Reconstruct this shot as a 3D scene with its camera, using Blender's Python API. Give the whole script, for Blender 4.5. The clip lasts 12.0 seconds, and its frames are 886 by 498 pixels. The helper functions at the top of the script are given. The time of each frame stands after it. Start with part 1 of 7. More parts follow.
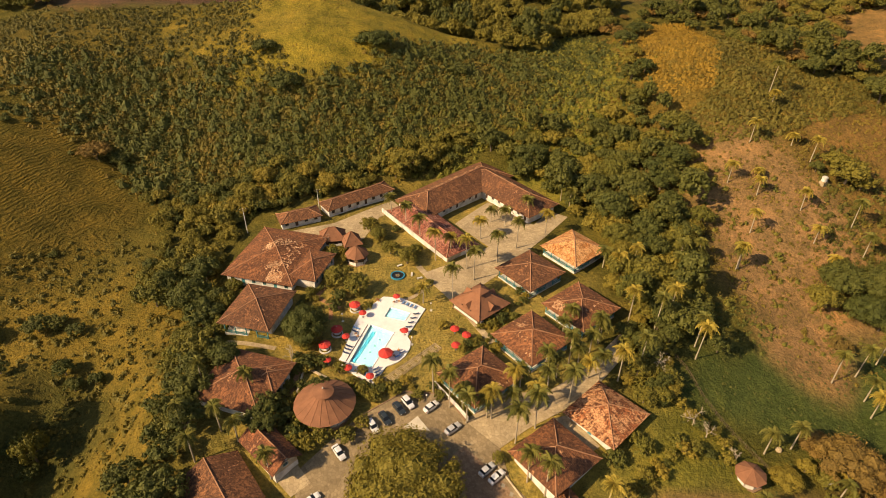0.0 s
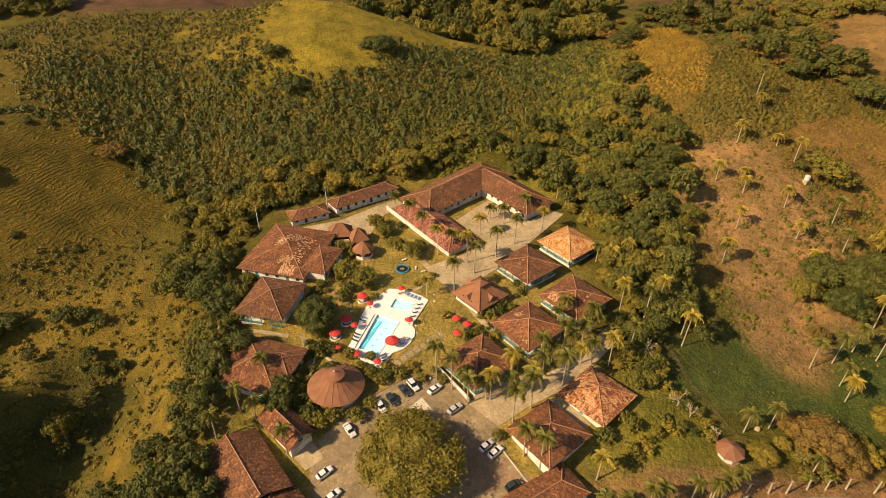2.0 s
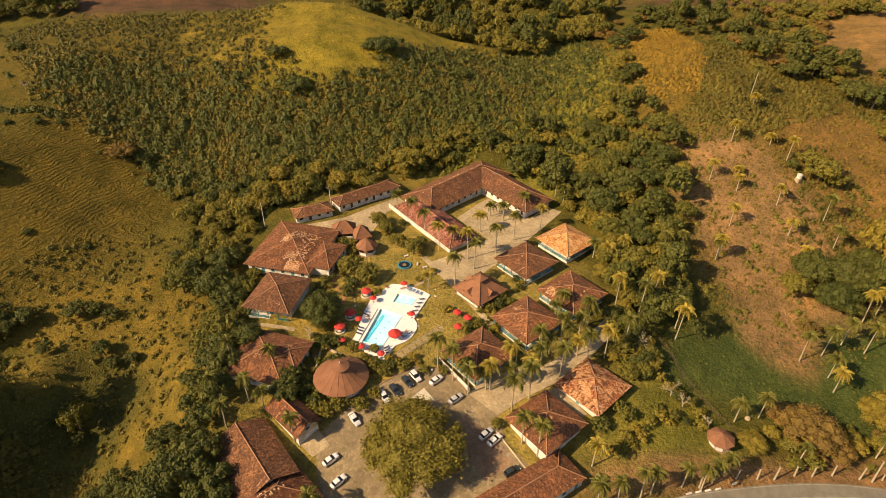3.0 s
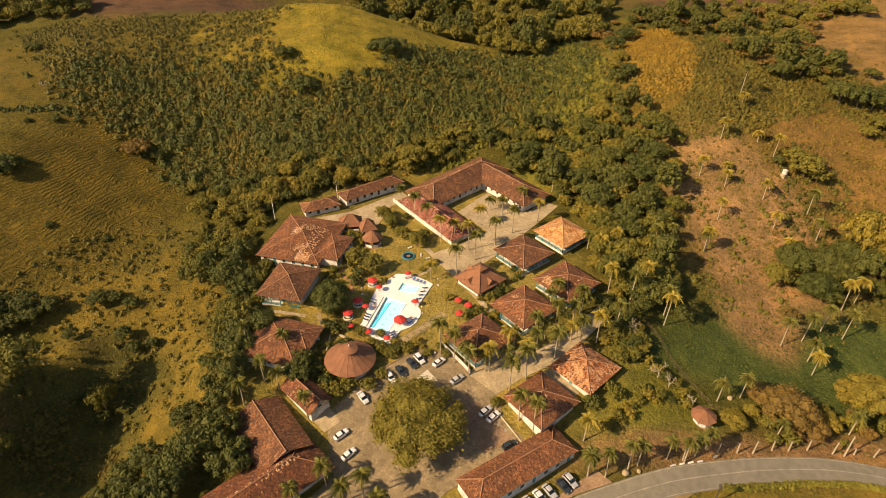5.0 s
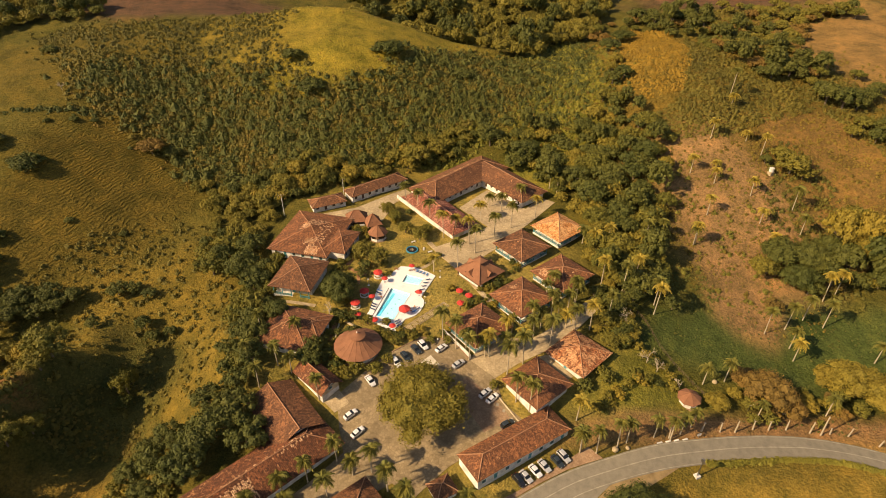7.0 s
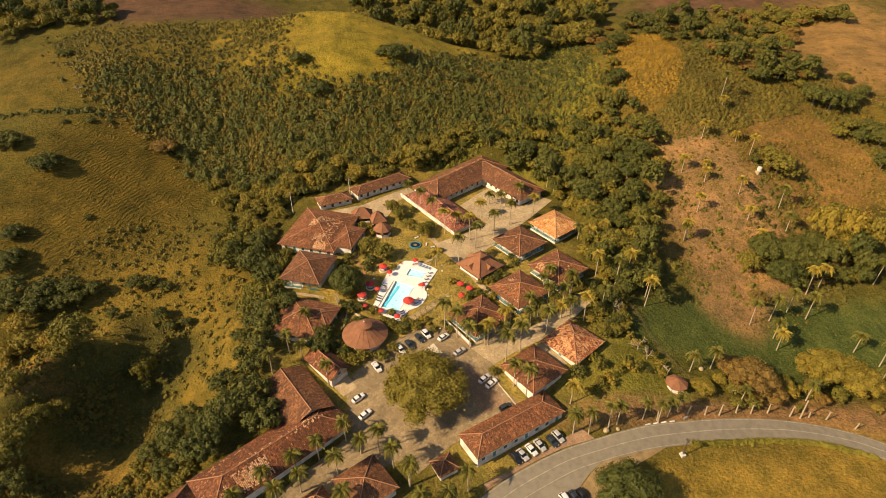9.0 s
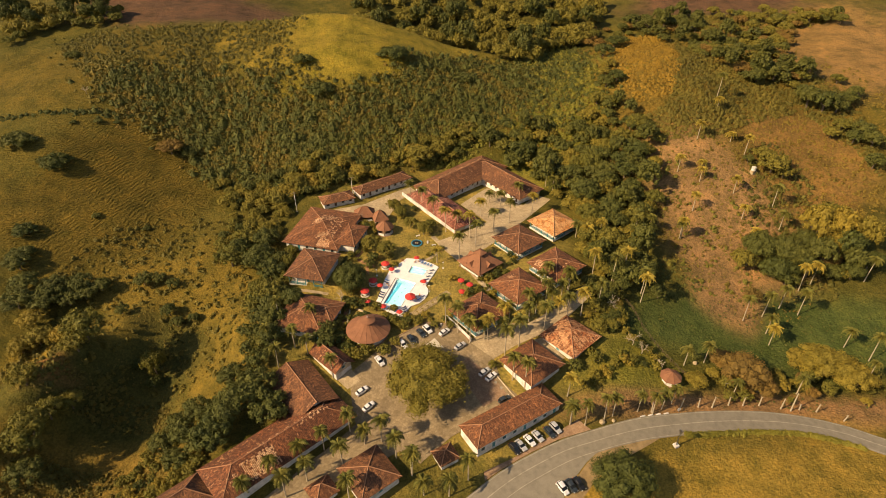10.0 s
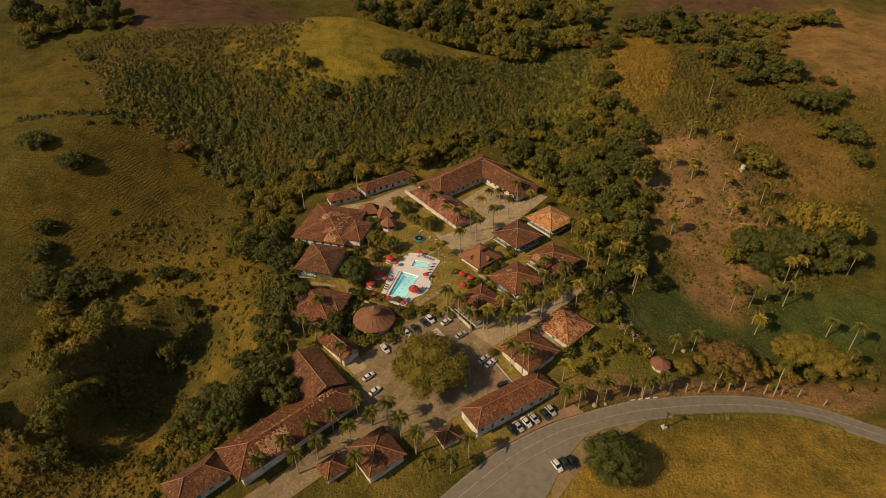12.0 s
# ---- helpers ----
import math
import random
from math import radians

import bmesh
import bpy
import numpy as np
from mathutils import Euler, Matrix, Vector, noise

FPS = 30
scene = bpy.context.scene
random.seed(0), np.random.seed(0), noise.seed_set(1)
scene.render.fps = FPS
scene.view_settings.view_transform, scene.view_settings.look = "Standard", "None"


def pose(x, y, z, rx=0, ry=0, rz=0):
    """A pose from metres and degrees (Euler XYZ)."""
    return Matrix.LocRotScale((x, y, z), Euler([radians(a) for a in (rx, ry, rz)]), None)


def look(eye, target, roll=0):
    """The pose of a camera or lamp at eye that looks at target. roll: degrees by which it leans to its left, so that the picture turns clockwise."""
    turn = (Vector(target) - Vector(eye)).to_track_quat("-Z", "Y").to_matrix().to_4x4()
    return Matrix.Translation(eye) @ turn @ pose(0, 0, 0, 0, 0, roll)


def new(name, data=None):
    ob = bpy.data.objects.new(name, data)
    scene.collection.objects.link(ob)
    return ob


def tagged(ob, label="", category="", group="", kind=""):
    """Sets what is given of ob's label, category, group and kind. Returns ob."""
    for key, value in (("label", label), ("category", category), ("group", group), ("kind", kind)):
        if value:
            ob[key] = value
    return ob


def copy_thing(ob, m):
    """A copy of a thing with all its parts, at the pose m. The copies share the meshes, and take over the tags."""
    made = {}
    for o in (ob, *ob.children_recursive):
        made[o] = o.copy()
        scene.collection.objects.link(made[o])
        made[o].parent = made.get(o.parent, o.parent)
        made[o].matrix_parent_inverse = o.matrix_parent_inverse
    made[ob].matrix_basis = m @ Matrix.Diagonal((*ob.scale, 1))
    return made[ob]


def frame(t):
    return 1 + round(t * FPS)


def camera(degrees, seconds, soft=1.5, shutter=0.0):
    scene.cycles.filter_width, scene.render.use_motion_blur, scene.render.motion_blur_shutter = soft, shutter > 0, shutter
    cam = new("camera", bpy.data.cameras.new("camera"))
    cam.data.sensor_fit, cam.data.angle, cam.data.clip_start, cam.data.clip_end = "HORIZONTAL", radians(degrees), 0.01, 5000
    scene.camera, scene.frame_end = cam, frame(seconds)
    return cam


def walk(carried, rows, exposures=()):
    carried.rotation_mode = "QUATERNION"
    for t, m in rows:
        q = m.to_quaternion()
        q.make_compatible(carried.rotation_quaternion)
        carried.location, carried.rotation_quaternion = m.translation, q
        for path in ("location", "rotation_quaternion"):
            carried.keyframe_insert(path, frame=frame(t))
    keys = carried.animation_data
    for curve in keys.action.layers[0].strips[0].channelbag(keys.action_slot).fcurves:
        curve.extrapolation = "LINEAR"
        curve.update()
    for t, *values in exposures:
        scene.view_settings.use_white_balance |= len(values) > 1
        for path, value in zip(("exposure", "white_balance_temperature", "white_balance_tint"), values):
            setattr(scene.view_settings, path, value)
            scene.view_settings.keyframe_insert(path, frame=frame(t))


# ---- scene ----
cam = camera(73.0, 12.0, 0.85)
# seconds, place in metres, then the turn about x, y and z in degrees
ROWS = [
    (0.0, 2.96, -92.36, 117.47, 55.159, -0.341, 0.000),
    (1.0, 2.67, -97.53, 120.03, 55.200, -0.311, 0.009),
    (2.0, 2.39, -102.70, 122.60, 55.158, -0.286, 0.023),
    (3.0, 2.11, -107.88, 125.17, 55.051, -0.266, 0.041),
    (4.0, 1.85, -113.05, 127.73, 54.896, -0.249, 0.064),
    (5.0, 1.59, -118.22, 130.30, 54.730, -0.235, 0.089),
    (6.0, 1.34, -123.38, 132.87, 54.602, -0.221, 0.117),
    (7.0, 1.10, -128.54, 135.45, 54.583, -0.208, 0.147),
    (8.0, 0.88, -133.70, 138.03, 54.576, -0.194, 0.178),
    (9.0, 0.67, -138.85, 140.61, 54.562, -0.178, 0.209),
    (10.0, 0.48, -143.99, 143.21, 54.560, -0.159, 0.240),
    (11.0, 0.30, -149.11, 145.81, 54.479, -0.136, 0.270),
    (12.0, 0.14, -154.23, 148.42, 54.445, -0.108, 0.298),
]
# seconds, stops, kelvin, tint: a warm grade that sinks towards black at the end
FADE = [(0.0, 0.45, 8200, 17), (2.5, 0.49, 8150, 17), (7.0, 0.51, 8150, 17), (9.6, 0.50, 8150, 17), (10.4, 0.27, 8150, 17), (11.0, -0.02, 8150, 17), (11.5, -0.27, 8150, 17), (12.0, -0.50, 8150, 17)]
walk(cam, [(t, pose(x, y, z, rx, ry, rz)) for t, x, y, z, rx, ry, rz in ROWS], FADE)

# ---- light ----
SUN_AZ, SUN_EL = 205.0, 37.0   # degrees: the way towards the sun, counted from +x towards +y, and its height
world = bpy.data.worlds.new("sky")
scene.world = world
world.use_nodes = True
sky = world.node_tree.nodes.new("ShaderNodeTexSky")
sky.sky_type, sky.sun_disc = "NISHITA", False
sky.sun_elevation, sky.sun_rotation = radians(SUN_EL), radians(90 - SUN_AZ)
world.node_tree.links.new(sky.outputs[0], world.node_tree.nodes["Background"].inputs[0])
world.node_tree.nodes["Background"].inputs[1].default_value = 0.10
sun = new("sun", bpy.data.lights.new("sun", "SUN"))
sun.data.energy, sun.data.angle, sun.data.color = 5.0, radians(0.6), (1.0, 0.84, 0.60)
sun.matrix_world = look((0, 0, 200), (-math.cos(radians(SUN_AZ)), -math.sin(radians(SUN_AZ)), 200 - math.tan(radians(SUN_EL))))

# ---- materials ----


class Nodes:
    """A short way to write node materials."""

    def __init__(self, name, rough=0.85, metal=0.0, spec=0.3):
        self.mat = bpy.data.materials.new(name)
        self.mat.use_nodes = True
        self.tree = self.mat.node_tree
        self.bsdf = self.tree.nodes["Principled BSDF"]
        self.set(rough=rough, metal=metal, spec=spec)

    def set(self, rough=None, metal=None, spec=None):
        for key, value in (("Roughness", rough), ("Metallic", metal), ("Specular IOR Level", spec)):
            if value is not None:
                self.bsdf.inputs[key].default_value = value

    def node(self, kind, **inputs):
        n = self.tree.nodes.new("ShaderNode" + kind)
        for key, value in inputs.items():
            self.put(value, n.inputs[key.replace("_", " ")])
        return n

    def put(self, value, socket):
        if isinstance(value, bpy.types.NodeSocket):
            self.tree.links.new(value, socket)
        else:
            socket.default_value = value

    def coords(self, space="Object", scale=(1, 1, 1)):
        m = self.node("Mapping", Scale=scale)
        self.tree.links.new(self.node("TexCoord").outputs[space], m.inputs["Vector"])
        return m.outputs[0]

    def world(self):
        return self.node("NewGeometry").outputs["Position"]

    def noise(self, vec, scale, detail=4.0, rough=0.6):
        return self.node("TexNoise", Vector=vec, Scale=scale, Detail=detail, Roughness=rough).outputs["Fac"]

    def ramp(self, fac, *stops):
        n = self.node("ValToRGB", Fac=fac)
        els = n.color_ramp.elements
        while len(els) < len(stops):
            els.new(0.5)
        for el, (at, c) in zip(els, stops):
            el.position, el.color = at, (*c, 1) if len(c) == 3 else c
        return n.outputs[0]

    def mix(self, fac, a, b, blend="MIX"):
        n = self.tree.nodes.new("ShaderNodeMix")
        n.data_type, n.blend_type = "RGBA", blend
        for v, s in ((fac, n.inputs[0]), (a, n.inputs[6]), (b, n.inputs[7])):
            self.put((*v, 1) if isinstance(v, tuple) and len(v) == 3 else v, s)
        return n.outputs[2]

    def maths(self, op, a, b=0.0):
        n = self.tree.nodes.new("ShaderNodeMath")
        n.operation = op
        self.put(a, n.inputs[0]), self.put(b, n.inputs[1])
        return n.outputs[0]

    def color(self, socket):
        self.put((*socket, 1) if isinstance(socket, tuple) else socket, self.bsdf.inputs["Base Color"])
        return self

    def bump(self, height, strength=0.5, distance=0.1):
        self.tree.links.new(self.node("Bump", Height=height, Strength=strength, Distance=distance).outputs[0], self.bsdf.inputs["Normal"])
        return self.mat


def grey(f):
    return (f, f, f)


def plaster(name, base, dirt=0.55, rough=0.9):
    """Painted wall or other plain coat, with stains at two scales."""
    n = Nodes(name, rough)
    v = n.world()
    stain = n.ramp(n.noise(v, 0.5, 6), (0.3, grey(dirt)), (0.6, grey(1.0)))
    fine = n.ramp(n.noise(v, 5.0, 3), (0.3, grey(0.85)), (0.7, grey(1.0)))
    n.color(n.mix(1.0, n.mix(1.0, base, stain, "MULTIPLY"), fine, "MULTIPLY"))
    return n.bump(n.noise(v, 8.0), 0.2, 0.03)


def tiles(name, dark, mid, light, patch=0.62, rough=0.85):
    """Clay roof tiles: rows of barrels down the slope, courses across it, lichen and paler mended patches."""
    n = Nodes(name, rough)
    uv = n.node("UVMap").outputs[0]
    w = n.world()
    rnd = n.node("ObjectInfo").outputs["Random"]
    cell = n.node("TexVoronoi", Vector=n.node("Mapping", Vector=uv, Scale=(1.0, 0.6, 1.0)).outputs[0], Scale=2.6)
    tile = n.ramp(n.node("SeparateColor", Color=cell.outputs["Color"]).outputs[0], (0.0, dark), (0.5, mid), (1.0, tuple(1.5 * c for c in mid)))
    blot = n.noise(w, 0.22, 7, 0.72)
    streak = n.noise(n.node("Mapping", Vector=uv, Scale=(1.0, 0.45, 1.0)).outputs[0], 1.1, 5, 0.7)
    base = n.mix(n.ramp(blot, (0.40, grey(0.0)), (0.58, grey(0.85))), tile, dark)
    pale = n.maths("ADD", n.maths("MULTIPLY", blot, 0.5), n.maths("MULTIPLY", streak, 0.5))
    grain = n.noise(w, 1.8, 5, 0.75)
    pale = n.maths("ADD", pale, n.maths("MULTIPLY", n.maths("SUBTRACT", grain, 0.5), 0.40))
    base = n.mix(n.ramp(pale, (patch - 0.04, grey(0.0)), (patch + 0.015, grey(0.9))), base, light)
    base = n.mix(n.ramp(n.noise(w, 3.5, 4), (0.38, grey(0.75)), (0.52, grey(0.0))), base, tuple(0.5 * c for c in dark))
    base = n.mix(1.0, base, n.ramp(n.noise(w, 2.6, 3, 0.7), (0.34, grey(0.68)), (0.5, grey(0.97)), (0.66, grey(1.28))), "MULTIPLY")
    n.color(n.mix(1.0, base, n.mix(rnd, grey(0.86), grey(1.08)), "MULTIPLY"))
    wave = n.node("TexWave", Vector=uv, Scale=0.72, Distortion=0.5)
    wave.wave_profile = "SIN"
    rows = n.node("TexWave", Vector=n.node("Mapping", Vector=uv, Rotation=(0, 0, radians(90))).outputs[0], Scale=0.5)
    rows.wave_profile = "SAW"
    h = n.maths("ADD", n.maths("MULTIPLY", wave.outputs["Fac"], 0.5), n.maths("MULTIPLY", rows.outputs["Fac"], 0.5))
    return n.bump(n.maths("ADD", h, n.maths("MULTIPLY", grain, 1.5)), 0.5, 0.12)


def leaves(name, dark, light, scale=0.35):
    n = Nodes(name, 0.7, 0, 0.25)
    geo = n.node("NewGeometry")
    isle = geo.outputs["Random Per Island"]
    tone = n.ramp(n.noise(geo.outputs["Position"], scale, 3), (0.32, grey(0.0)), (0.68, grey(1.0)))
    mixed = n.mix(0.6, isle, tone)
    lo, hi = (tuple(a + (b - a) * f for a, b in zip(dark, light)) for f in (0.22, 0.95))
    c = n.mix(mixed, lo, hi)
    rnd = n.node("ObjectInfo").outputs["Random"]
    c = n.mix(1.0, c, n.mix(rnd, (0.8, 0.86, 0.8), (1.2, 1.12, 1.0)), "MULTIPLY")
    n.color(c)
    tr = n.node("BsdfTranslucent", Color=c)
    ms = n.node("MixShader", Fac=0.12)
    n.tree.links.new(n.bsdf.outputs[0], ms.inputs[1])
    n.tree.links.new(tr.outputs[0], ms.inputs[2])
    n.tree.links.new(ms.outputs[0], n.tree.nodes["Material Output"].inputs["Surface"])
    return n.mat


def plain(name, base, rough=0.5, metal=0.0, spec=0.5, wear=0.12):
    n = Nodes(name, rough, metal, spec)
    v = n.coords("Object")
    n.color(n.mix(n.noise(v, 3.0, 4), tuple(c * (1 - wear) for c in base), tuple(min(c * (1 + wear), 1) for c in base)))
    return n.mat


def paving(name, a, b, cell=0.8, joint=0.5):
    n = Nodes(name, 0.92)
    v = n.world()
    br = n.node("TexVoronoi", Vector=v, Scale=1.0 / cell)
    edge = n.node("TexVoronoi", Vector=v, Scale=1.0 / cell)
    edge.feature = "DISTANCE_TO_EDGE"
    stone = n.mix(n.node("SeparateColor", Color=br.outputs["Color"]).outputs[0], a, b)
    stain = n.ramp(n.noise(v, 0.12, 7, 0.65), (0.3, grey(0.6)), (0.65, grey(1.08)))
    c = n.mix(1.0, stone, stain, "MULTIPLY")
    c = n.mix(n.ramp(edge.outputs["Distance"], (0.0, grey(joint)), (0.1, grey(0.0))), c, tuple(0.5 * k for k in a))
    n.color(c)
    return n.bump(edge.outputs["Distance"], 0.4, 0.05)


def earth(name):
    """The open ground: its cover is laid on as a colour per place, broken up by tufts, clods and bare spots."""
    n = Nodes(name, 0.95, 0, 0.1)
    v = n.world()
    cover = n.node("VertexColor")
    cover.layer_name = "cover"
    fine = n.noise(v, 1.3, 6, 0.7)
    mid = n.noise(v, 0.16, 6, 0.65)
    c = n.mix(1.0, cover.outputs[0], n.ramp(fine, (0.3, (0.5, 0.54, 0.5)), (0.5, grey(0.95)), (0.72, (1.45, 1.4, 1.3))), "MULTIPLY")
    c = n.mix(1.0, c, n.ramp(mid, (0.3, (0.6, 0.68, 0.6)), (0.5, grey(1.0)), (0.7, (1.25, 1.17, 1.1))), "MULTIPLY")
    c = n.mix(1.0, c, n.ramp(n.noise(v, 0.055, 5, 0.7), (0.34, (0.66, 0.7, 0.66)), (0.52, grey(1.0)), (0.68, (1.28, 1.2, 1.1))), "MULTIPLY")
    spots = n.noise(v, 0.45, 4, 0.7)
    c = n.mix(n.ramp(spots, (0.60, grey(0.0)), (0.68, grey(0.42))), c, (0.05, 0.055, 0.018))
    n.color(c)
    # cattle paths that follow the slope of the pasture
    z = n.node("SeparateXYZ", Vector=v).outputs[2]
    wob = n.maths("MULTIPLY", n.noise(v, 0.16, 5), 3.5)
    path = n.maths("SINE", n.maths("MULTIPLY", n.maths("ADD", z, wob), 8.5))
    path = n.maths("MULTIPLY", n.maths("MULTIPLY", path, cover.outputs["Alpha"]), 0.45)
    return n.bump(n.maths("ADD", path, n.maths("ADD", fine, n.maths("MULTIPLY", spots, 2.0))), 0.9, 0.5)


M_EARTH = earth("open_ground")
M_TILE = tiles("old_clay_tiles", (0.110, 0.044, 0.021), (0.275, 0.108, 0.044), (0.54, 0.27, 0.125), 0.61)
M_TILE_DARK = tiles("dark_clay_tiles", (0.100, 0.044, 0.022), (0.24, 0.101, 0.043), (0.55, 0.26, 0.125), 0.615)
M_TILE_NEW = tiles("orange_clay_tiles", (0.26, 0.09, 0.025), (0.50, 0.20, 0.06), (0.70, 0.38, 0.16), 0.5)
M_TILE_MEND = tiles("mended_clay_tiles", (0.088, 0.033, 0.016), (0.235, 0.084, 0.034), (0.52, 0.25, 0.115), 0.60)
M_TILE_PATCH = tiles("patched_clay_tiles", (0.10, 0.036, 0.016), (0.32, 0.105, 0.038), (0.64, 0.32, 0.15), 0.515)
M_TILE_BRIGHT = tiles("sun_bleached_tiles", (0.33, 0.15, 0.066), (0.52, 0.27, 0.13), (0.68, 0.43, 0.25), 0.5)
M_TILE_RED = tiles("broken_red_tiles", (0.10, 0.034, 0.020), (0.27, 0.085, 0.050), (0.46, 0.20, 0.13), 0.53)
M_CAP = plain("ridge_mortar", (0.33, 0.165, 0.085), 0.9, wear=0.5)
M_THATCH = plaster("brown_shingle", (0.26, 0.115, 0.06), 0.75)
M_WHITE = plaster("white_lime_wall", (0.74, 0.70, 0.62))
M_CREAM = plaster("cream_wall", (0.62, 0.50, 0.33))
M_TEAL = plain("teal_paint", (0.035, 0.20, 0.22), 0.6)
M_WOOD = plain("dark_wood", (0.07, 0.035, 0.018), 0.7)
M_DARK = plain("dark_opening", (0.012, 0.012, 0.012), 0.4)
M_STONE = paving("pale_paving", (0.36, 0.27, 0.155), (0.49, 0.38, 0.225))
M_CARPARK = paving("worn_paving", (0.225, 0.165, 0.09), (0.32, 0.24, 0.138))
M_BRICKPAVE = paving("reddish_paving", (0.26, 0.152, 0.085), (0.35, 0.23, 0.135), 0.5)
M_TERRA = paving("terracotta_brick", (0.36, 0.17, 0.075), (0.46, 0.24, 0.12), 0.4)
M_ASPHALT = plaster("grey_asphalt", (0.225, 0.197, 0.145), 0.75)
M_LINE = plaster("road_line", (0.34, 0.30, 0.22), 0.6)
M_DECK = plaster("white_pool_deck", (0.80, 0.78, 0.74), 0.88)
M_BASIN = plain("pale_pool_tiles", (0.27, 0.56, 0.65), 0.3)
M_BASIN_DEEP = plain("blue_pool_tiles", (0.03, 0.33, 0.50), 0.3)
M_TRUNK = plain("grey_bark", (0.13, 0.095, 0.06), 0.9, wear=0.4)
M_PALM = plain("palm_bark", (0.34, 0.28, 0.19), 0.9, wear=0.3)
M_LEAF = leaves("tree_leaves", (0.032, 0.045, 0.011), (0.118, 0.120, 0.025))
M_LEAF_OLIVE = leaves("olive_leaves", (0.062, 0.066, 0.013), (0.215, 0.182, 0.032))
M_LEAF_SHADE = leaves("shade_tree_leaves", (0.075, 0.075, 0.013), (0.22, 0.178, 0.030), 0.9)
M_LEAF_GOLD = leaves("golden_leaves", (0.10, 0.082, 0.014), (0.31, 0.235, 0.040))
M_LEAF_RUST = leaves("rusty_leaves", (0.085, 0.058, 0.016), (0.245, 0.15, 0.038))
M_FROND = leaves("palm_fronds", (0.056, 0.064, 0.014), (0.20, 0.18, 0.038))
M_FROND_GOLD = leaves("yellow_palm_fronds", (0.16, 0.13, 0.024), (0.40, 0.30, 0.055))
M_SCRUB = leaves("scrub_leaves", (0.041, 0.046, 0.011), (0.188, 0.147, 0.027), 0.05)
M_SCRUB_GOLD = leaves("dry_scrub_leaves", (0.085, 0.064, 0.013), (0.25, 0.17, 0.032), 0.05)
M_SCRUB_RUST = leaves("orange_scrub_leaves", (0.13, 0.082, 0.014), (0.36, 0.22, 0.034), 0.08)
M_SCRUB_LIME = leaves("lush_leaves", (0.07, 0.075, 0.014), (0.26, 0.225, 0.036), 0.08)
M_LEAF_BAMBOO = leaves("bamboo_leaves", (0.06, 0.064, 0.013), (0.25, 0.20, 0.033), 0.12)
M_RED = plain("red_canvas", (0.52, 0.035, 0.025), 0.8)
M_METAL = plain("grey_metal", (0.4, 0.4, 0.4), 0.4, 1.0)

# ---- small builders ----


def rng(seed):
    return np.random.RandomState(seed)


def mesh_of(name, bm, mat):
    me = bpy.data.meshes.new(name)
    bm.to_mesh(me)
    bm.free()
    for m in mat if isinstance(mat, (list, tuple)) else [mat]:
        me.materials.append(m)
    return me


def part(name, bm, mat, parent=None, label="", at=None):
    """A bmesh (or a mesh) as one mesh object, under a thing or a part."""
    me = bm if isinstance(bm, bpy.types.Mesh) else mesh_of(name, bm, mat)
    ob = new(name, me)
    ob.parent = parent
    if at is not None:
        ob.matrix_basis = at
    return tagged(ob, label)


def thing(name, m, label, category, group="", kind=""):
    ob = new(name)
    ob.empty_display_size = 0.2
    ob.matrix_basis = m
    return tagged(ob, label, category, group, kind)


def box(bm, x0, y0, z0, x1, y1, z1):
    v = [bm.verts.new((x, y, z)) for z in (z0, z1) for y in (y0, y1) for x in (x0, x1)]
    for f in ((0, 2, 3, 1), (4, 5, 7, 6), (0, 1, 5, 4), (2, 6, 7, 3), (0, 4, 6, 2), (1, 3, 7, 5)):
        bm.faces.new([v[i] for i in f])
    return bm


def boxed(*b):
    return box(bmesh.new(), *b)


def lathe(bm, profile, n=16, z=0.0, cap=True):
    """A turned solid from (radius, height) pairs."""
    rings = []
    for r, h in profile:
        rings.append([bm.verts.new((r * math.cos(2 * math.pi * i / n), r * math.sin(2 * math.pi * i / n), h + z)) for i in range(n)])
    for a, b in zip(rings, rings[1:]):
        for i in range(n):
            bm.faces.new((a[i], a[(i + 1) % n], b[(i + 1) % n], b[i]))
    if cap:
        bm.faces.new(rings[0][::-1])
        bm.faces.new(rings[-1])
    return bm


def turned(profile, n=16):
    return lathe(bmesh.new(), profile, n)


def rod(bm, a, b, r, n=6):
    a, b = Vector(a), Vector(b)
    d = b - a
    q = d.to_track_quat("Z", "Y").to_matrix()
    ends = [[bm.verts.new(p + q @ Vector((r * math.cos(2 * math.pi * i / n), r * math.sin(2 * math.pi * i / n), 0))) for i in range(n)] for p in (a, b)]
    for i in range(n):
        bm.faces.new((ends[0][i], ends[0][(i + 1) % n], ends[1][(i + 1) % n], ends[1][i]))
    bm.faces.new(ends[0][::-1])
    bm.faces.new(ends[1])
    return bm


# ---- terrain ----
# heights of the hills in metres every 60 m, rows from y = -60 northwards, columns from x = -300 eastwards
HILLS = [
    [4, 0, -4, -16, -8, -10, -11, -10, -11, -15, -12],
    [12, 2, -4, -18, -6, -1, -3, -12, -12, -8, -4],
    [20, 11, 3, -7, -2, 2, 1, -2, 0, 4, 8],
    [27, 23, 23, 2, 4, -1, 5, 23, 20, 25, 25],
    [34, 31, 38, 35, 36, 26, 24, 38, 33, 33, 33],
    [43, 40, 43, 39, 35, 25, 23, 28, 31, 35, 38],
    [49, 46, 43, 34, 25, 24, 27, 31, 38, 40, 44],
    [55, 51, 45, 38, 35, 40, 38, 39, 42, 46, 50],
]


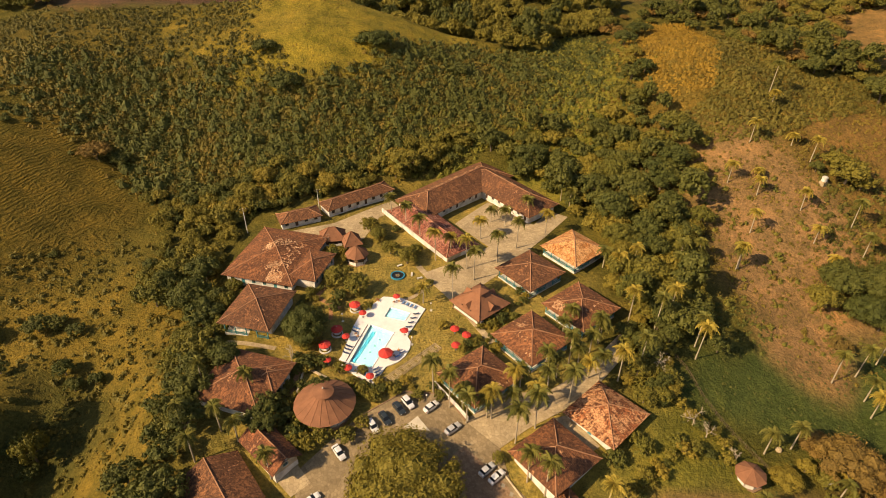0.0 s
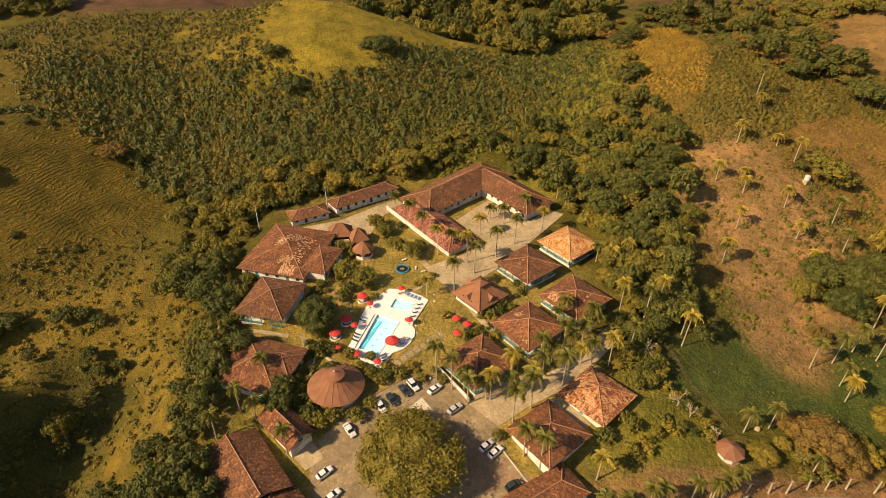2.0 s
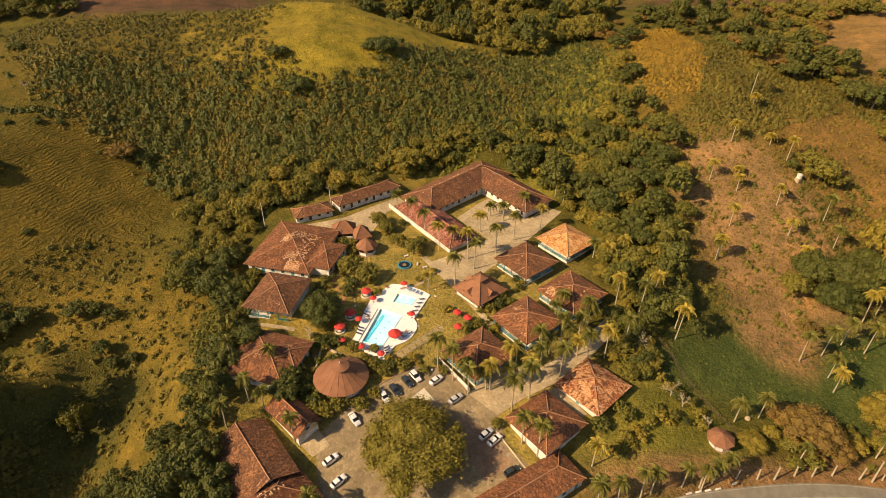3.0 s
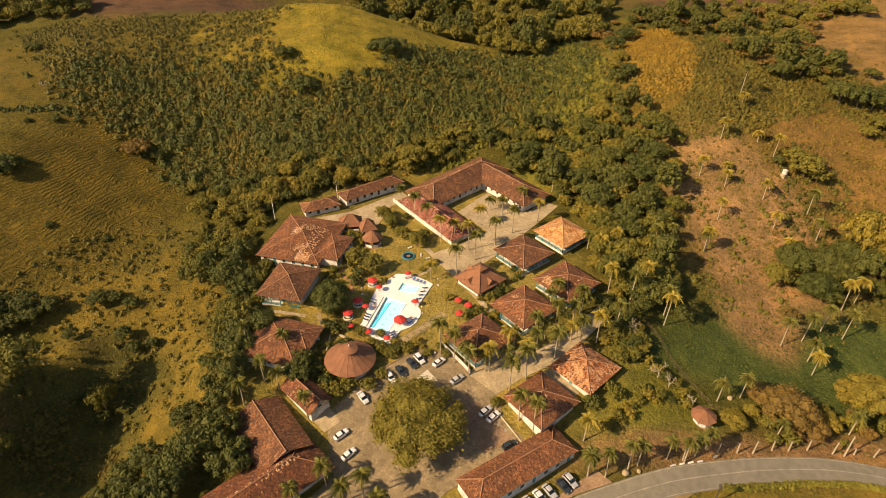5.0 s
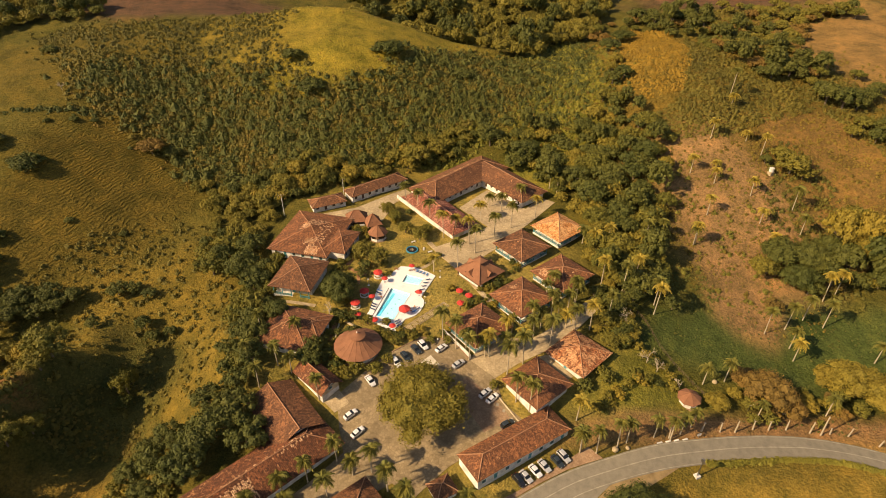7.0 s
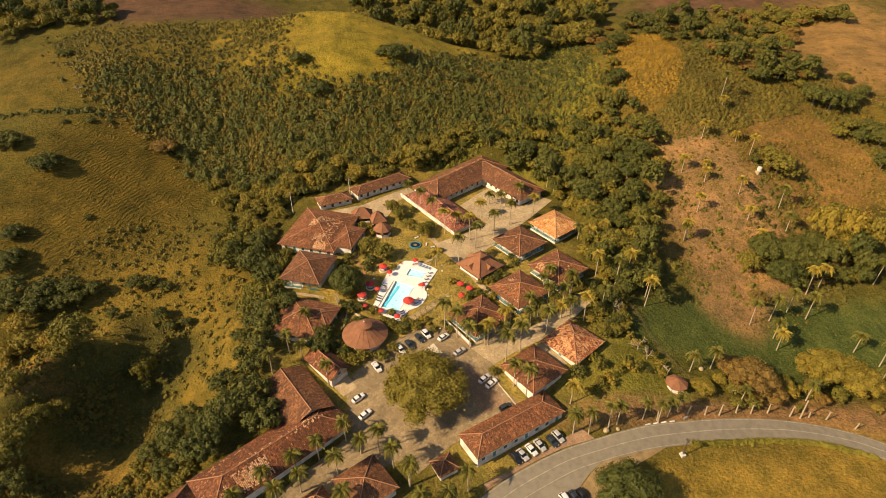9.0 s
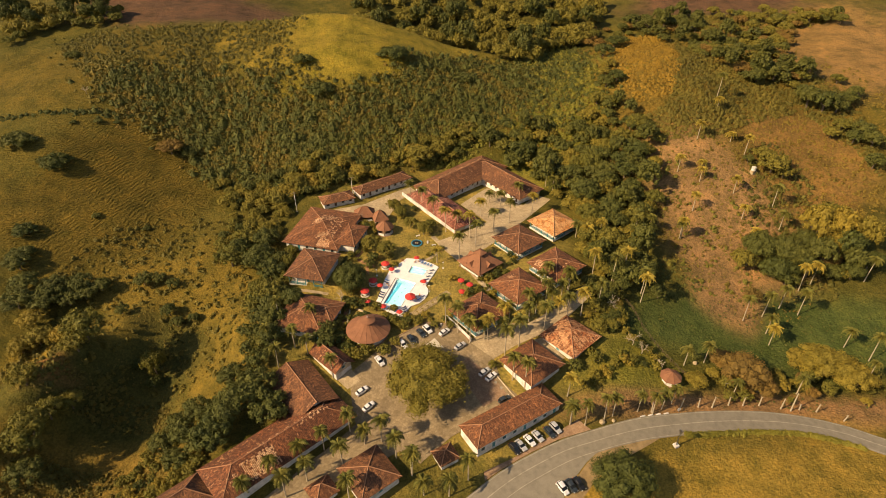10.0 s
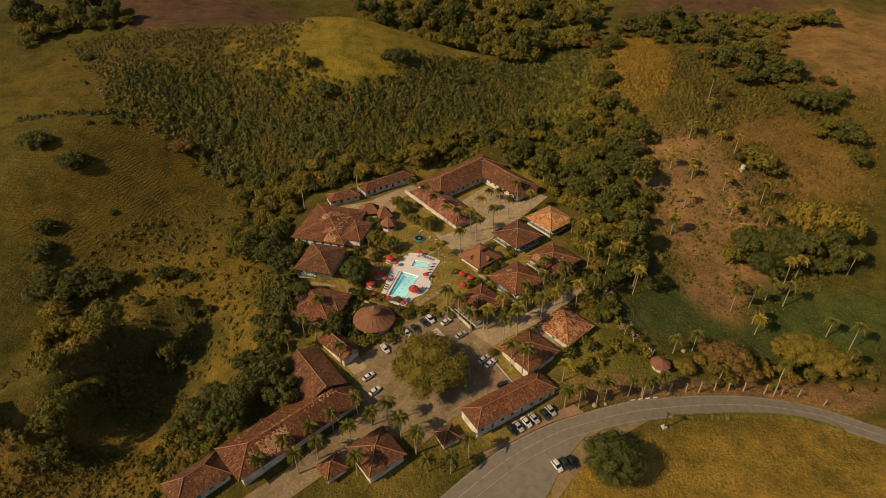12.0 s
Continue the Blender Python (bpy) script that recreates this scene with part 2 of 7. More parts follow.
def height_grid(x, y):
    def weights(s, n):
        i = int(min(max(math.floor(s), 0), n - 2))
        f = min(max(s - i, 0.0), 1.0)
        w = (-.5 * f + f * f - .5 * f ** 3, 1 - 2.5 * f * f + 1.5 * f ** 3, .5 * f + 2 * f * f - 1.5 * f ** 3, -.5 * f * f + .5 * f ** 3)
        return [(min(max(i - 1 + k, 0), n - 1), w[k]) for k in range(4)]
    return sum(wj * wi * HILLS[j][i] for j, wj in weights((y + 60) / 60, 8) for i, wi in weights((x + 300) / 60, 11))


def ease(a, b, v):
    f = min(max((v - a) / (b - a), 0.0), 1.0)
    return f * f * (3 - 2 * f)


def bump(x, y, cx, cy, rx, ry):
    return math.exp(-((x - cx) / rx) ** 2 - ((y - cy) / ry) ** 2)


def spur(x, y):
    """The broken spur on the far side of the gully."""
    k = 1 + 0.55 * noise.noise((x * 0.045, y * 0.045, 4.0)) + 0.3 * noise.noise((x * 0.11, y * 0.11, 8.0))
    u, v = 0.94 * (x + 130.5) - 0.34 * (y + 14), 0.34 * (x + 130.5) + 0.94 * (y + 14)
    return 17.5 * k * math.exp(-(u / 15) ** 2 - (v / 38) ** 2)


def ground_z(x, y):
    """Height of the ground: the hills, levelled into the terrace of the estate and the bench of the road."""
    d = math.hypot(max(abs(x + 2) - 48, 0), max(abs(y - 38) - 62, 0))
    z = height_grid(x, y)
    terrace = 0.3 - 6.3 * ease(8, -34, y) - 2.0 * ease(-34, -60, y)
    far = math.hypot(max(abs(x + 5) - 55, 0), max(abs(y + 25) - 40, 0))
    w = max(1 - ease(0, 26, d), 1 - ease(0, 25, far))
    rough = 1.3 * noise.noise((x * 0.035, y * 0.035, 0)) + 0.35 * noise.noise((x * 0.15, y * 0.15, 5))
    z += 7 * bump(x, y, -42, 202, 42, 24) + 8 * bump(x, y, -75, 230, 50, 20) - 7 * bump(x, y, 0, 265, 70, 20) + 6.5 * bump(x, y, -28, 233, 64, 17) + spur(x, y) - 6 * bump(x, y, -98, -14, 16, 32)
    return (z + rough * ease(0, 30, abs(y + 30) if x > -20 else 40)) * (1 - w) + terrace * w



def zone(x, y, cx, cy, rx, ry, turn=0.0, soft=0.35):
    """1 inside an ellipse, 0 outside, with a ragged rim."""
    c, s = math.cos(radians(turn)), math.sin(radians(turn))
    dx, dy = x - cx, y - cy
    u, v = (c * dx + s * dy) / rx, (c * dy - s * dx) / ry
    r = math.hypot(u, v) + 0.35 * noise.noise((x * 0.03, y * 0.03, 7.0)) + 0.18 * noise.noise((x * 0.11, y * 0.11, 3.0))
    return 1 - ease(1 - soft, 1 + soft, r)


OLIVE, GOLD, LAWN, EARTH_RED, STRAW, PLOUGH, FLAT = (0.100, 0.085, 0.018), (0.160, 0.113, 0.022), (0.145, 0.132, 0.024), (0.262, 0.152, 0.066), (0.116, 0.083, 0.0155), (0.12, 0.065, 0.035), (0.285, 0.21, 0.055)
COVER = [
    ((130, 165, 78, 70, 20), OLIVE, (0.130, 0.088, 0.019)),
    ((-60, 202, 60, 44, -4), OLIVE, (0.225, 0.172, 0.026)),
    ((-10, 222, 44, 20, -16), OLIVE, (0.215, 0.165, 0.026)),
    ((-145, 195, 75, 34, 8), OLIVE, (0.185, 0.135, 0.024)),
    ((62, 165, 22, 60, -20), OLIVE, (0.15, 0.14, 0.024)),
    ((-152, 88, 44, 54), OLIVE, STRAW),
    ((-200, 175, 60, 40, 30), OLIVE, (0.115, 0.085, 0.016)),
    ((-85, 25, 18, 60, 14), OLIVE, GOLD),
    ((-112, 2, 26, 26), OLIVE, (0.085, 0.078, 0.020)),
    ((-136, 8, 24, 12, 30), OLIVE, (0.20, 0.14, 0.026)),
    ((-115, 45, 30, 14, 5), OLIVE, GOLD),
    ((120, 78, 29, 52, 8), OLIVE, EARTH_RED),
    ((175, 135, 45, 40, 30), OLIVE, STRAW),
    ((255, 215, 75, 75), OLIVE, (0.25, 0.145, 0.05)),
    ((172, 106, 26, 36, 20), OLIVE, (0.20, 0.115, 0.035)),
    ((-106, -42, 34, 16, 0), OLIVE, (0.19, 0.125, 0.028)),
    ((-128, -11, 9, 6, 0), OLIVE, (0.22, 0.12, 0.04)),
    ((112, 215, 28, 45, -15), OLIVE, (0.20, 0.13, 0.025)),
    ((120, 18, 62, 20, 3), OLIVE, (0.065, 0.085, 0.022)),
    ((110, 38, 13, 17, 10), OLIVE, EARTH_RED),
    ((60, -8, 26, 17), OLIVE, LAWN),
    ((95, -18, 70, 7, 3), OLIVE, (0.24, 0.135, 0.06)),
    ((110, -60, 80, 33), OLIVE, (0.27, 0.175, 0.034)),
    ((-170, 275, 70, 40), OLIVE, PLOUGH),
    ((190, 310, 60, 25), OLIVE, PLOUGH),
    ((-4, 38, 52, 80), OLIVE, FLAT),
]


def cover_of(x, y):
    c = Vector(OLIVE)
    for where, _, colour in COVER:
        w = zone(x, y, *where)
        if w > 0:
            c = c.lerp(Vector(colour), w)
    return c


def span(lo, hi, step, out):
    """Even steps from lo to hi, then ever wider ones out to the horizon on both sides."""
    mid = [lo + step * i for i in range(int(round((hi - lo) / step)) + 1)]
    tail, d = [], step
    while not tail or tail[-1] < out:
        d *= 1.35
        tail.append((tail[-1] if tail else 0) + d)
    return [lo - v for v in reversed(tail)] + mid + [hi + v for v in tail]


POOL_HOLES = ((-16.0, 28.5, 4.5, 8.2, -20), (-9.8, 41.5, 3.2, 2.2, -20))


def sunk(x, y):
    """The hollow under the two pool basins."""
    for cx, cy, rx, ry, turn in POOL_HOLES:
        c, s = math.cos(radians(turn)), math.sin(radians(turn))
        u, v = c * (x - cx) + s * (y - cy), c * (y - cy) - s * (x - cx)
        if abs(u) < rx + 1.6 and abs(v) < ry + 1.6:
            return 1.8
    return 0.0


def build_ground():
    xs, ys = span(-330, 330, 3.0, 2500), span(-120, 390, 3.0, 2500)
    verts, cols = [], []
    for y in ys:
        for x in xs:
            z = ground_z(x, y) - sunk(x, y)
            verts.append((x, y, z))
            cols.append((*cover_of(x, y), zone(x, y, -152, 88, 44, 54)))
    nx = len(xs)
    faces = [(j * nx + i, j * nx + i + 1, (j + 1) * nx + i + 1, (j + 1) * nx + i) for j in range(len(ys) - 1) for i in range(nx - 1)]
    me = bpy.data.meshes.new("ground")
    me.from_pydata(verts, [], faces)
    me.polygons.foreach_set("use_smooth", [True] * len(faces))
    at = me.color_attributes.new("cover", "FLOAT_COLOR", "POINT")
    at.data.foreach_set("color", [c for col in cols for c in col])
    me.materials.append(M_EARTH)
    return tagged(new("ground", me), "rolling grassy hills with dry slopes and scrub", "ground", kind="structure")


build_ground()


def draped(poly, lift, step=3.0, thick=0.12):
    """A flat cover cut to an outline and laid on the ground, with a rim as a real step."""
    bm = bmesh.new()
    bm.faces.new([bm.verts.new((x, y, 0)) for x, y in poly])
    xs, ys = [x for x, _ in poly], [y for _, y in poly]
    for lo, hi, axis in ((min(xs), max(xs), 0), (min(ys), max(ys), 1)):
        k = lo + step
        while k < hi:
            co, no = [0, 0, 0], [0, 0, 0]
            co[axis], no[axis] = k, 1
            bmesh.ops.bisect_plane(bm, geom=bm.verts[:] + bm.edges[:] + bm.faces[:], plane_co=co, plane_no=no)
            k += step
    for v in bm.verts:
        v.co.z = ground_z(v.co.x, v.co.y) + lift
    if sum((x0 * y1 - x1 * y0) for (x0, y0), (x1, y1) in zip(poly, poly[1:] + poly[:1])) < 0:
        bmesh.ops.reverse_faces(bm, faces=bm.faces[:])
    rim = [e for e in bm.edges if e.is_boundary]
    made = bmesh.ops.extrude_edge_only(bm, edges=rim)["geom"]
    for v in made:
        if isinstance(v, bmesh.types.BMVert):
            v.co.z -= thick + lift
    return bm


def band(line, width, side=0.0, closed=False):
    """The outline of a strip along a polyline, smoothed."""
    pts = smooth(line)
    left, right = [], []
    for i, (x, y) in enumerate(pts):
        a, b = pts[max(i - 1, 0)], pts[min(i + 1, len(pts) - 1)]
        d = math.hypot(b[0] - a[0], b[1] - a[1]) or 1
        nx, ny = -(b[1] - a[1]) / d, (b[0] - a[0]) / d
        left.append((x + nx * (side + width / 2), y + ny * (side + width / 2)))
        right.append((x + nx * (side - width / 2), y + ny * (side - width / 2)))
    return left, right


def smooth(line, n=6):
    out = []
    for i in range(len(line) - 1):
        p = [Vector(line[min(max(i + k, 0), len(line) - 1)]) for k in (-1, 0, 1, 2)]
        for j in range(n):
            f = j / n
            q = 0.5 * (2 * p[1] + (p[2] - p[0]) * f + (2 * p[0] - 5 * p[1] + 4 * p[2] - p[3]) * f * f + (3 * p[1] - p[0] - 3 * p[2] + p[3]) * f ** 3)
            out.append((q.x, q.y))
    return out + [tuple(line[-1])]


def strip(line, width, lift, side=0.0, thick=0.15):
    """A ribbon along a polyline on the ground."""
    left, right = band(line, width, side)
    bm = bmesh.new()
    rows = []
    for a, b in zip(left, right):
        row = []
        for k in range(5):
            x, y = a[0] + (b[0] - a[0]) * k / 4, a[1] + (b[1] - a[1]) * k / 4
            row.append(bm.verts.new((x, y, ground_z(x, y) + lift)))
        rows.append(row)
    for r, s in zip(rows, rows[1:]):
        for k in range(4):
            bm.faces.new((r[k], r[k + 1], s[k + 1], s[k]))
    made = bmesh.ops.extrude_edge_only(bm, edges=[e for e in bm.edges if e.is_boundary])["geom"]
    for v in made:
        if isinstance(v, bmesh.types.BMVert):
            v.co.z -= thick + lift
    bmesh.ops.recalc_face_normals(bm, faces=bm.faces[:])
    return bm


def structure(name, bm, mat, label, category):
    return tagged(new(name, mesh_of(name, bm, mat)), label, category, kind="structure")


ROAD = [(-30, -92), (-12, -73), (2.5, -58.8), (10.7, -51.6), (19.5, -44.9), (28.5, -39.6), (37, -35.3), (47, -31.8), (54, -29.6), (61.4, -27.5), (70.6, -25.4), (79.8, -23.7), (89.2, -22.3), (98.4, -21.4), (107.6, -21.1), (116.2, -21.8), (124.2, -23.6), (131.0, -26.6), (150, -37.5), (185, -60), (240, -95)]
structure("road", strip(ROAD, 7.4, 0.14), M_ASPHALT, "curved grey two-lane asphalt road below the estate", "road")
for off, w in ((0.0, 0.28), (3.3, 0.2), (-3.3, 0.2)):
    structure("road_line", strip(ROAD, w, 0.17, off, 0.02), M_LINE, "worn pale painted line on the road", "road marking")
structure("road_shoulder", draped([(-6, -71), (5, -60.8), (13, -54.0), (21.5, -47.6), (30.2, -42.5), (38.4, -38.4), (46, -35.6), (41.5, -39.5), (36, -46), (31, -54), (20, -70), (4, -84)], 0.09), M_ASPHALT, "worn asphalt lay-by beside the road", "lay-by")
structure("dirt_verge", draped([(46.2, -35.4), (56, -32.4), (66, -30.0), (61, -33.2), (52, -38.6), (44, -44), (37, -52), (30, -60), (31.3, -54), (36.2, -46.2), (41.8, -39.6)], 0.07), plaster("dry_dirt", (0.30, 0.205, 0.095), 0.6), "dry dirt verge between road and meadow", "verge")
structure("forecourt", draped([(12.2, -45.2), (17.2, -41.6), (26.6, -36.0), (35.2, -31.6), (45, -28.4), (41.5, -25), (32, -31), (21, -38), (12, -42.5)], 0.16), M_BRICKPAVE, "reddish brick parking strip in front of the long building", "pavement")
structure("car_park", draped([(-30, -10), (-18, 3), (-6, 12), (4, 11), (9, 3), (17, -4), (19, -12), (25, -18), (14, -24), (3, -31), (-6, -40), (-12, -36), (-20, -41), (-30, -46), (-44, -58), (-56, -64), (-60, -60), (-48, -50), (-34, -36), (-26, -27), (-28, -20)], 0.13), M_CARPARK, "pale stone-paved car park with dirt stains", "pavement")
structure("lane", draped([(9, 3), (18, 12), (30, 12), (41, 20), (56, 36), (60, 33), (45, 16), (33, 6), (24, 1), (17, -4)], 0.12), M_STONE, "pale paved lane between the guest houses", "pavement")
structure("driveway", draped([(29.5, 3.4), (34.4, 5.0), (40.6, -3.4), (37.6, -5.2)], 0.12), M_STONE, "pale concrete drive between two guest houses", "pavement")
structure("court_lane", draped([(-3, 62), (6.5, 50), (14, 54), (21, 61), (31, 73), (40, 84), (50, 97), (44, 101), (37, 92), (27, 84), (19, 77), (9, 69)], 0.12), M_STONE, "pale paved lane leading up to the courtyard", "pavement")
structure("courtyard", draped([(8, 92), (22, 74), (38, 90), (21, 108)], 0.10), M_STONE, "sandy paved inner courtyard", "pavement")
structure("yard", draped([(-36, 92), (-16, 109), (-12, 103), (-20, 96), (-24, 82), (-30, 78), (-32, 86), (-46, 82), (-54, 83), (-52, 86)], 0.12), M_STONE, "sandy yard behind the kitchen building", "pavement")
structure("garden_path", strip([(-4.5, 66), (0.5, 58), (8, 47), (15.5, 33.5), (17.5, 30)], 1.9, 0.14), M_STONE, "pale stone garden path", "path")
structure("garden_path.001", strip([(0.5, 57.5), (-5, 50.5), (-8.5, 48.5)], 1.3, 0.13), M_STONE, "pale stone garden path", "path")

# ---- houses ----


def roof_faces(w, d, rise, over, eave, gable=False):
    """The slopes of a roof over w x d: lists of corners, eave edge first."""
    a, b = w / 2 + over, d / 2 + over
    z0, z1 = eave, eave + rise
    r = max(a - b, 0.0) if not gable else a
    ridge = [(-r, 0, z1), (r, 0, z1)]
    c = [(-a, -b, z0), (a, -b, z0), (a, b, z0), (-a, b, z0)]
    if gable:
        return [[c[0], c[1], ridge[1], ridge[0]], [c[2], c[3], ridge[0], ridge[1]]], [(ridge[0], ridge[1])], c
    if r < 0.05:
        t = (0, 0, z1)
        return [[c[i], c[(i + 1) % 4], t] for i in range(4)], [(p, t) for p in c], c
    f = [[c[0], c[1], ridge[1], ridge[0]], [c[1], c[2], ridge[1]], [c[2], c[3], ridge[0], ridge[1]], [c[3], c[0], ridge[0]]]
    return f, [(ridge[0], ridge[1]), (c[0], ridge[0]), (c[3], ridge[0]), (c[1], ridge[1]), (c[2], ridge[1])], c


def slope(face, thick=0.16, cut=0.9):
    """One roof slope as a slab, cut into a grid that sags a little, with its UVs in metres."""
    bm = bmesh.new()
    p = [Vector(q) for q in face]
    u = (p[1] - p[0]).normalized()
    n = u.cross(p[-1] - p[0]).normalized()
    v = n.cross(u)
    top = bm.faces.new([bm.verts.new(q) for q in p])
    for axis in (u, v):
        lo, hi = min((q - p[0]).dot(axis) for q in p), max((q - p[0]).dot(axis) for q in p)
        k = lo + cut
        while k < hi - 0.1:
            bmesh.ops.bisect_plane(bm, geom=bm.verts[:] + bm.edges[:] + bm.faces[:], plane_co=p[0] + axis * k, plane_no=axis)
            k += cut
    for q in bm.verts:
        if not q.is_boundary:
            q.co += n * (0.07 * noise.noise(q.co * 0.9) + 0.05 * noise.noise(q.co * 0.3))
        elif abs(q.co.z - p[0].z) < 0.01:
            q.co.z += 0.05 * noise.noise(q.co * 1.7)
    made = bmesh.ops.extrude_edge_only(bm, edges=[e for e in bm.edges if e.is_boundary])["geom"]
    for q in made:
        if isinstance(q, bmesh.types.BMVert):
            q.co -= n * thick
    uv = bm.loops.layers.uv.new("UVMap")
    for f in bm.faces:
        for l in f.loops:
            d = l.vert.co - p[0]
            l[uv].uv = (d.dot(u), d.dot(v))
    return bm


def caps(a, b, r=0.13, mat=None):
    """A line of half-round mortar caps along a ridge or hip, uneven from cap to cap."""
    bm = bmesh.new()
    a, b = Vector(a), Vector(b)
    d = b - a
    q = d.to_track_quat("Z", "Y").to_matrix()
    n = max(int(d.length / 0.5), 1)
    rings = []
    for i in range(2 * n):
        p = a + d * ((i // 2 + i % 2) / n) + Vector((0, 0, 0.04))
        k = r * (1 + 0.35 * noise.noise((a.x + (i // 2) * 1.7, a.y, b.x)) + 0.06 * (i % 2))
        rings.append([bm.verts.new(p + q @ Vector((k * math.cos(j * math.pi / 3), k * math.sin(j * math.pi / 3), 0))) for j in range(6)])
    for g, h in zip(rings, rings[1:]):
        for j in range(6):
            bm.faces.new((g[j], g[(j + 1) % 6], h[(j + 1) % 6], h[j]))
    bm.faces.new(rings[0][::-1])
    bm.faces.new(rings[-1])
    return bm


WALL_T = 0.25


def wall_panel(length, height, openings):
    """A wall slab along x with real openings through it: each (x, z0, width, height)."""
    bm = bmesh.new()
    xs = sorted({-length / 2, length / 2, *[o[0] - o[2] / 2 for o in openings], *[o[0] + o[2] / 2 for o in openings]})
    zs = sorted({0.0, height, *[o[1] for o in openings], *[o[1] + o[3] for o in openings]})
    for x0, x1 in zip(xs, xs[1:]):
        for z0, z1 in zip(zs, zs[1:]):
            cx, cz = (x0 + x1) / 2, (z0 + z1) / 2
            if any(abs(cx - o[0]) < o[2] / 2 and o[1] < cz < o[1] + o[3] for o in openings):
                continue
            box(bm, x0, -WALL_T / 2, z0, x1, WALL_T / 2, z1)
    bmesh.ops.remove_doubles(bm, verts=bm.verts[:], dist=0.001)
    return bm


SHARED = {}


def shared(key, make):
    if key not in SHARED:
        SHARED[key] = make()
    return SHARED[key]


def window_part(house, at, width=1.1, height=1.3, frame_mat=None):
    """A window: frame bars, two panes, two shutters and a sill."""
    fm = frame_mat or M_TEAL
    key = ("window", width, height, fm.name)

    def frame_mesh():
        bm = bmesh.new()
        for s in (-1, 1):
            box(bm, s * width / 2 - 0.05, -0.16, 0, s * width / 2 + 0.05, 0.0, height)
        box(bm, -width / 2, -0.16, height - 0.08, width / 2, 0, height)
        box(bm, -width / 2, -0.16, 0, width / 2, 0, 0.08)
        box(bm, -0.03, -0.13, 0, 0.03, -0.03, height)
        return mesh_of("window", bm, fm)
    w = part("window", shared(key, frame_mesh), None, house, at=at)
    for s in (-1, 1):
        part("pane", shared(key + ("pane",), lambda: mesh_of("pane", boxed(-width / 4 + 0.04, -0.09, 0.08, width / 4 - 0.04, -0.07, height - 0.08), M_DARK)), None, w, "dark glass pane", pose(s * width / 4, 0, 0))
    part("sill", shared(key + ("sill",), lambda: mesh_of("sill", boxed(-width / 2 - 0.12, -0.28, -0.1, width / 2 + 0.12, -0.02, 0), M_WHITE)), None, w)
    return w


def door_part(house, at, width=1.1, height=2.1, mat=None):
    key = ("door", width, height, (mat or M_TEAL).name)

    def make():
        bm = boxed(-width / 2, -0.1, 0, width / 2, -0.02, height)
        for s in (-1, 1):
            for z in (0.15, height / 2 + 0.1):
                box(bm, s * width / 4 - width * 0.17, -0.13, z, s * width / 4 + width * 0.17, -0.1, z + height / 2 - 0.3)
        return mesh_of("door", bm, mat or M_TEAL)
    d = part("door", shared(key, make), None, house, at=at)
    part("handle", shared(("handle",), lambda: mesh_of("handle", boxed(-0.02, -0.18, 0, 0.02, -0.13, 0.14), M_METAL)), None, d, at=pose(width * 0.38, 0, 1.0))
    return d


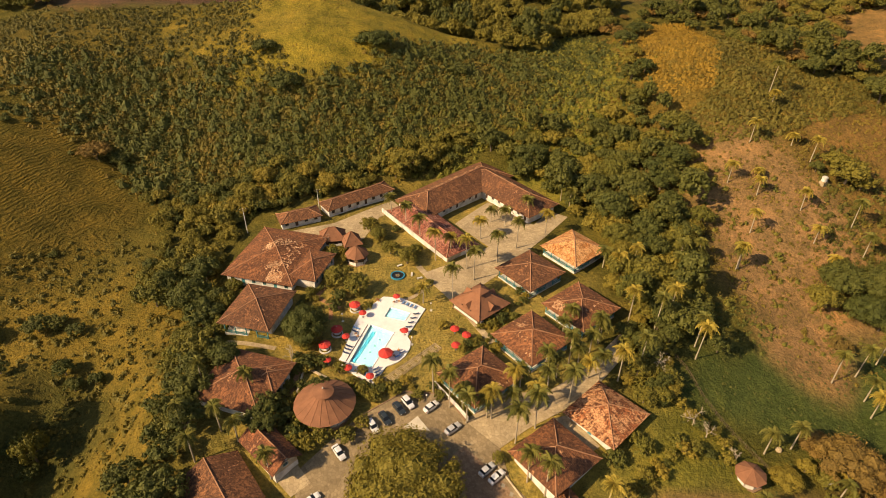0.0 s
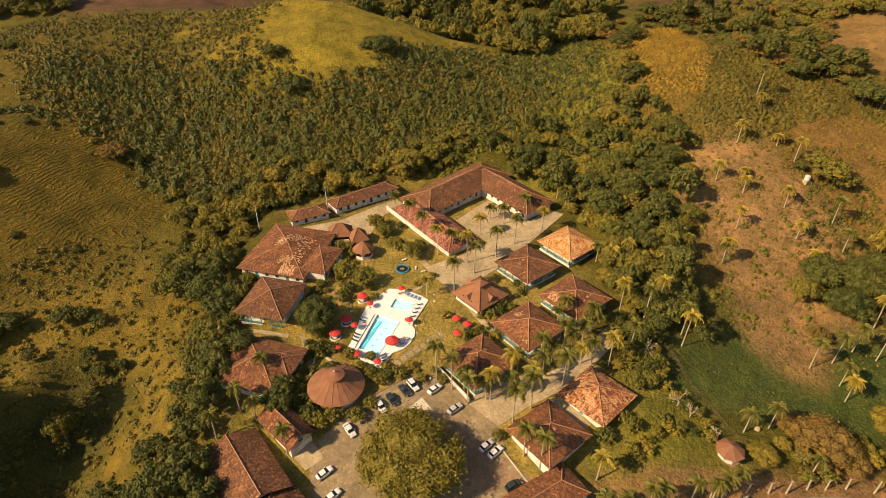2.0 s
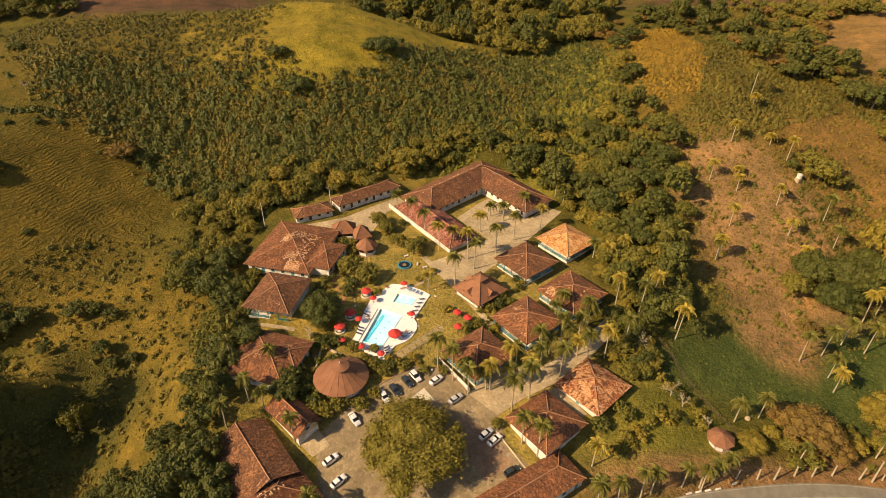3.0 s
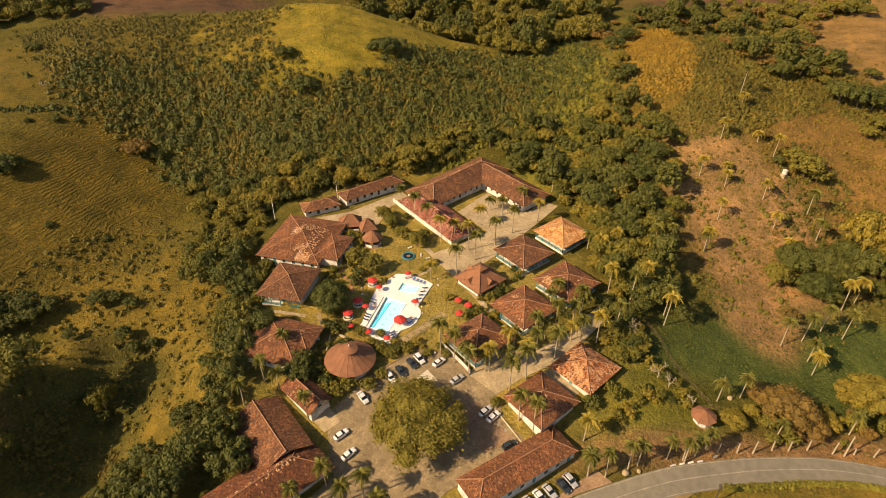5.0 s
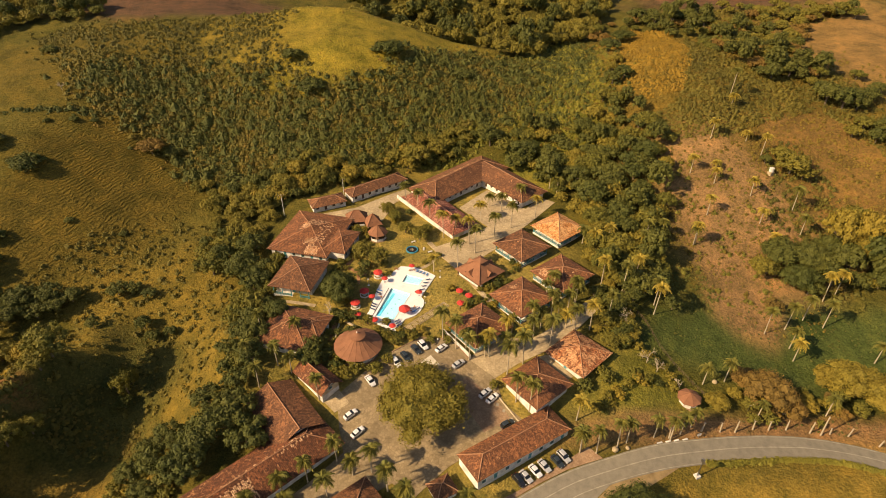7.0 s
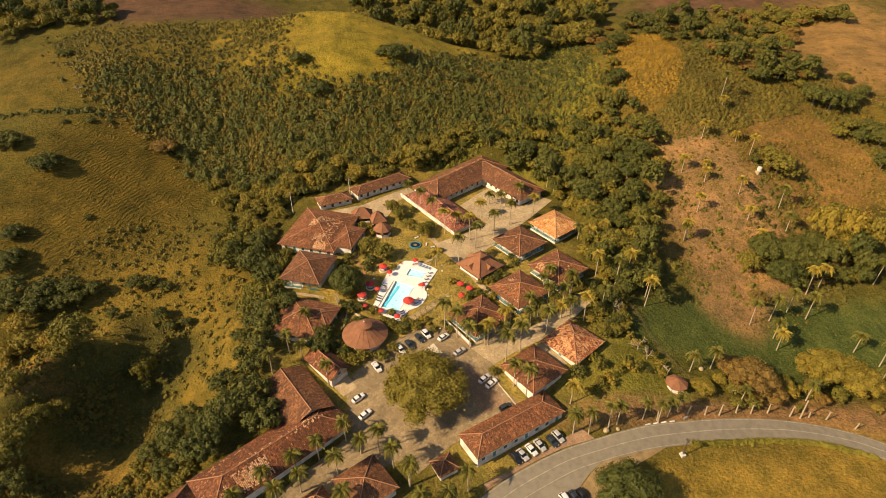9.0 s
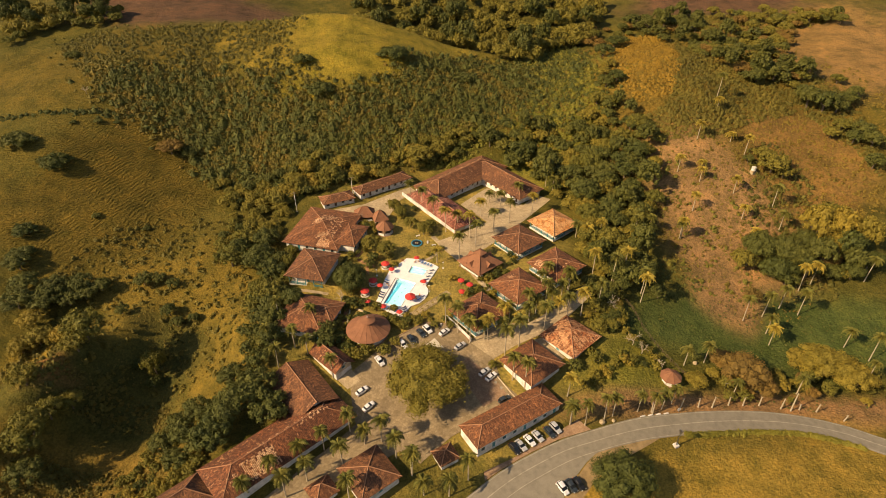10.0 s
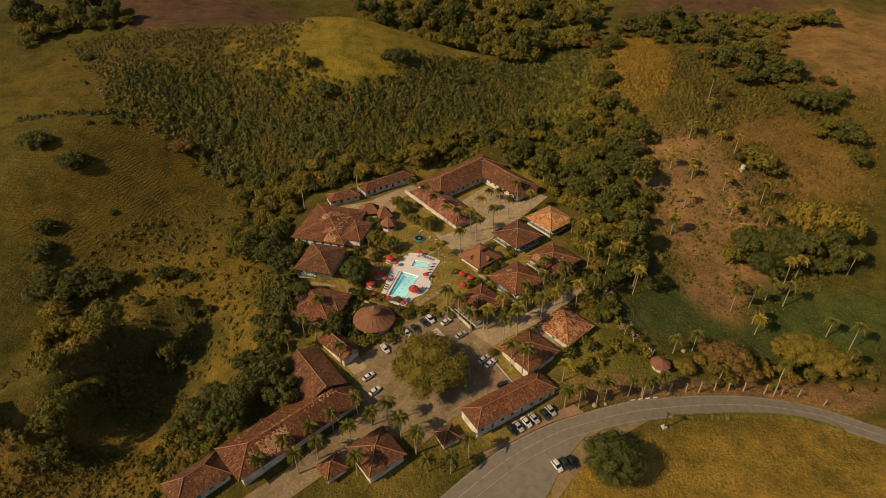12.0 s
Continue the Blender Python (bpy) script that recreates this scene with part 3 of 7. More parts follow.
def house(x, y, w, d, turn, eave, rise, label, tile=None, over=1.2, gable=False, veranda=(), rails=True, wall=None, category="house", fronts=(), group="", cap_mat=None, trim=None, base=None, posts=3.2):
    """A low house of plastered walls under clay tiles. veranda: the sides (0 south, 1 east, 2 north, 3 west of its own axes) with
    an open gallery of posts and a balustrade; fronts: the sides with windows and a door."""
    tile, wall, trim = tile or M_TILE, wall or M_WHITE, trim or M_TEAL
    zs = [ground_z(x + math.cos(radians(turn)) * a - math.sin(radians(turn)) * b, y + math.sin(radians(turn)) * a + math.cos(radians(turn)) * b) for a in (-w / 2, w / 2) for b in (-d / 2, d / 2)]
    z = max(zs) - min(max(zs) - min(zs), 0.8) if base is None else base
    lift = min(max(zs) - z, 0.4)
    h = thing("house", pose(x, y, z, 0, 0, turn), label, category, group)
    floor_h = lift + 0.35
    part("plinth", boxed(-w / 2 - 0.05, -d / 2 - 0.05, min(zs) - z - 0.8, w / 2 + 0.05, d / 2 + 0.05, floor_h), M_WHITE, h)
    inner = {s: (2.2 if s in veranda else 0.0) for s in range(4)}
    x0, x1, y0, y1 = -w / 2 + inner[3], w / 2 - inner[1], -d / 2 + inner[0], d / 2 - inner[2]
    sides = [((x0 + x1) / 2, y0, x1 - x0, 0), (x1, (y0 + y1) / 2, y1 - y0, 90), ((x0 + x1) / 2, y1, x1 - x0, 180), (x0, (y0 + y1) / 2, y1 - y0, 270)]
    tall = eave - floor_h
    for s, (cx, cy, ln, rot) in enumerate(sides):
        holes, kinds = [], []
        if s in fronts or s in veranda:
            n = max(int(ln / 3.4), 1)
            for i in range(n):
                ox = (i + 0.5) * ln / n - ln / 2
                if i % 3 == 1:
                    holes.append((ox, 0.02, 1.1, min(2.1, tall - 0.4))), kinds.append("door")
                else:
                    holes.append((ox, 0.95, 1.1, min(1.25, tall - 1.3))), kinds.append("window")
        inset = WALL_T / 2
        m = pose(cx, cy, floor_h, 0, 0, rot) @ pose(0, inset, 0)
        part("wall", wall_panel(ln - (2 * WALL_T if s % 2 else 0), tall - 0.22, holes), wall, h, at=m)
        for o, k in zip(holes, kinds):
            at = m @ pose(o[0], 0.02, o[1])
            if k == "door":
                door_part(h, at, o[2], o[3], trim)
            else:
                window_part(h, at, o[2], o[3], trim)
    # a closed dark block stands in for the unlit inside behind the openings
    part("room", boxed(x0 + 0.9, y0 + 0.9, floor_h, x1 - 0.9, y1 - 0.9, eave - 0.1), M_WOOD, h)
    outer = [(0, -d / 2, w, 0), (w / 2, 0, d, 90), (0, d / 2, w, 180), (-w / 2, 0, d, 270)]
    for s in veranda:
        cx, cy, ln, rot = outer[s]
        m = pose(cx, cy, floor_h, 0, 0, rot) @ pose(0, 0.15, 0)
        n = max(int(ln / posts), 2)
        for i in range(n + 1):
            part("post", shared(("post", round(tall, 2)), lambda: mesh_of("post", boxed(-0.1, -0.1, 0, 0.1, 0.1, tall), trim)), None, h, at=m @ pose(-ln / 2 + 0.15 + (ln - 0.3) * i / n, 0, 0))
        part("beam", boxed(-ln / 2 + 0.05, -0.1, tall - 0.22, ln / 2 - 0.05, 0.1, tall), trim, h, at=m)
        if rails:
            span_ = (ln - 0.3) / n
            key = ("rail", round(span_, 2))

            def rail():
                bm = boxed(-span_ / 2 + 0.1, -0.05, 0.86, span_ / 2 - 0.1, 0.05, 0.95)
                box(bm, -span_ / 2 + 0.1, -0.04, 0.1, span_ / 2 - 0.1, 0.04, 0.17)
                k = int(span_ / 0.16)
                for j in range(1, k):
                    q = -span_ / 2 + 0.1 + (span_ - 0.2) * j / k
                    box(bm, q - 0.025, -0.025, 0.17, q + 0.025, 0.025, 0.86)
                return mesh_of("balustrade", bm, trim)
            for i in range(n):
                if s in (0,) and i == n // 2:
                    continue
                part("balustrade", shared(key, rail), None, h, at=m @ pose(-ln / 2 + 0.15 + (i + 0.5) * span_, 0, 0))
    add_roof(h, w, d, rise, over, eave, tile, gable, cap_mat)
    return h


def add_roof(h, w, d, rise, over, eave, tile, gable=False, cap_mat=None):
    drop = rise * over / (min(w, d) / 2 + over)
    faces, lines, corners = roof_faces(w, d, rise + drop, over, eave - drop, gable)
    for f in faces:
        part("roof_slope", slope(f), tile, h)
    for a, b in lines:
        part("ridge_cap", caps(a, b), cap_mat or M_CAP, h)
    if gable:
        for s in (-1, 1):
            bm = bmesh.new()
            xx = s * (w / 2 - 0.15)
            pts = [(xx, -d / 2, eave), (xx, d / 2, eave), (xx, 0, eave + rise - 0.1)]
            f = bm.faces.new([bm.verts.new(q) for q in pts])
            r = bmesh.ops.extrude_face_region(bm, geom=[f])["geom"]
            for v in r:
                if isinstance(v, bmesh.types.BMVert):
                    v.co.x -= s * 0.2
            bmesh.ops.recalc_face_normals(bm, faces=bm.faces[:])
            part("gable_wall", bm, M_WHITE, h)


def tile_patch(h, size, side, x0, x1, s0, s1, seed, keep=0.9, mat=None):
    """Newer tiles laid into one slope of a roof: courses of single tiles with a ragged rim. size: w, d, rise, over and eave of the
    house; side as for its walls; x along the eave, s up the slope from 0 to 1."""
    w, d, rise, over, eave = size
    drop = rise * over / (min(w, d) / 2 + over)
    run = (d / 2, w / 2)[side % 2] + over
    deep = run if w <= d or side % 2 == 0 else d / 2 + over
    r = rng(seed)
    bm = bmesh.new()
    length = math.hypot(deep, rise + drop)
    rows, cols = max(int((s1 - s0) * length / 0.55), 2), max(int((x1 - x0) / 0.42), 2)
    for i in range(rows):
        for j in range(cols):
            rim = min(i, rows - 1 - i, j, cols - 1 - j)
            if r.uniform(0, 1) > keep * (0.55 if rim == 0 else 1.0):
                continue
            f = s0 + (s1 - s0) * i / rows
            x = x0 + (x1 - x0) * j / cols
            y, z = -run + deep * f, eave - drop + (rise + drop) * f + 0.05
            dy, dz = 0.5 * deep / length, 0.5 * (rise + drop) / length
            v = [bm.verts.new(q) for q in ((x, y, z + 0.05), (x + 0.19, y - 0.02, z + 0.11), (x + 0.38, y, z + 0.05), (x + 0.36, y + dy, z + dz), (x + 0.19, y + dy, z + dz + 0.07), (x + 0.02, y + dy, z + dz))]
            bm.faces.new((v[0], v[1], v[4], v[5]))
            bm.faces.new((v[1], v[2], v[3], v[4]))
            lo = [bm.verts.new(q.co - Vector((0, 0, 0.1))) for q in v[:3]]
            bm.faces.new((lo[0], lo[1], v[1], v[0]))
            bm.faces.new((lo[1], lo[2], v[2], v[1]))
    uv = bm.loops.layers.uv.new("UVMap")
    for f in bm.faces:
        for l in f.loops:
            l[uv].uv = (l.vert.co.x, l.vert.co.y)
    ob = part("mended_tiles", bm, mat or M_TILE_BRIGHT, h, at=pose(0, 0, 0, 0, 0, (0, 90, 180, 270)[side]))
    tagged(ob, "paler mended clay tiles", kind="stuff")


GUEST = "guest houses"
house(47.3, 71.9, 14.2, 13.7, 39, 4.1, 2.9, "square guest house with bright orange clay tiles and teal trim", M_TILE_NEW, veranda=(0, 3), over=1.0, group=GUEST)
house(31.2, 59.2, 14.0, 13.8, 39, 4.1, 2.5, "square white guest house with dark clay tiles and a teal gallery", M_TILE_DARK, veranda=(0, 3), over=1.0, group=GUEST)
mended = house(44.0, 42.0, 14.6, 14.0, 39, 4.1, 2.4, "square guest house with mottled brown clay tiles beside a palm", M_TILE, veranda=(0, 3), over=1.0, group=GUEST)
tile_patch(mended, (14.6, 14.0, 2.4, 1.0, 4.1), 3, -5.2, -1.4, 0.12, 0.5, 405)
tile_patch(mended, (14.6, 14.0, 2.4, 1.0, 4.1), 0, -2.5, 5.0, 0.45, 0.6, 406, 0.35)
mended = house(28.0, 28.6, 14.2, 13.8, 39, 4.1, 2.5, "square guest house with reddish mottled tiles and teal gallery", M_TILE, veranda=(0, 3), over=1.0, group=GUEST)
tile_patch(mended, (14.2, 13.8, 2.5, 1.0, 4.1), 3, -3.0, 1.0, 0.55, 0.72, 407, 0.4)
tile_patch(mended, (14.2, 13.8, 2.5, 1.0, 4.1), 3, 1.5, 5.5, 0.2, 0.32, 408, 0.5)
tile_patch(mended, (14.2, 13.8, 2.5, 1.0, 4.1), 2, -2.0, 1.5, 0.4, 0.7, 409, 0.5)
mended = house(12.8, 14.6, 14.2, 13.0, 39, 4.0, 2.9, "square guest house with rusty patched tiles behind palms", M_TILE, veranda=(0, 3), over=1.0, group=GUEST)
tile_patch(mended, (14.2, 13.0, 2.9, 1.0, 4.0), 0, -5.0, 5.0, 0.1, 0.34, 410, 0.35)
tile_patch(mended, (14.2, 13.0, 2.9, 1.0, 4.0), 3, 0.0, 6.0, 0.08, 0.3, 411, 0.35)
house(43.2, 4.0, 12.8, 12.4, 43, 3.6, 2.8, "square guest house with pale orange patched tiles", M_TILE_PATCH, fronts=(0, 3), over=1.2, group=GUEST, base=-1.0)
house(29.0, -7.6, 12.8, 12.2, 39, 3.6, 2.8, "square guest house with red-brown tiles behind two palms", M_TILE, fronts=(0, 3), over=1.3, group=GUEST, base=-1.4)
house(21.0, -26.0, 30.5, 8.8, 32, 4.5, 2.3, "long white roadside building with red-brown clay tiles", M_TILE, over=0.55, fronts=(0,), trim=M_TEAL, base=-6)
mended = house(-50.6, 67.8, 22.0, 26.2, -14, 4.2, 3.1, "large main house with mottled pale and red tiles", M_TILE, fronts=(0, 1, 3))
tile_patch(mended, (22.0, 26.2, 3.1, 1.2, 4.2), 0, 2.5, 8.0, 0.03, 0.34, 401)
tile_patch(mended, (22.0, 26.2, 3.1, 1.2, 4.2), 0, 0.5, 5.0, 0.34, 0.6, 418)
tile_patch(mended, (22.0, 26.2, 3.1, 1.2, 4.2), 1, -8.0, 6.0, 0.35, 0.75, 402, 0.3)
tile_patch(mended, (22.0, 26.2, 3.1, 1.2, 4.2), 3, -3.0, 2.0, 0.66, 0.95, 403, 0.7)
tile_patch(mended, (22.0, 26.2, 3.1, 1.2, 4.2), 2, -3.0, 3.0, 0.5, 0.9, 404, 0.5)
house(-38.0, 61.5, 8.0, 14.0, -16, 4.0, 1.7, "side wing of the main house with patched tiles", M_TILE, over=0.8, fronts=(1,))
house(-50.0, 40.4, 13.5, 16.0, -13, 5.4, 2.7, "tall house with dark red tiles and a teal gallery", M_TILE_DARK, veranda=(0,), fronts=(3,))
house(-46.6, 13.0, 17.0, 16.0, -17, 4.0, 3.1, "house with streaked red and brown clay tiles among trees", M_TILE, fronts=(0, 3))
house(-40.6, 13.4, 7.0, 8.0, -17, 3.9, 1.7, "side wing of the streaked house with red tiles", M_TILE, over=0.8, fronts=(1,))
house(-36.0, -5.8, 12.0, 6.0, -43, 3.0, 2.2, "small gabled shed with red tiles beside the car park", M_TILE_MEND, over=1.0, gable=True, fronts=(1,), wall=M_CREAM, base=-0.9)
house(-43.4, -17.6, 18.5, 12.6, -52, 4.2, 2.9, "big hall wing with dark red clay tiles", M_TILE_DARK, over=1.0, fronts=(0, 2), gable=True, base=-4.2)
mended = house(-46.2, -36.2, 40.0, 11.0, 43, 3.6, 2.7, "long hall with red clay tiles and pale mended patches", M_TILE_MEND, over=1.9, fronts=(0,), base=-4.6)
tile_patch(mended, (40.0, 11.0, 2.7, 1.9, 3.6), 0, -13.0, -3.0, 0.12, 0.86, 412)
tile_patch(mended, (40.0, 11.0, 2.7, 1.9, 3.6), 0, -18.0, -13.5, 0.3, 0.7, 413, 0.45)
tile_patch(mended, (40.0, 11.0, 2.7, 1.9, 3.6), 0, 4.0, 16.0, 0.86, 0.98, 414, 0.5)
tile_patch(mended, (40.0, 11.0, 2.7, 1.9, 3.6), 2, -12.0, 10.0, 0.88, 0.99, 415, 0.4)
house(-29.2, 107.0, 27.5, 7.0, 36, 3.3, 1.7, "long white outbuilding with red clay tiles", M_TILE_DARK, over=0.7, fronts=(0,), trim=M_WOOD, base=0.3)
house(-48.8, 93.6, 14.0, 7.0, 25, 3.0, 1.6, "small outbuilding with red clay tiles", M_TILE_DARK, over=0.7, fronts=(0,), trim=M_WOOD)
mended = house(8.6, 113.0, 45.0, 15.5, 44, 4.2, 3.5, "long courtyard wing with dark red clay tiles", M_TILE_DARK, over=1.4, fronts=(0,), trim=M_WOOD, base=0.1)
tile_patch(mended, (45.0, 15.5, 3.5, 1.4, 4.2), 2, -16.0, 14.0, 0.72, 0.96, 416, 0.35)
mended = house(28.0, 111.5, 38.0, 13.5, -51, 4.25, 3.4, "courtyard wing with red-brown tiles meeting at a corner", M_TILE_DARK, over=1.4, fronts=(0,), trim=M_WOOD, base=0.1)
tile_patch(mended, (38.0, 13.5, 3.4, 1.4, 4.25), 2, -12.0, 8.0, 0.7, 0.95, 417, 0.35)
house(-0.6, 86.2, 35.0, 11.5, -54, 3.0, 2.3, "low courtyard wing with broken red tiles behind a white wall", M_TILE_RED, over=1.1, fronts=(0,), trim=M_WOOD)
house(-20.0, -44.8, 11.6, 11.6, 38, 3.3, 2.5, "small square house with dark red tiles among palms", M_TILE_DARK, over=0.8, fronts=(0,), base=-6.4)
house(1.2, -38.4, 5.4, 5.0, 30, 2.6, 1.8, "tiny gatehouse with a red tiled roof beside the road", M_TILE_DARK, over=0.6, fronts=(0,))
house(-32.6, -49.0, 6.0, 5.5, 40, 2.8, 2.2, "small kiosk with patched red tiles among palms", M_TILE, over=0.7, fronts=(0,))
house(-70.5, -53.5, 15.0, 9.0, 43, 4.0, 3.2, "low house with red clay tiles below the hall", M_TILE_DARK, over=0.9, fronts=(0,))
house(-144.0, -38.0, 10.0, 8.0, 20, 3.6, 2.6, "lone house with a red tiled roof in the gully", M_TILE, over=0.8, fronts=(0, 1))


# ---- plants ----


def in_ellipse(cx, cy, rx, ry, turn=0.0, keep=None):
    def pick(r):
        a, d = r.uniform(0, 2 * math.pi), math.sqrt(r.uniform(0, 1))
        u, v = rx * d * math.cos(a), ry * d * math.sin(a)
        c, s = math.cos(radians(turn)), math.sin(radians(turn))
        x, y = cx + c * u - s * v, cy + s * u + c * v
        if keep and not keep(x, y, r):
            return None, None
        return x, y
    return pick


def leaf_points(r, centers, normals, size):
    """Small tilted pointed leaves round the centres, three corners each."""
    n = len(centers)
    nn = normals + r.normal(0, 0.38, (n, 3))
    nn /= np.linalg.norm(nn, axis=1)[:, None]
    ref = r.normal(0, 1, (n, 3))
    a = np.cross(nn, ref)
    a /= np.linalg.norm(a, axis=1)[:, None] + 1e-9
    b = np.cross(nn, a)
    s = size * r.uniform(0.55, 1.25, n)[:, None]
    k = r.uniform(0.5, 0.9, n)[:, None]
    v = np.stack([centers - a * s * 0.95, centers + (a * 0.95 - b * k) * s, centers + (a * 0.95 + b * k) * s + nn * s * 0.3], 1)
    return v.reshape(-1, 3)


def quad_mesh(name, v, mat, k=4):
    me = bpy.data.meshes.new(name)
    n = len(v) // k
    me.vertices.add(len(v))
    me.vertices.foreach_set("co", v.astype(np.float32).ravel())
    me.loops.add(len(v))
    me.loops.foreach_set("vertex_index", np.arange(len(v), dtype=np.int32))
    me.polygons.add(n)
    me.polygons.foreach_set("loop_start", np.arange(0, len(v), k, dtype=np.int32))
    me.update(calc_edges=True)
    me.materials.append(mat)
    return me


def core_shape():
    """The corners of a small closed solid, three to a face, added behind a lobe's leaves to block light."""
    bm = bmesh.new()
    bmesh.ops.create_cone(bm, cap_ends=False, segments=5, radius1=0.95, radius2=0.0, depth=1.0, matrix=Matrix.Translation((0, 0, 0.5)))
    bmesh.ops.create_cone(bm, cap_ends=False, segments=5, radius1=0.95, radius2=0.0, depth=1.0, matrix=Matrix.Translation((0, 0, -0.5)) @ Matrix.Rotation(math.pi, 4, "X"))
    v = np.array([q.vert.co[:] for f in bm.faces for q in f.loops])
    bm.free()
    return v


CORE = core_shape()


def lobes_crown(r, radius, height, base, n_lobes, n_leaf, leaf, flat=0.75):
    """The points of an uneven crown: lobes of many sizes set over a dome, leaves on their outer skins, light-blocking
    cores added behind.
    """
    c, nrm, cores = [], [], []
    mid = np.array([0, 0, base + height * 0.42])
    lobes = [(mid, radius * 0.56)]
    for i in range(n_lobes):
        f = (i + 0.5) / n_lobes
        a = i * 2.39996 + r.uniform(-0.35, 0.35)
        tilt = math.acos(1 - 1.12 * f)
        d = radius * r.uniform(0.58, 0.84) * math.sin(tilt)
        z = base + height * (0.40 + r.uniform(0.34, 0.5) * math.cos(tilt))
        lobes.append((np.array([d * math.cos(a), d * math.sin(a), z]), radius * (0.14 + 0.2 * r.uniform(0, 1) ** 1.4) * (1.1 - 0.2 * f)))
    weights = np.array([0.4 * lobes[0][1] ** 2] + [q[1] ** 2 for q in lobes[1:]])
    counts = (n_leaf * weights / weights.sum()).astype(int)
    for (p, rad), k in zip(lobes, counts):
        d = r.normal(0, 1, (k, 3))
        d /= np.linalg.norm(d, axis=1)[:, None]
        out = (p - mid) + np.array([0, 0, 0.4 * radius])
        out /= np.linalg.norm(out)
        away = d @ out
        d = np.where((away < -0.25)[:, None], -d, d)
        depth = 1.04 - 0.34 * r.uniform(0, 1, k)[:, None] ** 1.6 + 0.07 * r.normal(0, 1, (k, 1))
        bumps = 1 + 0.24 * np.sin(d[:, :1] * 7 + p[0]) * np.sin(d[:, 1:2] * 6 + p[1])
        squash = np.array([1, 1, flat])
        c.append(p + d * rad * depth * bumps * squash)
        nrm.append(d)
        cores.append(p + CORE * rad * 0.8 * squash)
    return np.concatenate([leaf_points(r, np.concatenate(c), np.concatenate(nrm), leaf), *cores])


def trunk_mesh(name, height, r0, spread, seed):
    """A tapered trunk with limbs."""
    r = rng(seed)
    bm = bmesh.new()

    def limb(a, b, ra, rb, n=6):
        a, b = Vector(a), Vector(b)
        q = (b - a).to_track_quat("Z", "Y").to_matrix()
        e = [[bm.verts.new(p + q @ Vector((rr * math.cos(2 * math.pi * i / n), rr * math.sin(2 * math.pi * i / n), 0))) for i in range(n)] for p, rr in ((a, ra), (b, rb))]
        for i in range(n):
            bm.faces.new((e[0][i], e[0][(i + 1) % n], e[1][(i + 1) % n], e[1][i]))
        bm.faces.new(e[1])
    bend = (r.uniform(-0.3, 0.3), r.uniform(-0.3, 0.3))
    fork = (bend[0], bend[1], height * 0.5)
    limb((0, 0, -0.5), fork, r0, r0 * 0.7)
    for i in range(6):
        a = 2 * math.pi * (i + r.uniform(-0.3, 0.3)) / 6
        k = (spread * 0.45 * math.cos(a), spread * 0.45 * math.sin(a), height * r.uniform(0.75, 0.95))
        limb(fork, k, r0 * 0.5, r0 * 0.22, 5)
        limb(k, (k[0] * 1.7, k[1] * 1.7, k[2] + height * 0.15), r0 * 0.2, r0 * 0.06, 4)
    return mesh_of(name, bm, M_TRUNK)


def tree_kind(seed, radius, height, base, lobes, leaves_n, leaf, mat, flat=0.75):
    r = rng(seed)
    return trunk_mesh("trunk", base + height * 0.5, 0.05 * radius + 0.1, radius, seed), quad_mesh("crown", lobes_crown(r, radius, height, base, int(lobes * 2.6), leaves_n, leaf, flat), mat, 3)


KINDS = {
    "broad": [tree_kind(11 + i, 5.0, 5.0, 2.2, 11, 1900, 0.27, M_LEAF) for i in range(3)],
    "olive": [tree_kind(21 + i, 5.0, 4.6, 2.0, 11, 1900, 0.265, M_LEAF_OLIVE) for i in range(3)],
    "gold": [tree_kind(31 + i, 5.0, 4.4, 1.8, 11, 1800, 0.26, M_LEAF_GOLD) for i in range(2)],
    "rust": [tree_kind(41 + i, 5.0, 3.6, 1.8, 12, 1800, 0.25, M_LEAF_RUST) for i in range(2)],
    "tall": [tree_kind(51 + i, 3.6, 7.5, 3.0, 8, 1600, 0.28, M_LEAF, 1.25) for i in range(2)],
    "shrub": [tree_kind(61 + i, 2.2, 2.0, 0.3, 6, 420, 0.22, M_LEAF_OLIVE) for i in range(2)],
    "bush": [tree_kind(71 + i, 2.2, 2.0, 0.3, 6, 420, 0.22, M_LEAF) for i in range(2)],
    "bamboo": [tree_kind(91 + i, 5.0, 5.0, 2.5, 12, 1500, 0.40, M_LEAF_BAMBOO, 1.1) for i in range(2)],
    "bigolive": [tree_kind(97, 5.0, 3.6, 1.4, 24, 15000, 0.115, M_LEAF_SHADE, 0.72)],
    "bigrust": [tree_kind(95, 5.0, 3.4, 1.8, 16, 3800, 0.14, M_LEAF_RUST, 0.7)],
    "biggold": [tree_kind(96, 5.0, 3.6, 1.8, 15, 6000, 0.16, M_LEAF_GOLD, 0.7)],
    "bigdark": [tree_kind(98, 5.0, 4.4, 0.8, 22, 9000, 0.14, M_LEAF, 0.8)],
    "hillbush": [tree_kind(101 + i, 5.0, 4.6, 0.1, 12, 2000, 0.27, M_LEAF, 0.8) for i in range(2)],
    "goldbush": [tree_kind(81 + i, 2.0, 1.8, 0.3, 6, 380, 0.22, M_LEAF_GOLD) for i in range(2)],
}
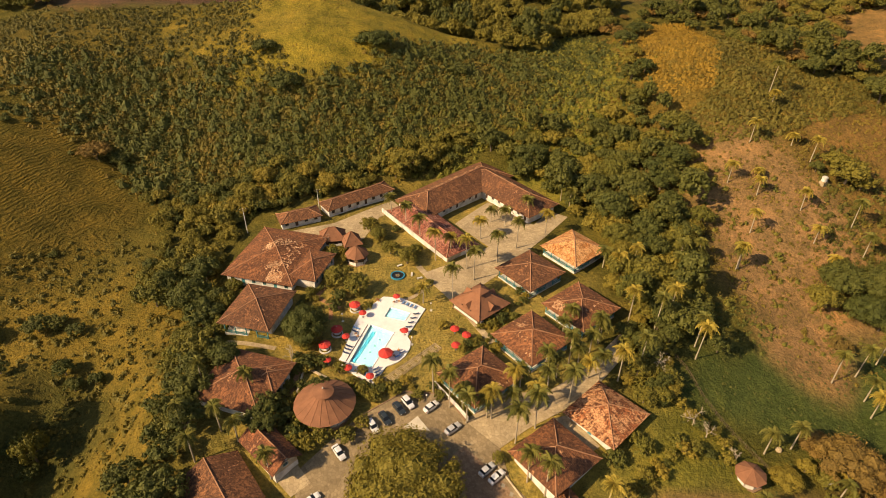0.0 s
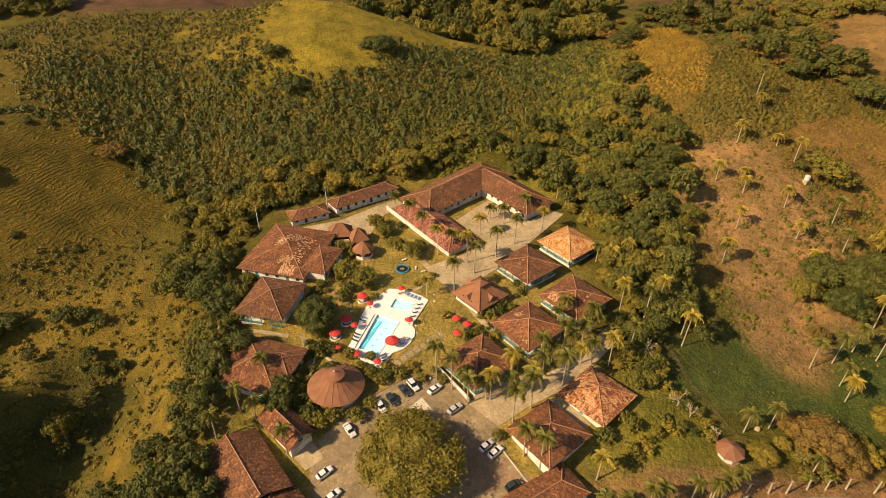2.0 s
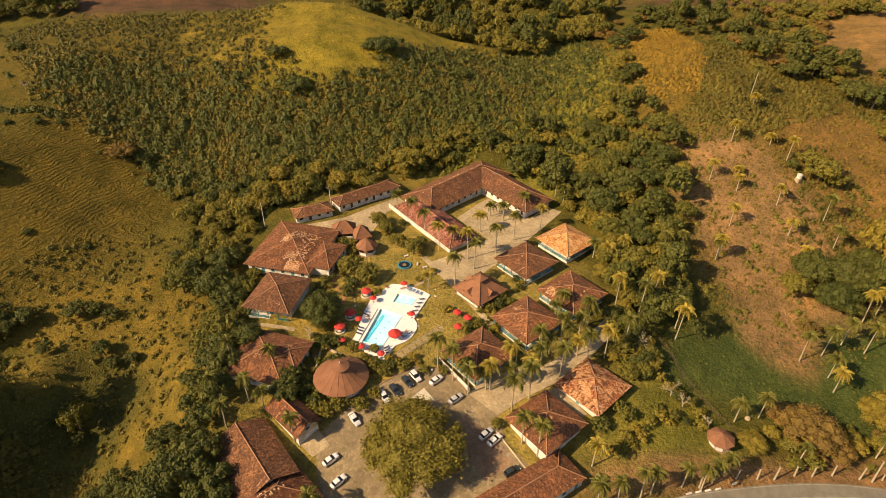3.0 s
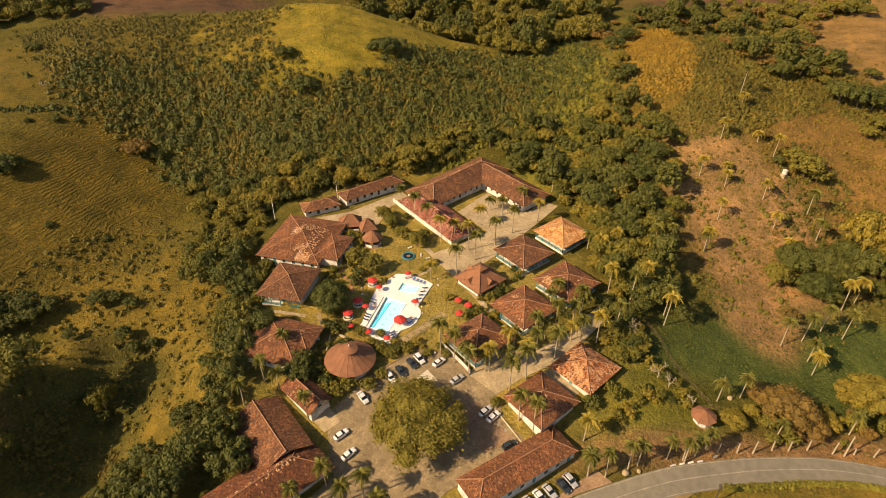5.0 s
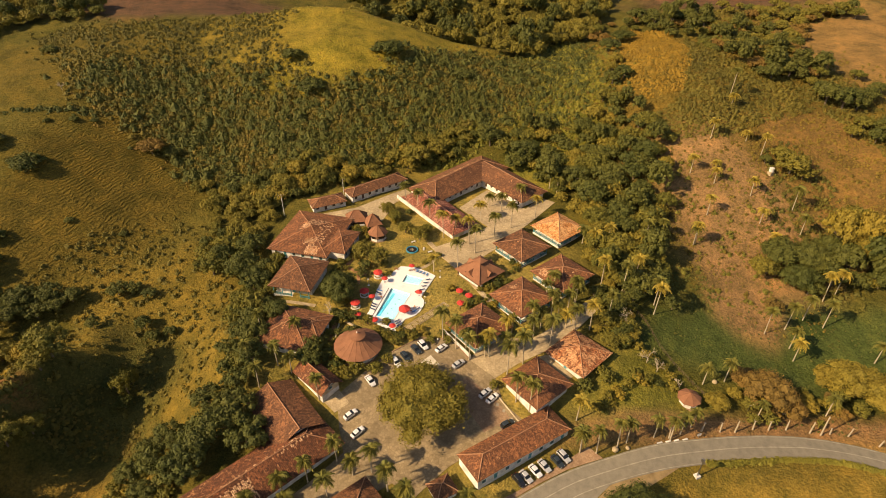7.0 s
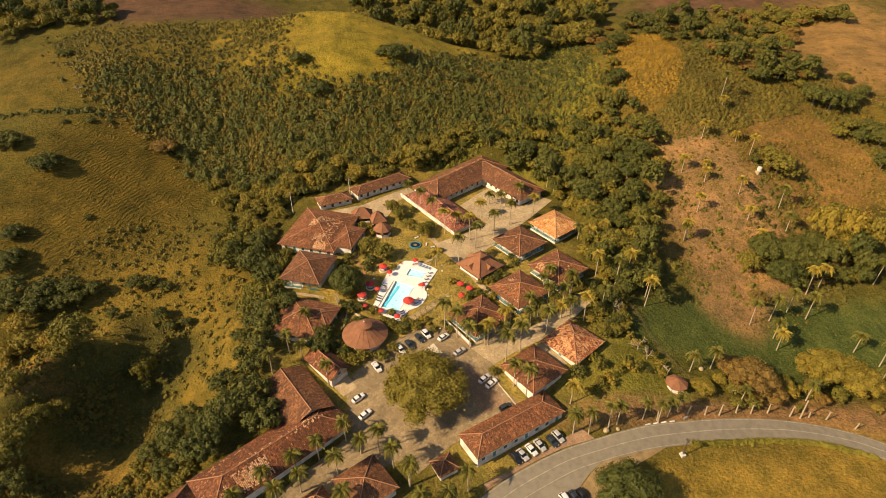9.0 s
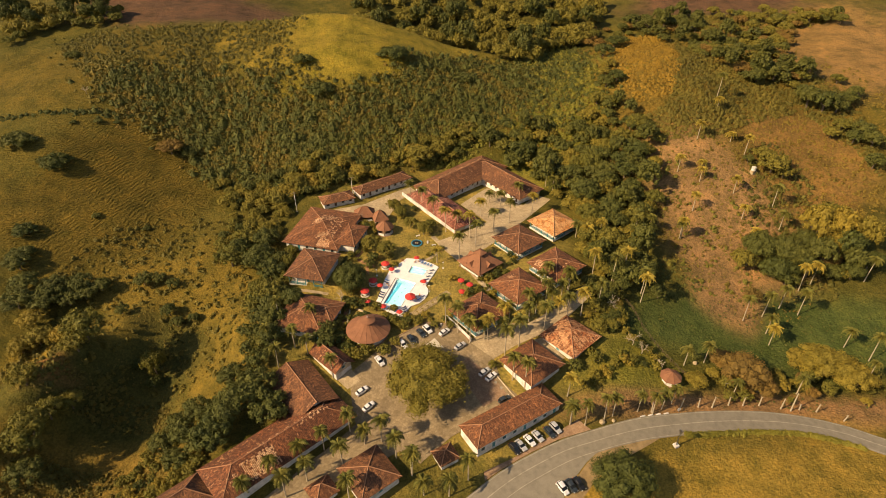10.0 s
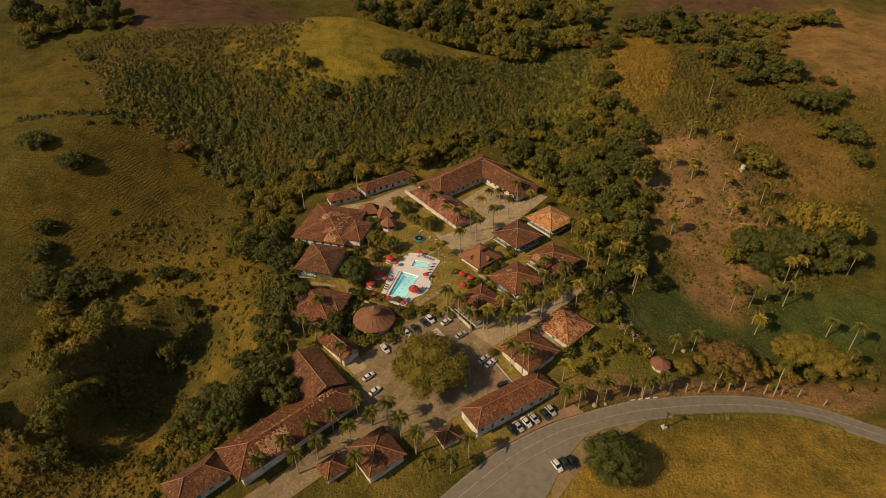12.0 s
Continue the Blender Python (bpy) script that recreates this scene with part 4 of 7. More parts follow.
TREE_WORDS = {
    "broad": ("tree", "dark green broad-leaved tree with a dense crown", "tree"), "olive": ("tree", "olive-green spreading tree with a rounded crown", "tree"),
    "gold": ("tree", "yellow-green tree with sunlit golden foliage", "tree"), "rust": ("tree", "dry tree with rusty brown thin foliage", "tree"),
    "bamboo": ("bamboo", "feathery yellow-green bamboo clump in the valley", "bamboo"), "bigolive": ("tree", "huge round olive-green shade tree in the car park", "tree"),
    "bigrust": ("tree", "wide half-bare tree with rusty brown foliage above the road", "tree"), "biggold": ("tree", "wide yellow-green tree above the road", "tree"),
    "bigdark": ("tree", "wide dense dark green tree standing in the grass", "tree"), "hillbush": ("bush", "dark green rounded bush alone on the pasture", "bush"),
    "tall": ("tree", "tall narrow dark green tree", "tree"), "shrub": ("shrub", "olive-green garden shrub on the grass", "shrub"),
    "bush": ("shrub", "dark green dense bush on the slope", "shrub"), "goldbush": ("shrub", "golden flowering bush on the grass", "shrub"),
}
picker = random.Random(5)


def tree(kind, x, y, radius, tall=1.0, group=""):
    trunk, crown = picker.choice(KINDS[kind])
    name, label, cat = TREE_WORDS[kind]
    unit = {"tall": 3.6, "shrub": 2.2, "bush": 2.2, "goldbush": 2.0}.get(kind, 5.0)
    s = radius / unit
    t = thing(name, pose(x, y, ground_z(x, y) - 0.1, 0, 0, picker.uniform(0, 360)), label, cat, group)
    t.scale = (s, s, s * tall)
    part("trunk", trunk, None, t)
    part("crown", crown, None, t)
    return t


def frond_mesh(mat, seed, length=2.5):
    """An arching feathered palm leaf: a rib and two rows of hanging leaflets."""
    r = rng(seed)
    v = []
    rib = [np.array([length * (s - 0.22 * s ** 3), 0, 1.15 * math.sin(s * 1.9) - 2.1 * s ** 2.4]) for s in np.linspace(0, 1, 15)]
    for a, b in zip(rib[::2], rib[2::2]):
        v += [a + (0, 0.035, 0), b + (0, 0.02, 0), b - (0, 0.02, 0), a - (0, 0.035, 0)]
    for i in range(1, 15):
        s = i / 14
        ln = 0.72 * math.sin(math.pi * (0.12 + 0.8 * s)) + 0.12
        for side in (-1, 1):
            a = rib[i]
            tip = a + np.array([0.3 * ln, side * ln * 0.72, (-0.75 if i % 2 else -0.35) * ln + r.uniform(-0.12, 0.12)])
            w = np.array([0.11, 0, 0])
            v += [a - w, a + w, tip + w * 0.35, tip - w * 0.35]
    return quad_mesh("frond", np.array(v), mat)


FRONDS = {"green": [frond_mesh(M_FROND, 3), frond_mesh(M_FROND, 4)], "gold": [frond_mesh(M_FROND_GOLD, 5)]}


def palm_trunk(height, lean, seed):
    bm = bmesh.new()
    rings = []
    for i in range(9):
        f = i / 8
        r = 0.20 - 0.07 * f + (0.08 if i == 0 else 0) + 0.015 * (i % 2)
        rings.append([bm.verts.new((lean * f * f + r * math.cos(k * math.pi / 4), r * math.sin(k * math.pi / 4), height * f - 0.2 * (i == 0))) for k in range(8)])
    for a, b in zip(rings, rings[1:]):
        for k in range(8):
            bm.faces.new((a[k], a[(k + 1) % 8], b[(k + 1) % 8], b[k]))
    bm.faces.new(rings[-1])
    return mesh_of("trunk", bm, M_PALM)


PALM_TRUNKS = [palm_trunk(1.0, 0.0, 1), palm_trunk(1.0, 0.05, 2), palm_trunk(1.0, -0.04, 3)]


def palm(x, y, height, kind="green", size=1.0, group="palms", n=22):
    if kind == "green" and picker.random() < 0.16:
        kind = "gold"
    label = {"green": "slender palm with a pale trunk and drooping green fronds", "gold": "young palm with yellow-green drooping fronds"}[kind]
    t = thing("palm", pose(x, y, ground_z(x, y) - 0.05, picker.uniform(-2, 2), picker.uniform(-2, 2), picker.uniform(0, 360)), label, "palm tree", group)
    size, height = size * 1.32, height * 0.9
    trunk = part("trunk", picker.choice(PALM_TRUNKS), None, t)
    trunk.scale = (1.0, 1.0, height)
    for i in range(n):
        up = (-4, 26, 54)[i % 3]
        a = i * 360 / n + picker.uniform(-8, 8)
        f = part("frond", picker.choice(FRONDS[kind]), None, t, at=pose(0, 0, height - 0.1, 0, -up, a))
        k = size * picker.uniform(0.68, 1.12) * (1.0, 1.0, 0.8)[i % 3]
        f.scale = (k, k, k)
    return t


tree("bigolive", -4.2, -16.0, 13.9, 0.78)
# palms before the low courtyard wing: place, height
for x, y, h in [(-9.6, 89.4, 10.2), (-4.2, 80.4, 10.4), (-15.2, 95.9, 9.6), (1.2, 69.4, 12.4), (6.3, 71.3, 8.9), (13.4, 58.7, 12.7), (6.6, 48.8, 13), (21.5, 68.2, 12.3), (28.7, 76.5, 11.9), (16.8, 82.3, 8.2), (39.7, 84.7, 10.3), (34.2, 96.4, 8.6), (25.9, 89.8, 7.9), (11.4, 64.7, 13), (21.1, 93.5, 5.6)]:
    palm(x, y, h, "green", 1)

# palms round the guest houses: place, height
for x, y, h in [(1.2, 12.2, 12.2), (5.3, 7.1, 13), (9.3, 2.6, 9.9), (15.4, 3.9, 10.6), (21.2, 11.5, 9.2), (20.7, -2.6, 13), (25.8, 1.3, 13), (35.1, 8.8, 12), (30, 17.3, 10.2), (37.4, 22.2, 11.1), (46.7, 30.1, 10), (44.4, 16.6, 9), (22.6, -11.6, 10.8), (26.2, -14.6, 13), (59.4, 61.5, 8), (55.9, 65.2, 7), (41.5, 17, 6.6), (73.7, 26.6, 13), (81.2, 66.9, 9)]:
    palm(x, y, h, "green", 1.05)

# palms along the long hall and the car park: place, height
for x, y, h in [(-27.4, -29.5, 9.2), (-34.2, -35.7, 9.2), (-22.6, -33.7, 7.2), (-27.9, -41.1, 11.2), (-17.7, -32.9, 10.8), (-13, -38.2, 10.2), (-8.2, -43.6, 11.8), (-37.4, -45.5, 9.3), (-42.4, -50, 10.9), (-53.2, -50, 7.8), (-46.6, -44.9, 9.3), (-40.2, -38.7, 7.2), (-25.1, -50.5, 10.4), (-8.3, -43.5, 10.4), (2.2, -49.5, 8.4), (7.6, -44.9, 10.1), (-4.8, -49.2, 6.6), (39.2, -26.4, 8.8), (39.5, -17.1, 9)]:
    palm(x, y, h, "green", 1)

# old palms left of the houses: place, height
for x, y, h in [(-44.6, -2.3, 7.7), (-49.3, 0.3, 9), (-53.3, -7.4, 10), (-57.3, 13, 10.1), (-57.4, -0.5, 11), (-35, -11.2, 10.2), (-45.6, 11.2, 8.2)]:
    palm(x, y, h, "green", 0.9)

# young palms on the bare slope: place, height
for x, y, h in [(119.7, 117, 8.9), (107.2, 100.6, 8.2), (115.6, 94.2, 6.8), (128.7, 87.4, 7.9), (138.9, 107.3, 9.6), (128.9, 74.8, 6.6), (109.2, 79.9, 9.2), (100.4, 65.3, 10.4), (134.7, 115.1, 4), (131.9, 65.7, 4), (117.9, 101.4, 3)]:
    palm(x, y, h, "gold", 0.95)

# palms on the right-hand slope: place, height
for x, y, h in [(144.1, 81, 11.2), (143.2, 69.3, 9.2), (75, 31.2, 11.6), (89.4, 0.6, 9.1), (134.1, 135.9, 5.3), (136.1, 143.8, 13), (95.4, 97.7, 7.5), (76.2, 84.4, 10.6), (203.1, 146.4, 5.5)]:
    palm(x, y, h, "green", 1)

# palms along the road: place, height
for x, y, h in [(38.9, -26.8, 9.9), (43.4, -27, 10.9), (49.6, -25, 10.6), (52.4, -23.7, 9.6), (60.6, -21.8, 8.6), (65.2, -22.3, 8.9), (68.8, -20, 8.2), (72.6, -17.6, 7.5), (94.5, -12.5, 7.4), (118.5, -8.5, 8.4), (145, -3, 10.8)]:
    palm(x, y, h, "green", 0.82)

# single bushes on the open hilltop and field: place, crown radius
for x, y, r in [(-27.7, 187.5, 9), (-76.2, 178.9, 6), (-65, 160.6, 7.5), (11.4, 183.4, 6), (-175.6, 98.7, 8), (-197.2, 108.6, 8), (-169.1, 130.2, 2.5), (-179.1, 126.5, 2), (-161.3, 132.6, 2), (-174.2, 62.9, 5.5), (-206.7, 190, 5), (-131.6, 76.7, 2), (-152.6, 78.1, 2.2), (-170.6, 50.9, 6), (-126.6, 126.9, 5)]:
    tree("hillbush", x, y, r, 0.75, "hill bushes")

# bare bush at the field corner: place, crown radius
for x, y, r in [(-134.9, 125.4, 7)]:
    tree("rust", x, y, r, 0.8, "hill bushes")

# big trees behind the courtyard: place, crown radius
for x, y, r in [(23.9, 139.2, 6.5), (39.6, 130.2, 7.5), (59.6, 108.1, 7.5), (64.2, 91, 8), (73.7, 97.8, 7), (74.3, 79.7, 6), (54.4, 121.3, 5.5), (84.4, 109.5, 6), (85.1, 91.8, 5.5), (77.8, 132.1, 6), (68.5, 141.3, 5.5), (-73.3, 50.8, 7), (-67.1, 40.1, 6)]:
    tree("broad", x, y, r, 0.95, "trees round the estate")

# olive trees round the estate: place, crown radius
for x, y, r in [(-12.3, 128.3, 8), (-2, 134.8, 6), (70.1, 114.5, 7), (86.9, 125.5, 6.5), (95.3, 130.8, 6.5), (60.3, 60.9, 6), (68.2, 57.4, 7), (72.5, 47.7, 7), (60.5, 47.3, 6), (63, 76.2, 6), (92.8, 84.3, 5), (82.9, 72.7, 5.5), (-29.7, 56.3, 4.5), (-23, 52.1, 4.5), (-14.2, 72.9, 3.6), (-8.2, 67.5, 4.2), (-22.2, 86.5, 4), (-18.8, 81.8, 3.4), (-5.6, 72, 3), (-54.3, 113, 6), (-69.9, 105.5, 6), (-28.3, 115, 4.5), (-86.7, 52.9, 7), (-83.1, 62.9, 6.5), (-64.5, 27.9, 6)]:
    tree("olive", x, y, r, 1, "trees round the estate")

# golden trees behind the outbuildings: place, crown radius
for x, y, r in [(-41.6, 116.1, 5.5), (-50.2, 121.6, 5), (-66, 117.1, 5.5), (-74.3, 101.4, 5.5), (-15.7, 126.2, 5), (57.1, 53.9, 4.5), (69, 40.2, 4), (-74.6, 90.4, 4.5), (46, 148.1, 5)]:
    tree("gold", x, y, r, 0.9, "trees round the estate")

# dark trees below the houses: place, crown radius
for x, y, r in [(-53.7, 21, 5), (-58, 10.4, 5), (-57.2, 1, 5.5), (-58, -17.5, 7), (-62, -22.3, 7), (-65.3, -26.6, 6.5), (-67, -34.4, 6.5), (-52.3, -25.2, 6.5), (-39, 0.7, 4.5), (-39, 5.3, 4), (-27.2, 12.1, 3), (-75.4, 49.5, 6.5), (-73.4, 62, 6), (-84.1, 57.3, 6), (-78.7, -28.9, 5), (-66.9, -12.5, 5)]:
    tree("broad", x, y, r, 1, "trees round the estate")

# sunlit trees on the spur: place, crown radius
for x, y, r in [(-150.9, 20.1, 6), (-144.6, 11.7, 6), (-137.2, 12.6, 4.5), (-149, 7.4, 5)]:
    tree("gold", x, y, r, 0.9, "gully trees")

# olive trees on the spur: place, crown radius
for x, y, r in [(-121, 4.3, 7.5), (-120.9, -1.8, 5), (-123.2, -29.4, 6), (-123.6, -33.4, 6.5), (-120.8, -24, 5), (-118, -17.9, 4.5), (-128.2, -18.1, 5)]:
    tree("olive", x, y, r, 1.1, "gully trees")

# pale tree standing in the gully: place, crown radius
for x, y, r in [(-101.8, 4.0, 4.8)]:
    tree("olive", x, y, r, 1.7, "gully trees")

# dark trees low in the gully: place, crown radius
for x, y, r in [(-106.7, 4.7, 3), (-101.4, -0.5, 3), (-100.6, 24.3, 3), (-104.9, 28.6, 3.5), (-121.6, 26.8, 3), (-94.6, 26, 2.5), (-120, -41, 5.5)]:
    tree("broad", x, y, r, 1, "gully trees")

# dark trees at the foot of the bank: place, crown radius
for x, y, r in [(-82.9, -22.9, 4.6), (-85.4, -29.8, 4.6), (-75.9, -21.3, 4.8), (-67.4, -29.8, 5), (-72.2, -34.5, 4.2), (-76.9, -38.2, 4.2)]:
    tree("broad", x, y, r, 0.9, "trees round the estate")

# dark trees at the far end of the meadow: place, crown radius
for x, y, r in [(152.9, 51.7, 6.5), (163.9, 55.5, 7), (146.1, 46.8, 5), (164, 48.4, 6)]:
    tree("broad", x, y, r, 1.4, "right-hand woods")

# dark trees under the pasture: place, crown radius
for x, y, r in [(-160.8, 34.9, 6.5), (-151.1, 35.3, 6.5), (-143, 39.2, 5.5), (-135, 39.7, 4.5), (-159.7, 26.7, 6.5), (-143.9, 31.7, 5.5), (-151.8, 28.2, 6.5), (-168.4, 45.1, 5.5), (-139.3, 35.1, 5), (-120.1, 43.8, 4.5), (-115.3, 45.4, 3.5), (-107.9, 43.3, 3)]:
    tree("broad", x, y, r, 0.8, "gully trees")

# wide trees above the road: place, crown radius
for x, y, r in [(99.6, -5.1, 9), (104.2, -9.4, 6), (95.5, 1.5, 5)]:
    tree("bigrust", x, y, r, 0.8, "roadside trees")

# yellow-green trees above the road: place, crown radius
for x, y, r in [(132, 2.7, 9), (139.1, -2.4, 8), (126, 4.5, 6), (83.2, -8.9, 4)]:
    tree("biggold", x, y, r, 0.8, "roadside trees")

# big dark trees at the foot of the bare slope: place, crown radius
for x, y, r in [(129.7, 57.7, 7.5), (140.4, 55.4, 8.5), (150.4, 59.2, 7.5), (132.9, 46.8, 7)]:
    tree("bigdark", x, y, r, 1.1, "right-hand woods")
for x, y, r in [(164.8, 70.7, 8.5), (166.5, 60.5, 7.5), (121.2, 51.3, 5.5)]:
    tree("olive", x, y, r, 1.0, "right-hand woods")

# dark tree beside the pool: place, crown radius
for x, y, r in [(-34.6, 31.6, 7.0)]:
    tree("bigdark", x, y, r, 1.25, "trees round the estate")

# tree in the meadow: place, crown radius
for x, y, r in [(49.6, -47.6, 9.8)]:
    tree("bigdark", x, y, r, 0.85, "roadside trees")

# dark trees on the far right slope: place, crown radius
for x, y, r in [(168.7, 172.2, 7), (175, 168.5, 7.5), (185.1, 174.5, 6), (163.7, 163.8, 5), (183.1, 144.7, 8), (189.3, 140.9, 8), (195.5, 140.1, 6), (185.2, 153.2, 5), (202.7, 144.9, 5.5), (209.5, 151.7, 4.5), (199, 121.3, 6), (200.5, 113.4, 6), (193.6, 117.1, 5), (195.4, 100.7, 5.5), (127.2, 278.1, 7), (136.5, 270.2, 6.5), (146.8, 268.1, 7), (156.1, 261.8, 6), (163.9, 258.1, 6), (94.6, 214.6, 6.5), (107.8, 240.7, 6), (92.4, 169.9, 5), (86.4, 168, 5), (92.2, 132.2, 6), (90.9, 112.6, 7), (87.9, 109.1, 6), (84.2, 103, 6)]:
    tree("broad", x, y, r, 0.9, "right-hand woods")

# dark trees beside the bare slope: place, crown radius
for x, y, r in [(133.9, 56, 7), (143.5, 51.6, 7), (136.9, 48.3, 6), (131.7, 61.7, 5), (155.1, 46.3, 5), (163.3, 45.5, 5.5), (171.5, 49.7, 6), (136.5, 43.5, 5), (152.5, 56.6, 5.5), (139.2, 103, 3), (78.4, 40.8, 5.5), (81.3, 30.3, 4), (75.7, 47.2, 5)]:
    tree("broad", x, y, r, 0.9, "right-hand woods")

# olive trees on the far right slope: place, crown radius
for x, y, r in [(148.4, 98.5, 7.5), (146.4, 104.5, 5.5), (153.5, 96.4, 5), (155.2, 206.2, 6), (159.4, 197, 6.5), (186.7, 238.1, 6), (187.9, 217.2, 6.5), (195, 211.1, 6), (185.4, 253.2, 6), (174.7, 194.3, 5), (170.5, 251.1, 6), (238.5, 262.2, 7), (250.7, 265.3, 7), (227.5, 260.9, 6), (256.3, 258, 6), (217.4, 262.4, 6), (189.8, 168.7, 5), (182.4, 161.2, 4), (207.9, 166.2, 4.5), (192.8, 127.1, 5), (185.6, 122.1, 4.5), (80.3, 156.6, 5.5), (86.5, 152, 5), (79.4, 125, 6), (73.3, 111.3, 6), (72.1, 137, 5), (94, 101.6, 4), (79.7, 54.4, 5), (65.6, 52.9, 5), (123.8, 51.9, 5), (66.9, 43.1, 4.5)]:
    tree("olive", x, y, r, 0.85, "right-hand woods")

# tall spreading trees on the right slope: place, crown radius
for x, y, r in [(154.7, 63.7, 8), (163.6, 62.2, 8), (172.1, 58.9, 7), (159, 56.7, 5)]:
    tree("gold", x, y, r, 1.7, "right-hand woods")

# golden trees on the right slopes: place, crown radius
for x, y, r in [(187.6, 215.4, 4), (88.5, 179.4, 4.5), (91.8, 188.5, 5), (73.2, 61.1, 4.5), (79.7, 58.6, 4), (159.7, 46.2, 4), (59.4, 61.2, 4), (58.9, 52.2, 3.5)]:
    tree("gold", x, y, r, 0.85, "right-hand woods")

# dry trees on the right slopes: place, crown radius
for x, y, r in [(171, 223.7, 5), (174.2, 200.3, 5), (209.9, 235.8, 5), (157.7, 52.5, 5), (120.6, 35.7, 4), (138.1, 117.3, 3)]:
    tree("rust", x, y, r, 0.85, "right-hand woods")

# palms at the foot of the bare slope: place, height
for x, y, h in [(112.9, 24.3, 11.5), (121.5, 27.2, 11.6), (129.6, 31.3, 10.6), (135.4, 28.1, 12.4), (119.8, 19.1, 8.9), (118.8, 13.8, 8.8), (168, 43.8, 11.9), (151, 6.4, 12.2), (99.6, 64.9, 8.5), (65, 37, 13), (57.9, 39.5, 13), (70.8, 42.8, 12.2), (56.4, 21.7, 11.7), (49.2, 16.1, 12), (78.6, 61.4, 9), (87.2, 67.6, 8.5), (65.7, 65.1, 8.4), (140.8, 40.2, 12.4), (146.3, 42.8, 11.1), (145.3, 12.6, 8.3), (81.9, -1.1, 7.9)]:
    palm(x, y, h, "green", 1)

# shrubs in the gardens: place, crown radius
for x, y, r in [(3.1, 10.1, 2), (-2.6, 10.1, 2), (-13.9, 9.7, 2.5), (-15.8, 2.1, 2.5), (-19.4, -1.9, 3), (-24.8, -1.2, 3), (-27.7, -3.4, 3), (-30.8, 2.5, 3), (-16.9, 11.5, 2.5), (-8.4, 11.9, 2), (-39.6, 5.7, 3), (17.7, 37.5, 2.2), (21.4, 43.5, 2.5), (24.4, 40, 2.2), (-19, 45, 2), (-21.2, 50.1, 2.2), (-23.7, 19.2, 2.5), (-20.2, 14.7, 2), (-17.7, 18.6, 2), (-5.8, 52.2, 1.6), (-0.6, 56.5, 1.6), (31.4, 56.3, 2), (41.3, 33.1, 2), (16.7, -6.8, 2), (15.1, 21.9, 2), (-31.1, -2.7, 3), (50.2, -4.4, 3), (48.4, -1.4, 2.6), (58.9, -2.3, 2.6), (62.9, -3.1, 2.4)]:
    tree("shrub", x, y, r, 1, "garden shrubs")

# dark shrubs in the gardens: place, crown radius
for x, y, r in [(-39.5, 5.4, 3.5), (-37.7, 9.2, 3), (-35, 3.2, 3), (-28.9, 44, 3), (-27.9, 49.3, 3), (-28.5, 21.3, 2.5), (-32.8, 20.9, 3), (-31.5, -0.5, 3), (21.1, 40, 2.2), (17.9, 41.2, 2.2), (59.2, 10.3, 3), (55.9, 11.8, 3), (59.9, 20, 3), (66.6, 3.6, 2.5), (43.1, -7.1, 3), (-13.2, 86.8, 2.2)]:
    tree("bush", x, y, r, 1, "garden shrubs")

# palms between the guest houses and the lane: place, height
for x, y, h in [(40.5, 36.5, 7.9), (37.1, 31.4, 7.8), (43.8, 26.5, 7.8), (39.5, 20.7, 7.6), (30.4, 13, 7.6), (33.3, 17.3, 7.6), (26.5, 6.9, 8.6), (20.3, 5, 8.1), (14.3, 4.1, 7.9), (8.4, 6.8, 7.5), (23.5, 14.1, 7.2), (47.1, 30.2, 7.8), (-2.3, 47.2, 6.9), (51.8, 104.4, 7.7), (49.1, 108.7, 7.2)]:
    palm(x, y, h, "green", 1)

# golden hedge along the fence: place, crown radius
for x, y, r in [(60.6, 16.8, 2), (61.6, 13.1, 2.2), (63.3, 8.9, 2.2), (65.3, 5.9, 2.2), (67.7, 4.1, 2), (70, 2.2, 2), (71.9, -0.5, 2), (59.9, 19.7, 2), (3.8, 36.4, 2), (18.5, 27.3, 2), (-18.7, 79.8, 2)]:
    tree("goldbush", x, y, r, 1, "garden shrubs")



def inside(poly):
    """Picks places within an outline."""
    xs, ys = [p[0] for p in poly], [p[1] for p in poly]

    def pick(r):
        x, y = r.uniform(min(xs), max(xs)), r.uniform(min(ys), max(ys))
        hit = False
        for (x0, y0), (x1, y1) in zip(poly, poly[1:] + poly[:1]):
            if (y0 > y) != (y1 > y) and x < (x1 - x0) * (y - y0) / (y1 - y0) + x0:
                hit = not hit
        return (x, y) if hit else (None, None)
    return pick


def wood(kinds, seed, count, pick, lo, hi, group, apart=3.0):
    """Trees spread over a stretch of land, none too near another."""
    r = rng(seed)
    done, tries = [], 0
    while len(done) < count and tries < 6000:
        tries += 1
        x, y = pick(r)
        if x is None or any((x - a) ** 2 + (y - b) ** 2 < apart ** 2 for a, b in done):
            continue
        done.append((x, y))
        tree(kinds[r.randint(len(kinds))], x, y, r.uniform(lo, hi), r.uniform(0.85, 1.2), group)


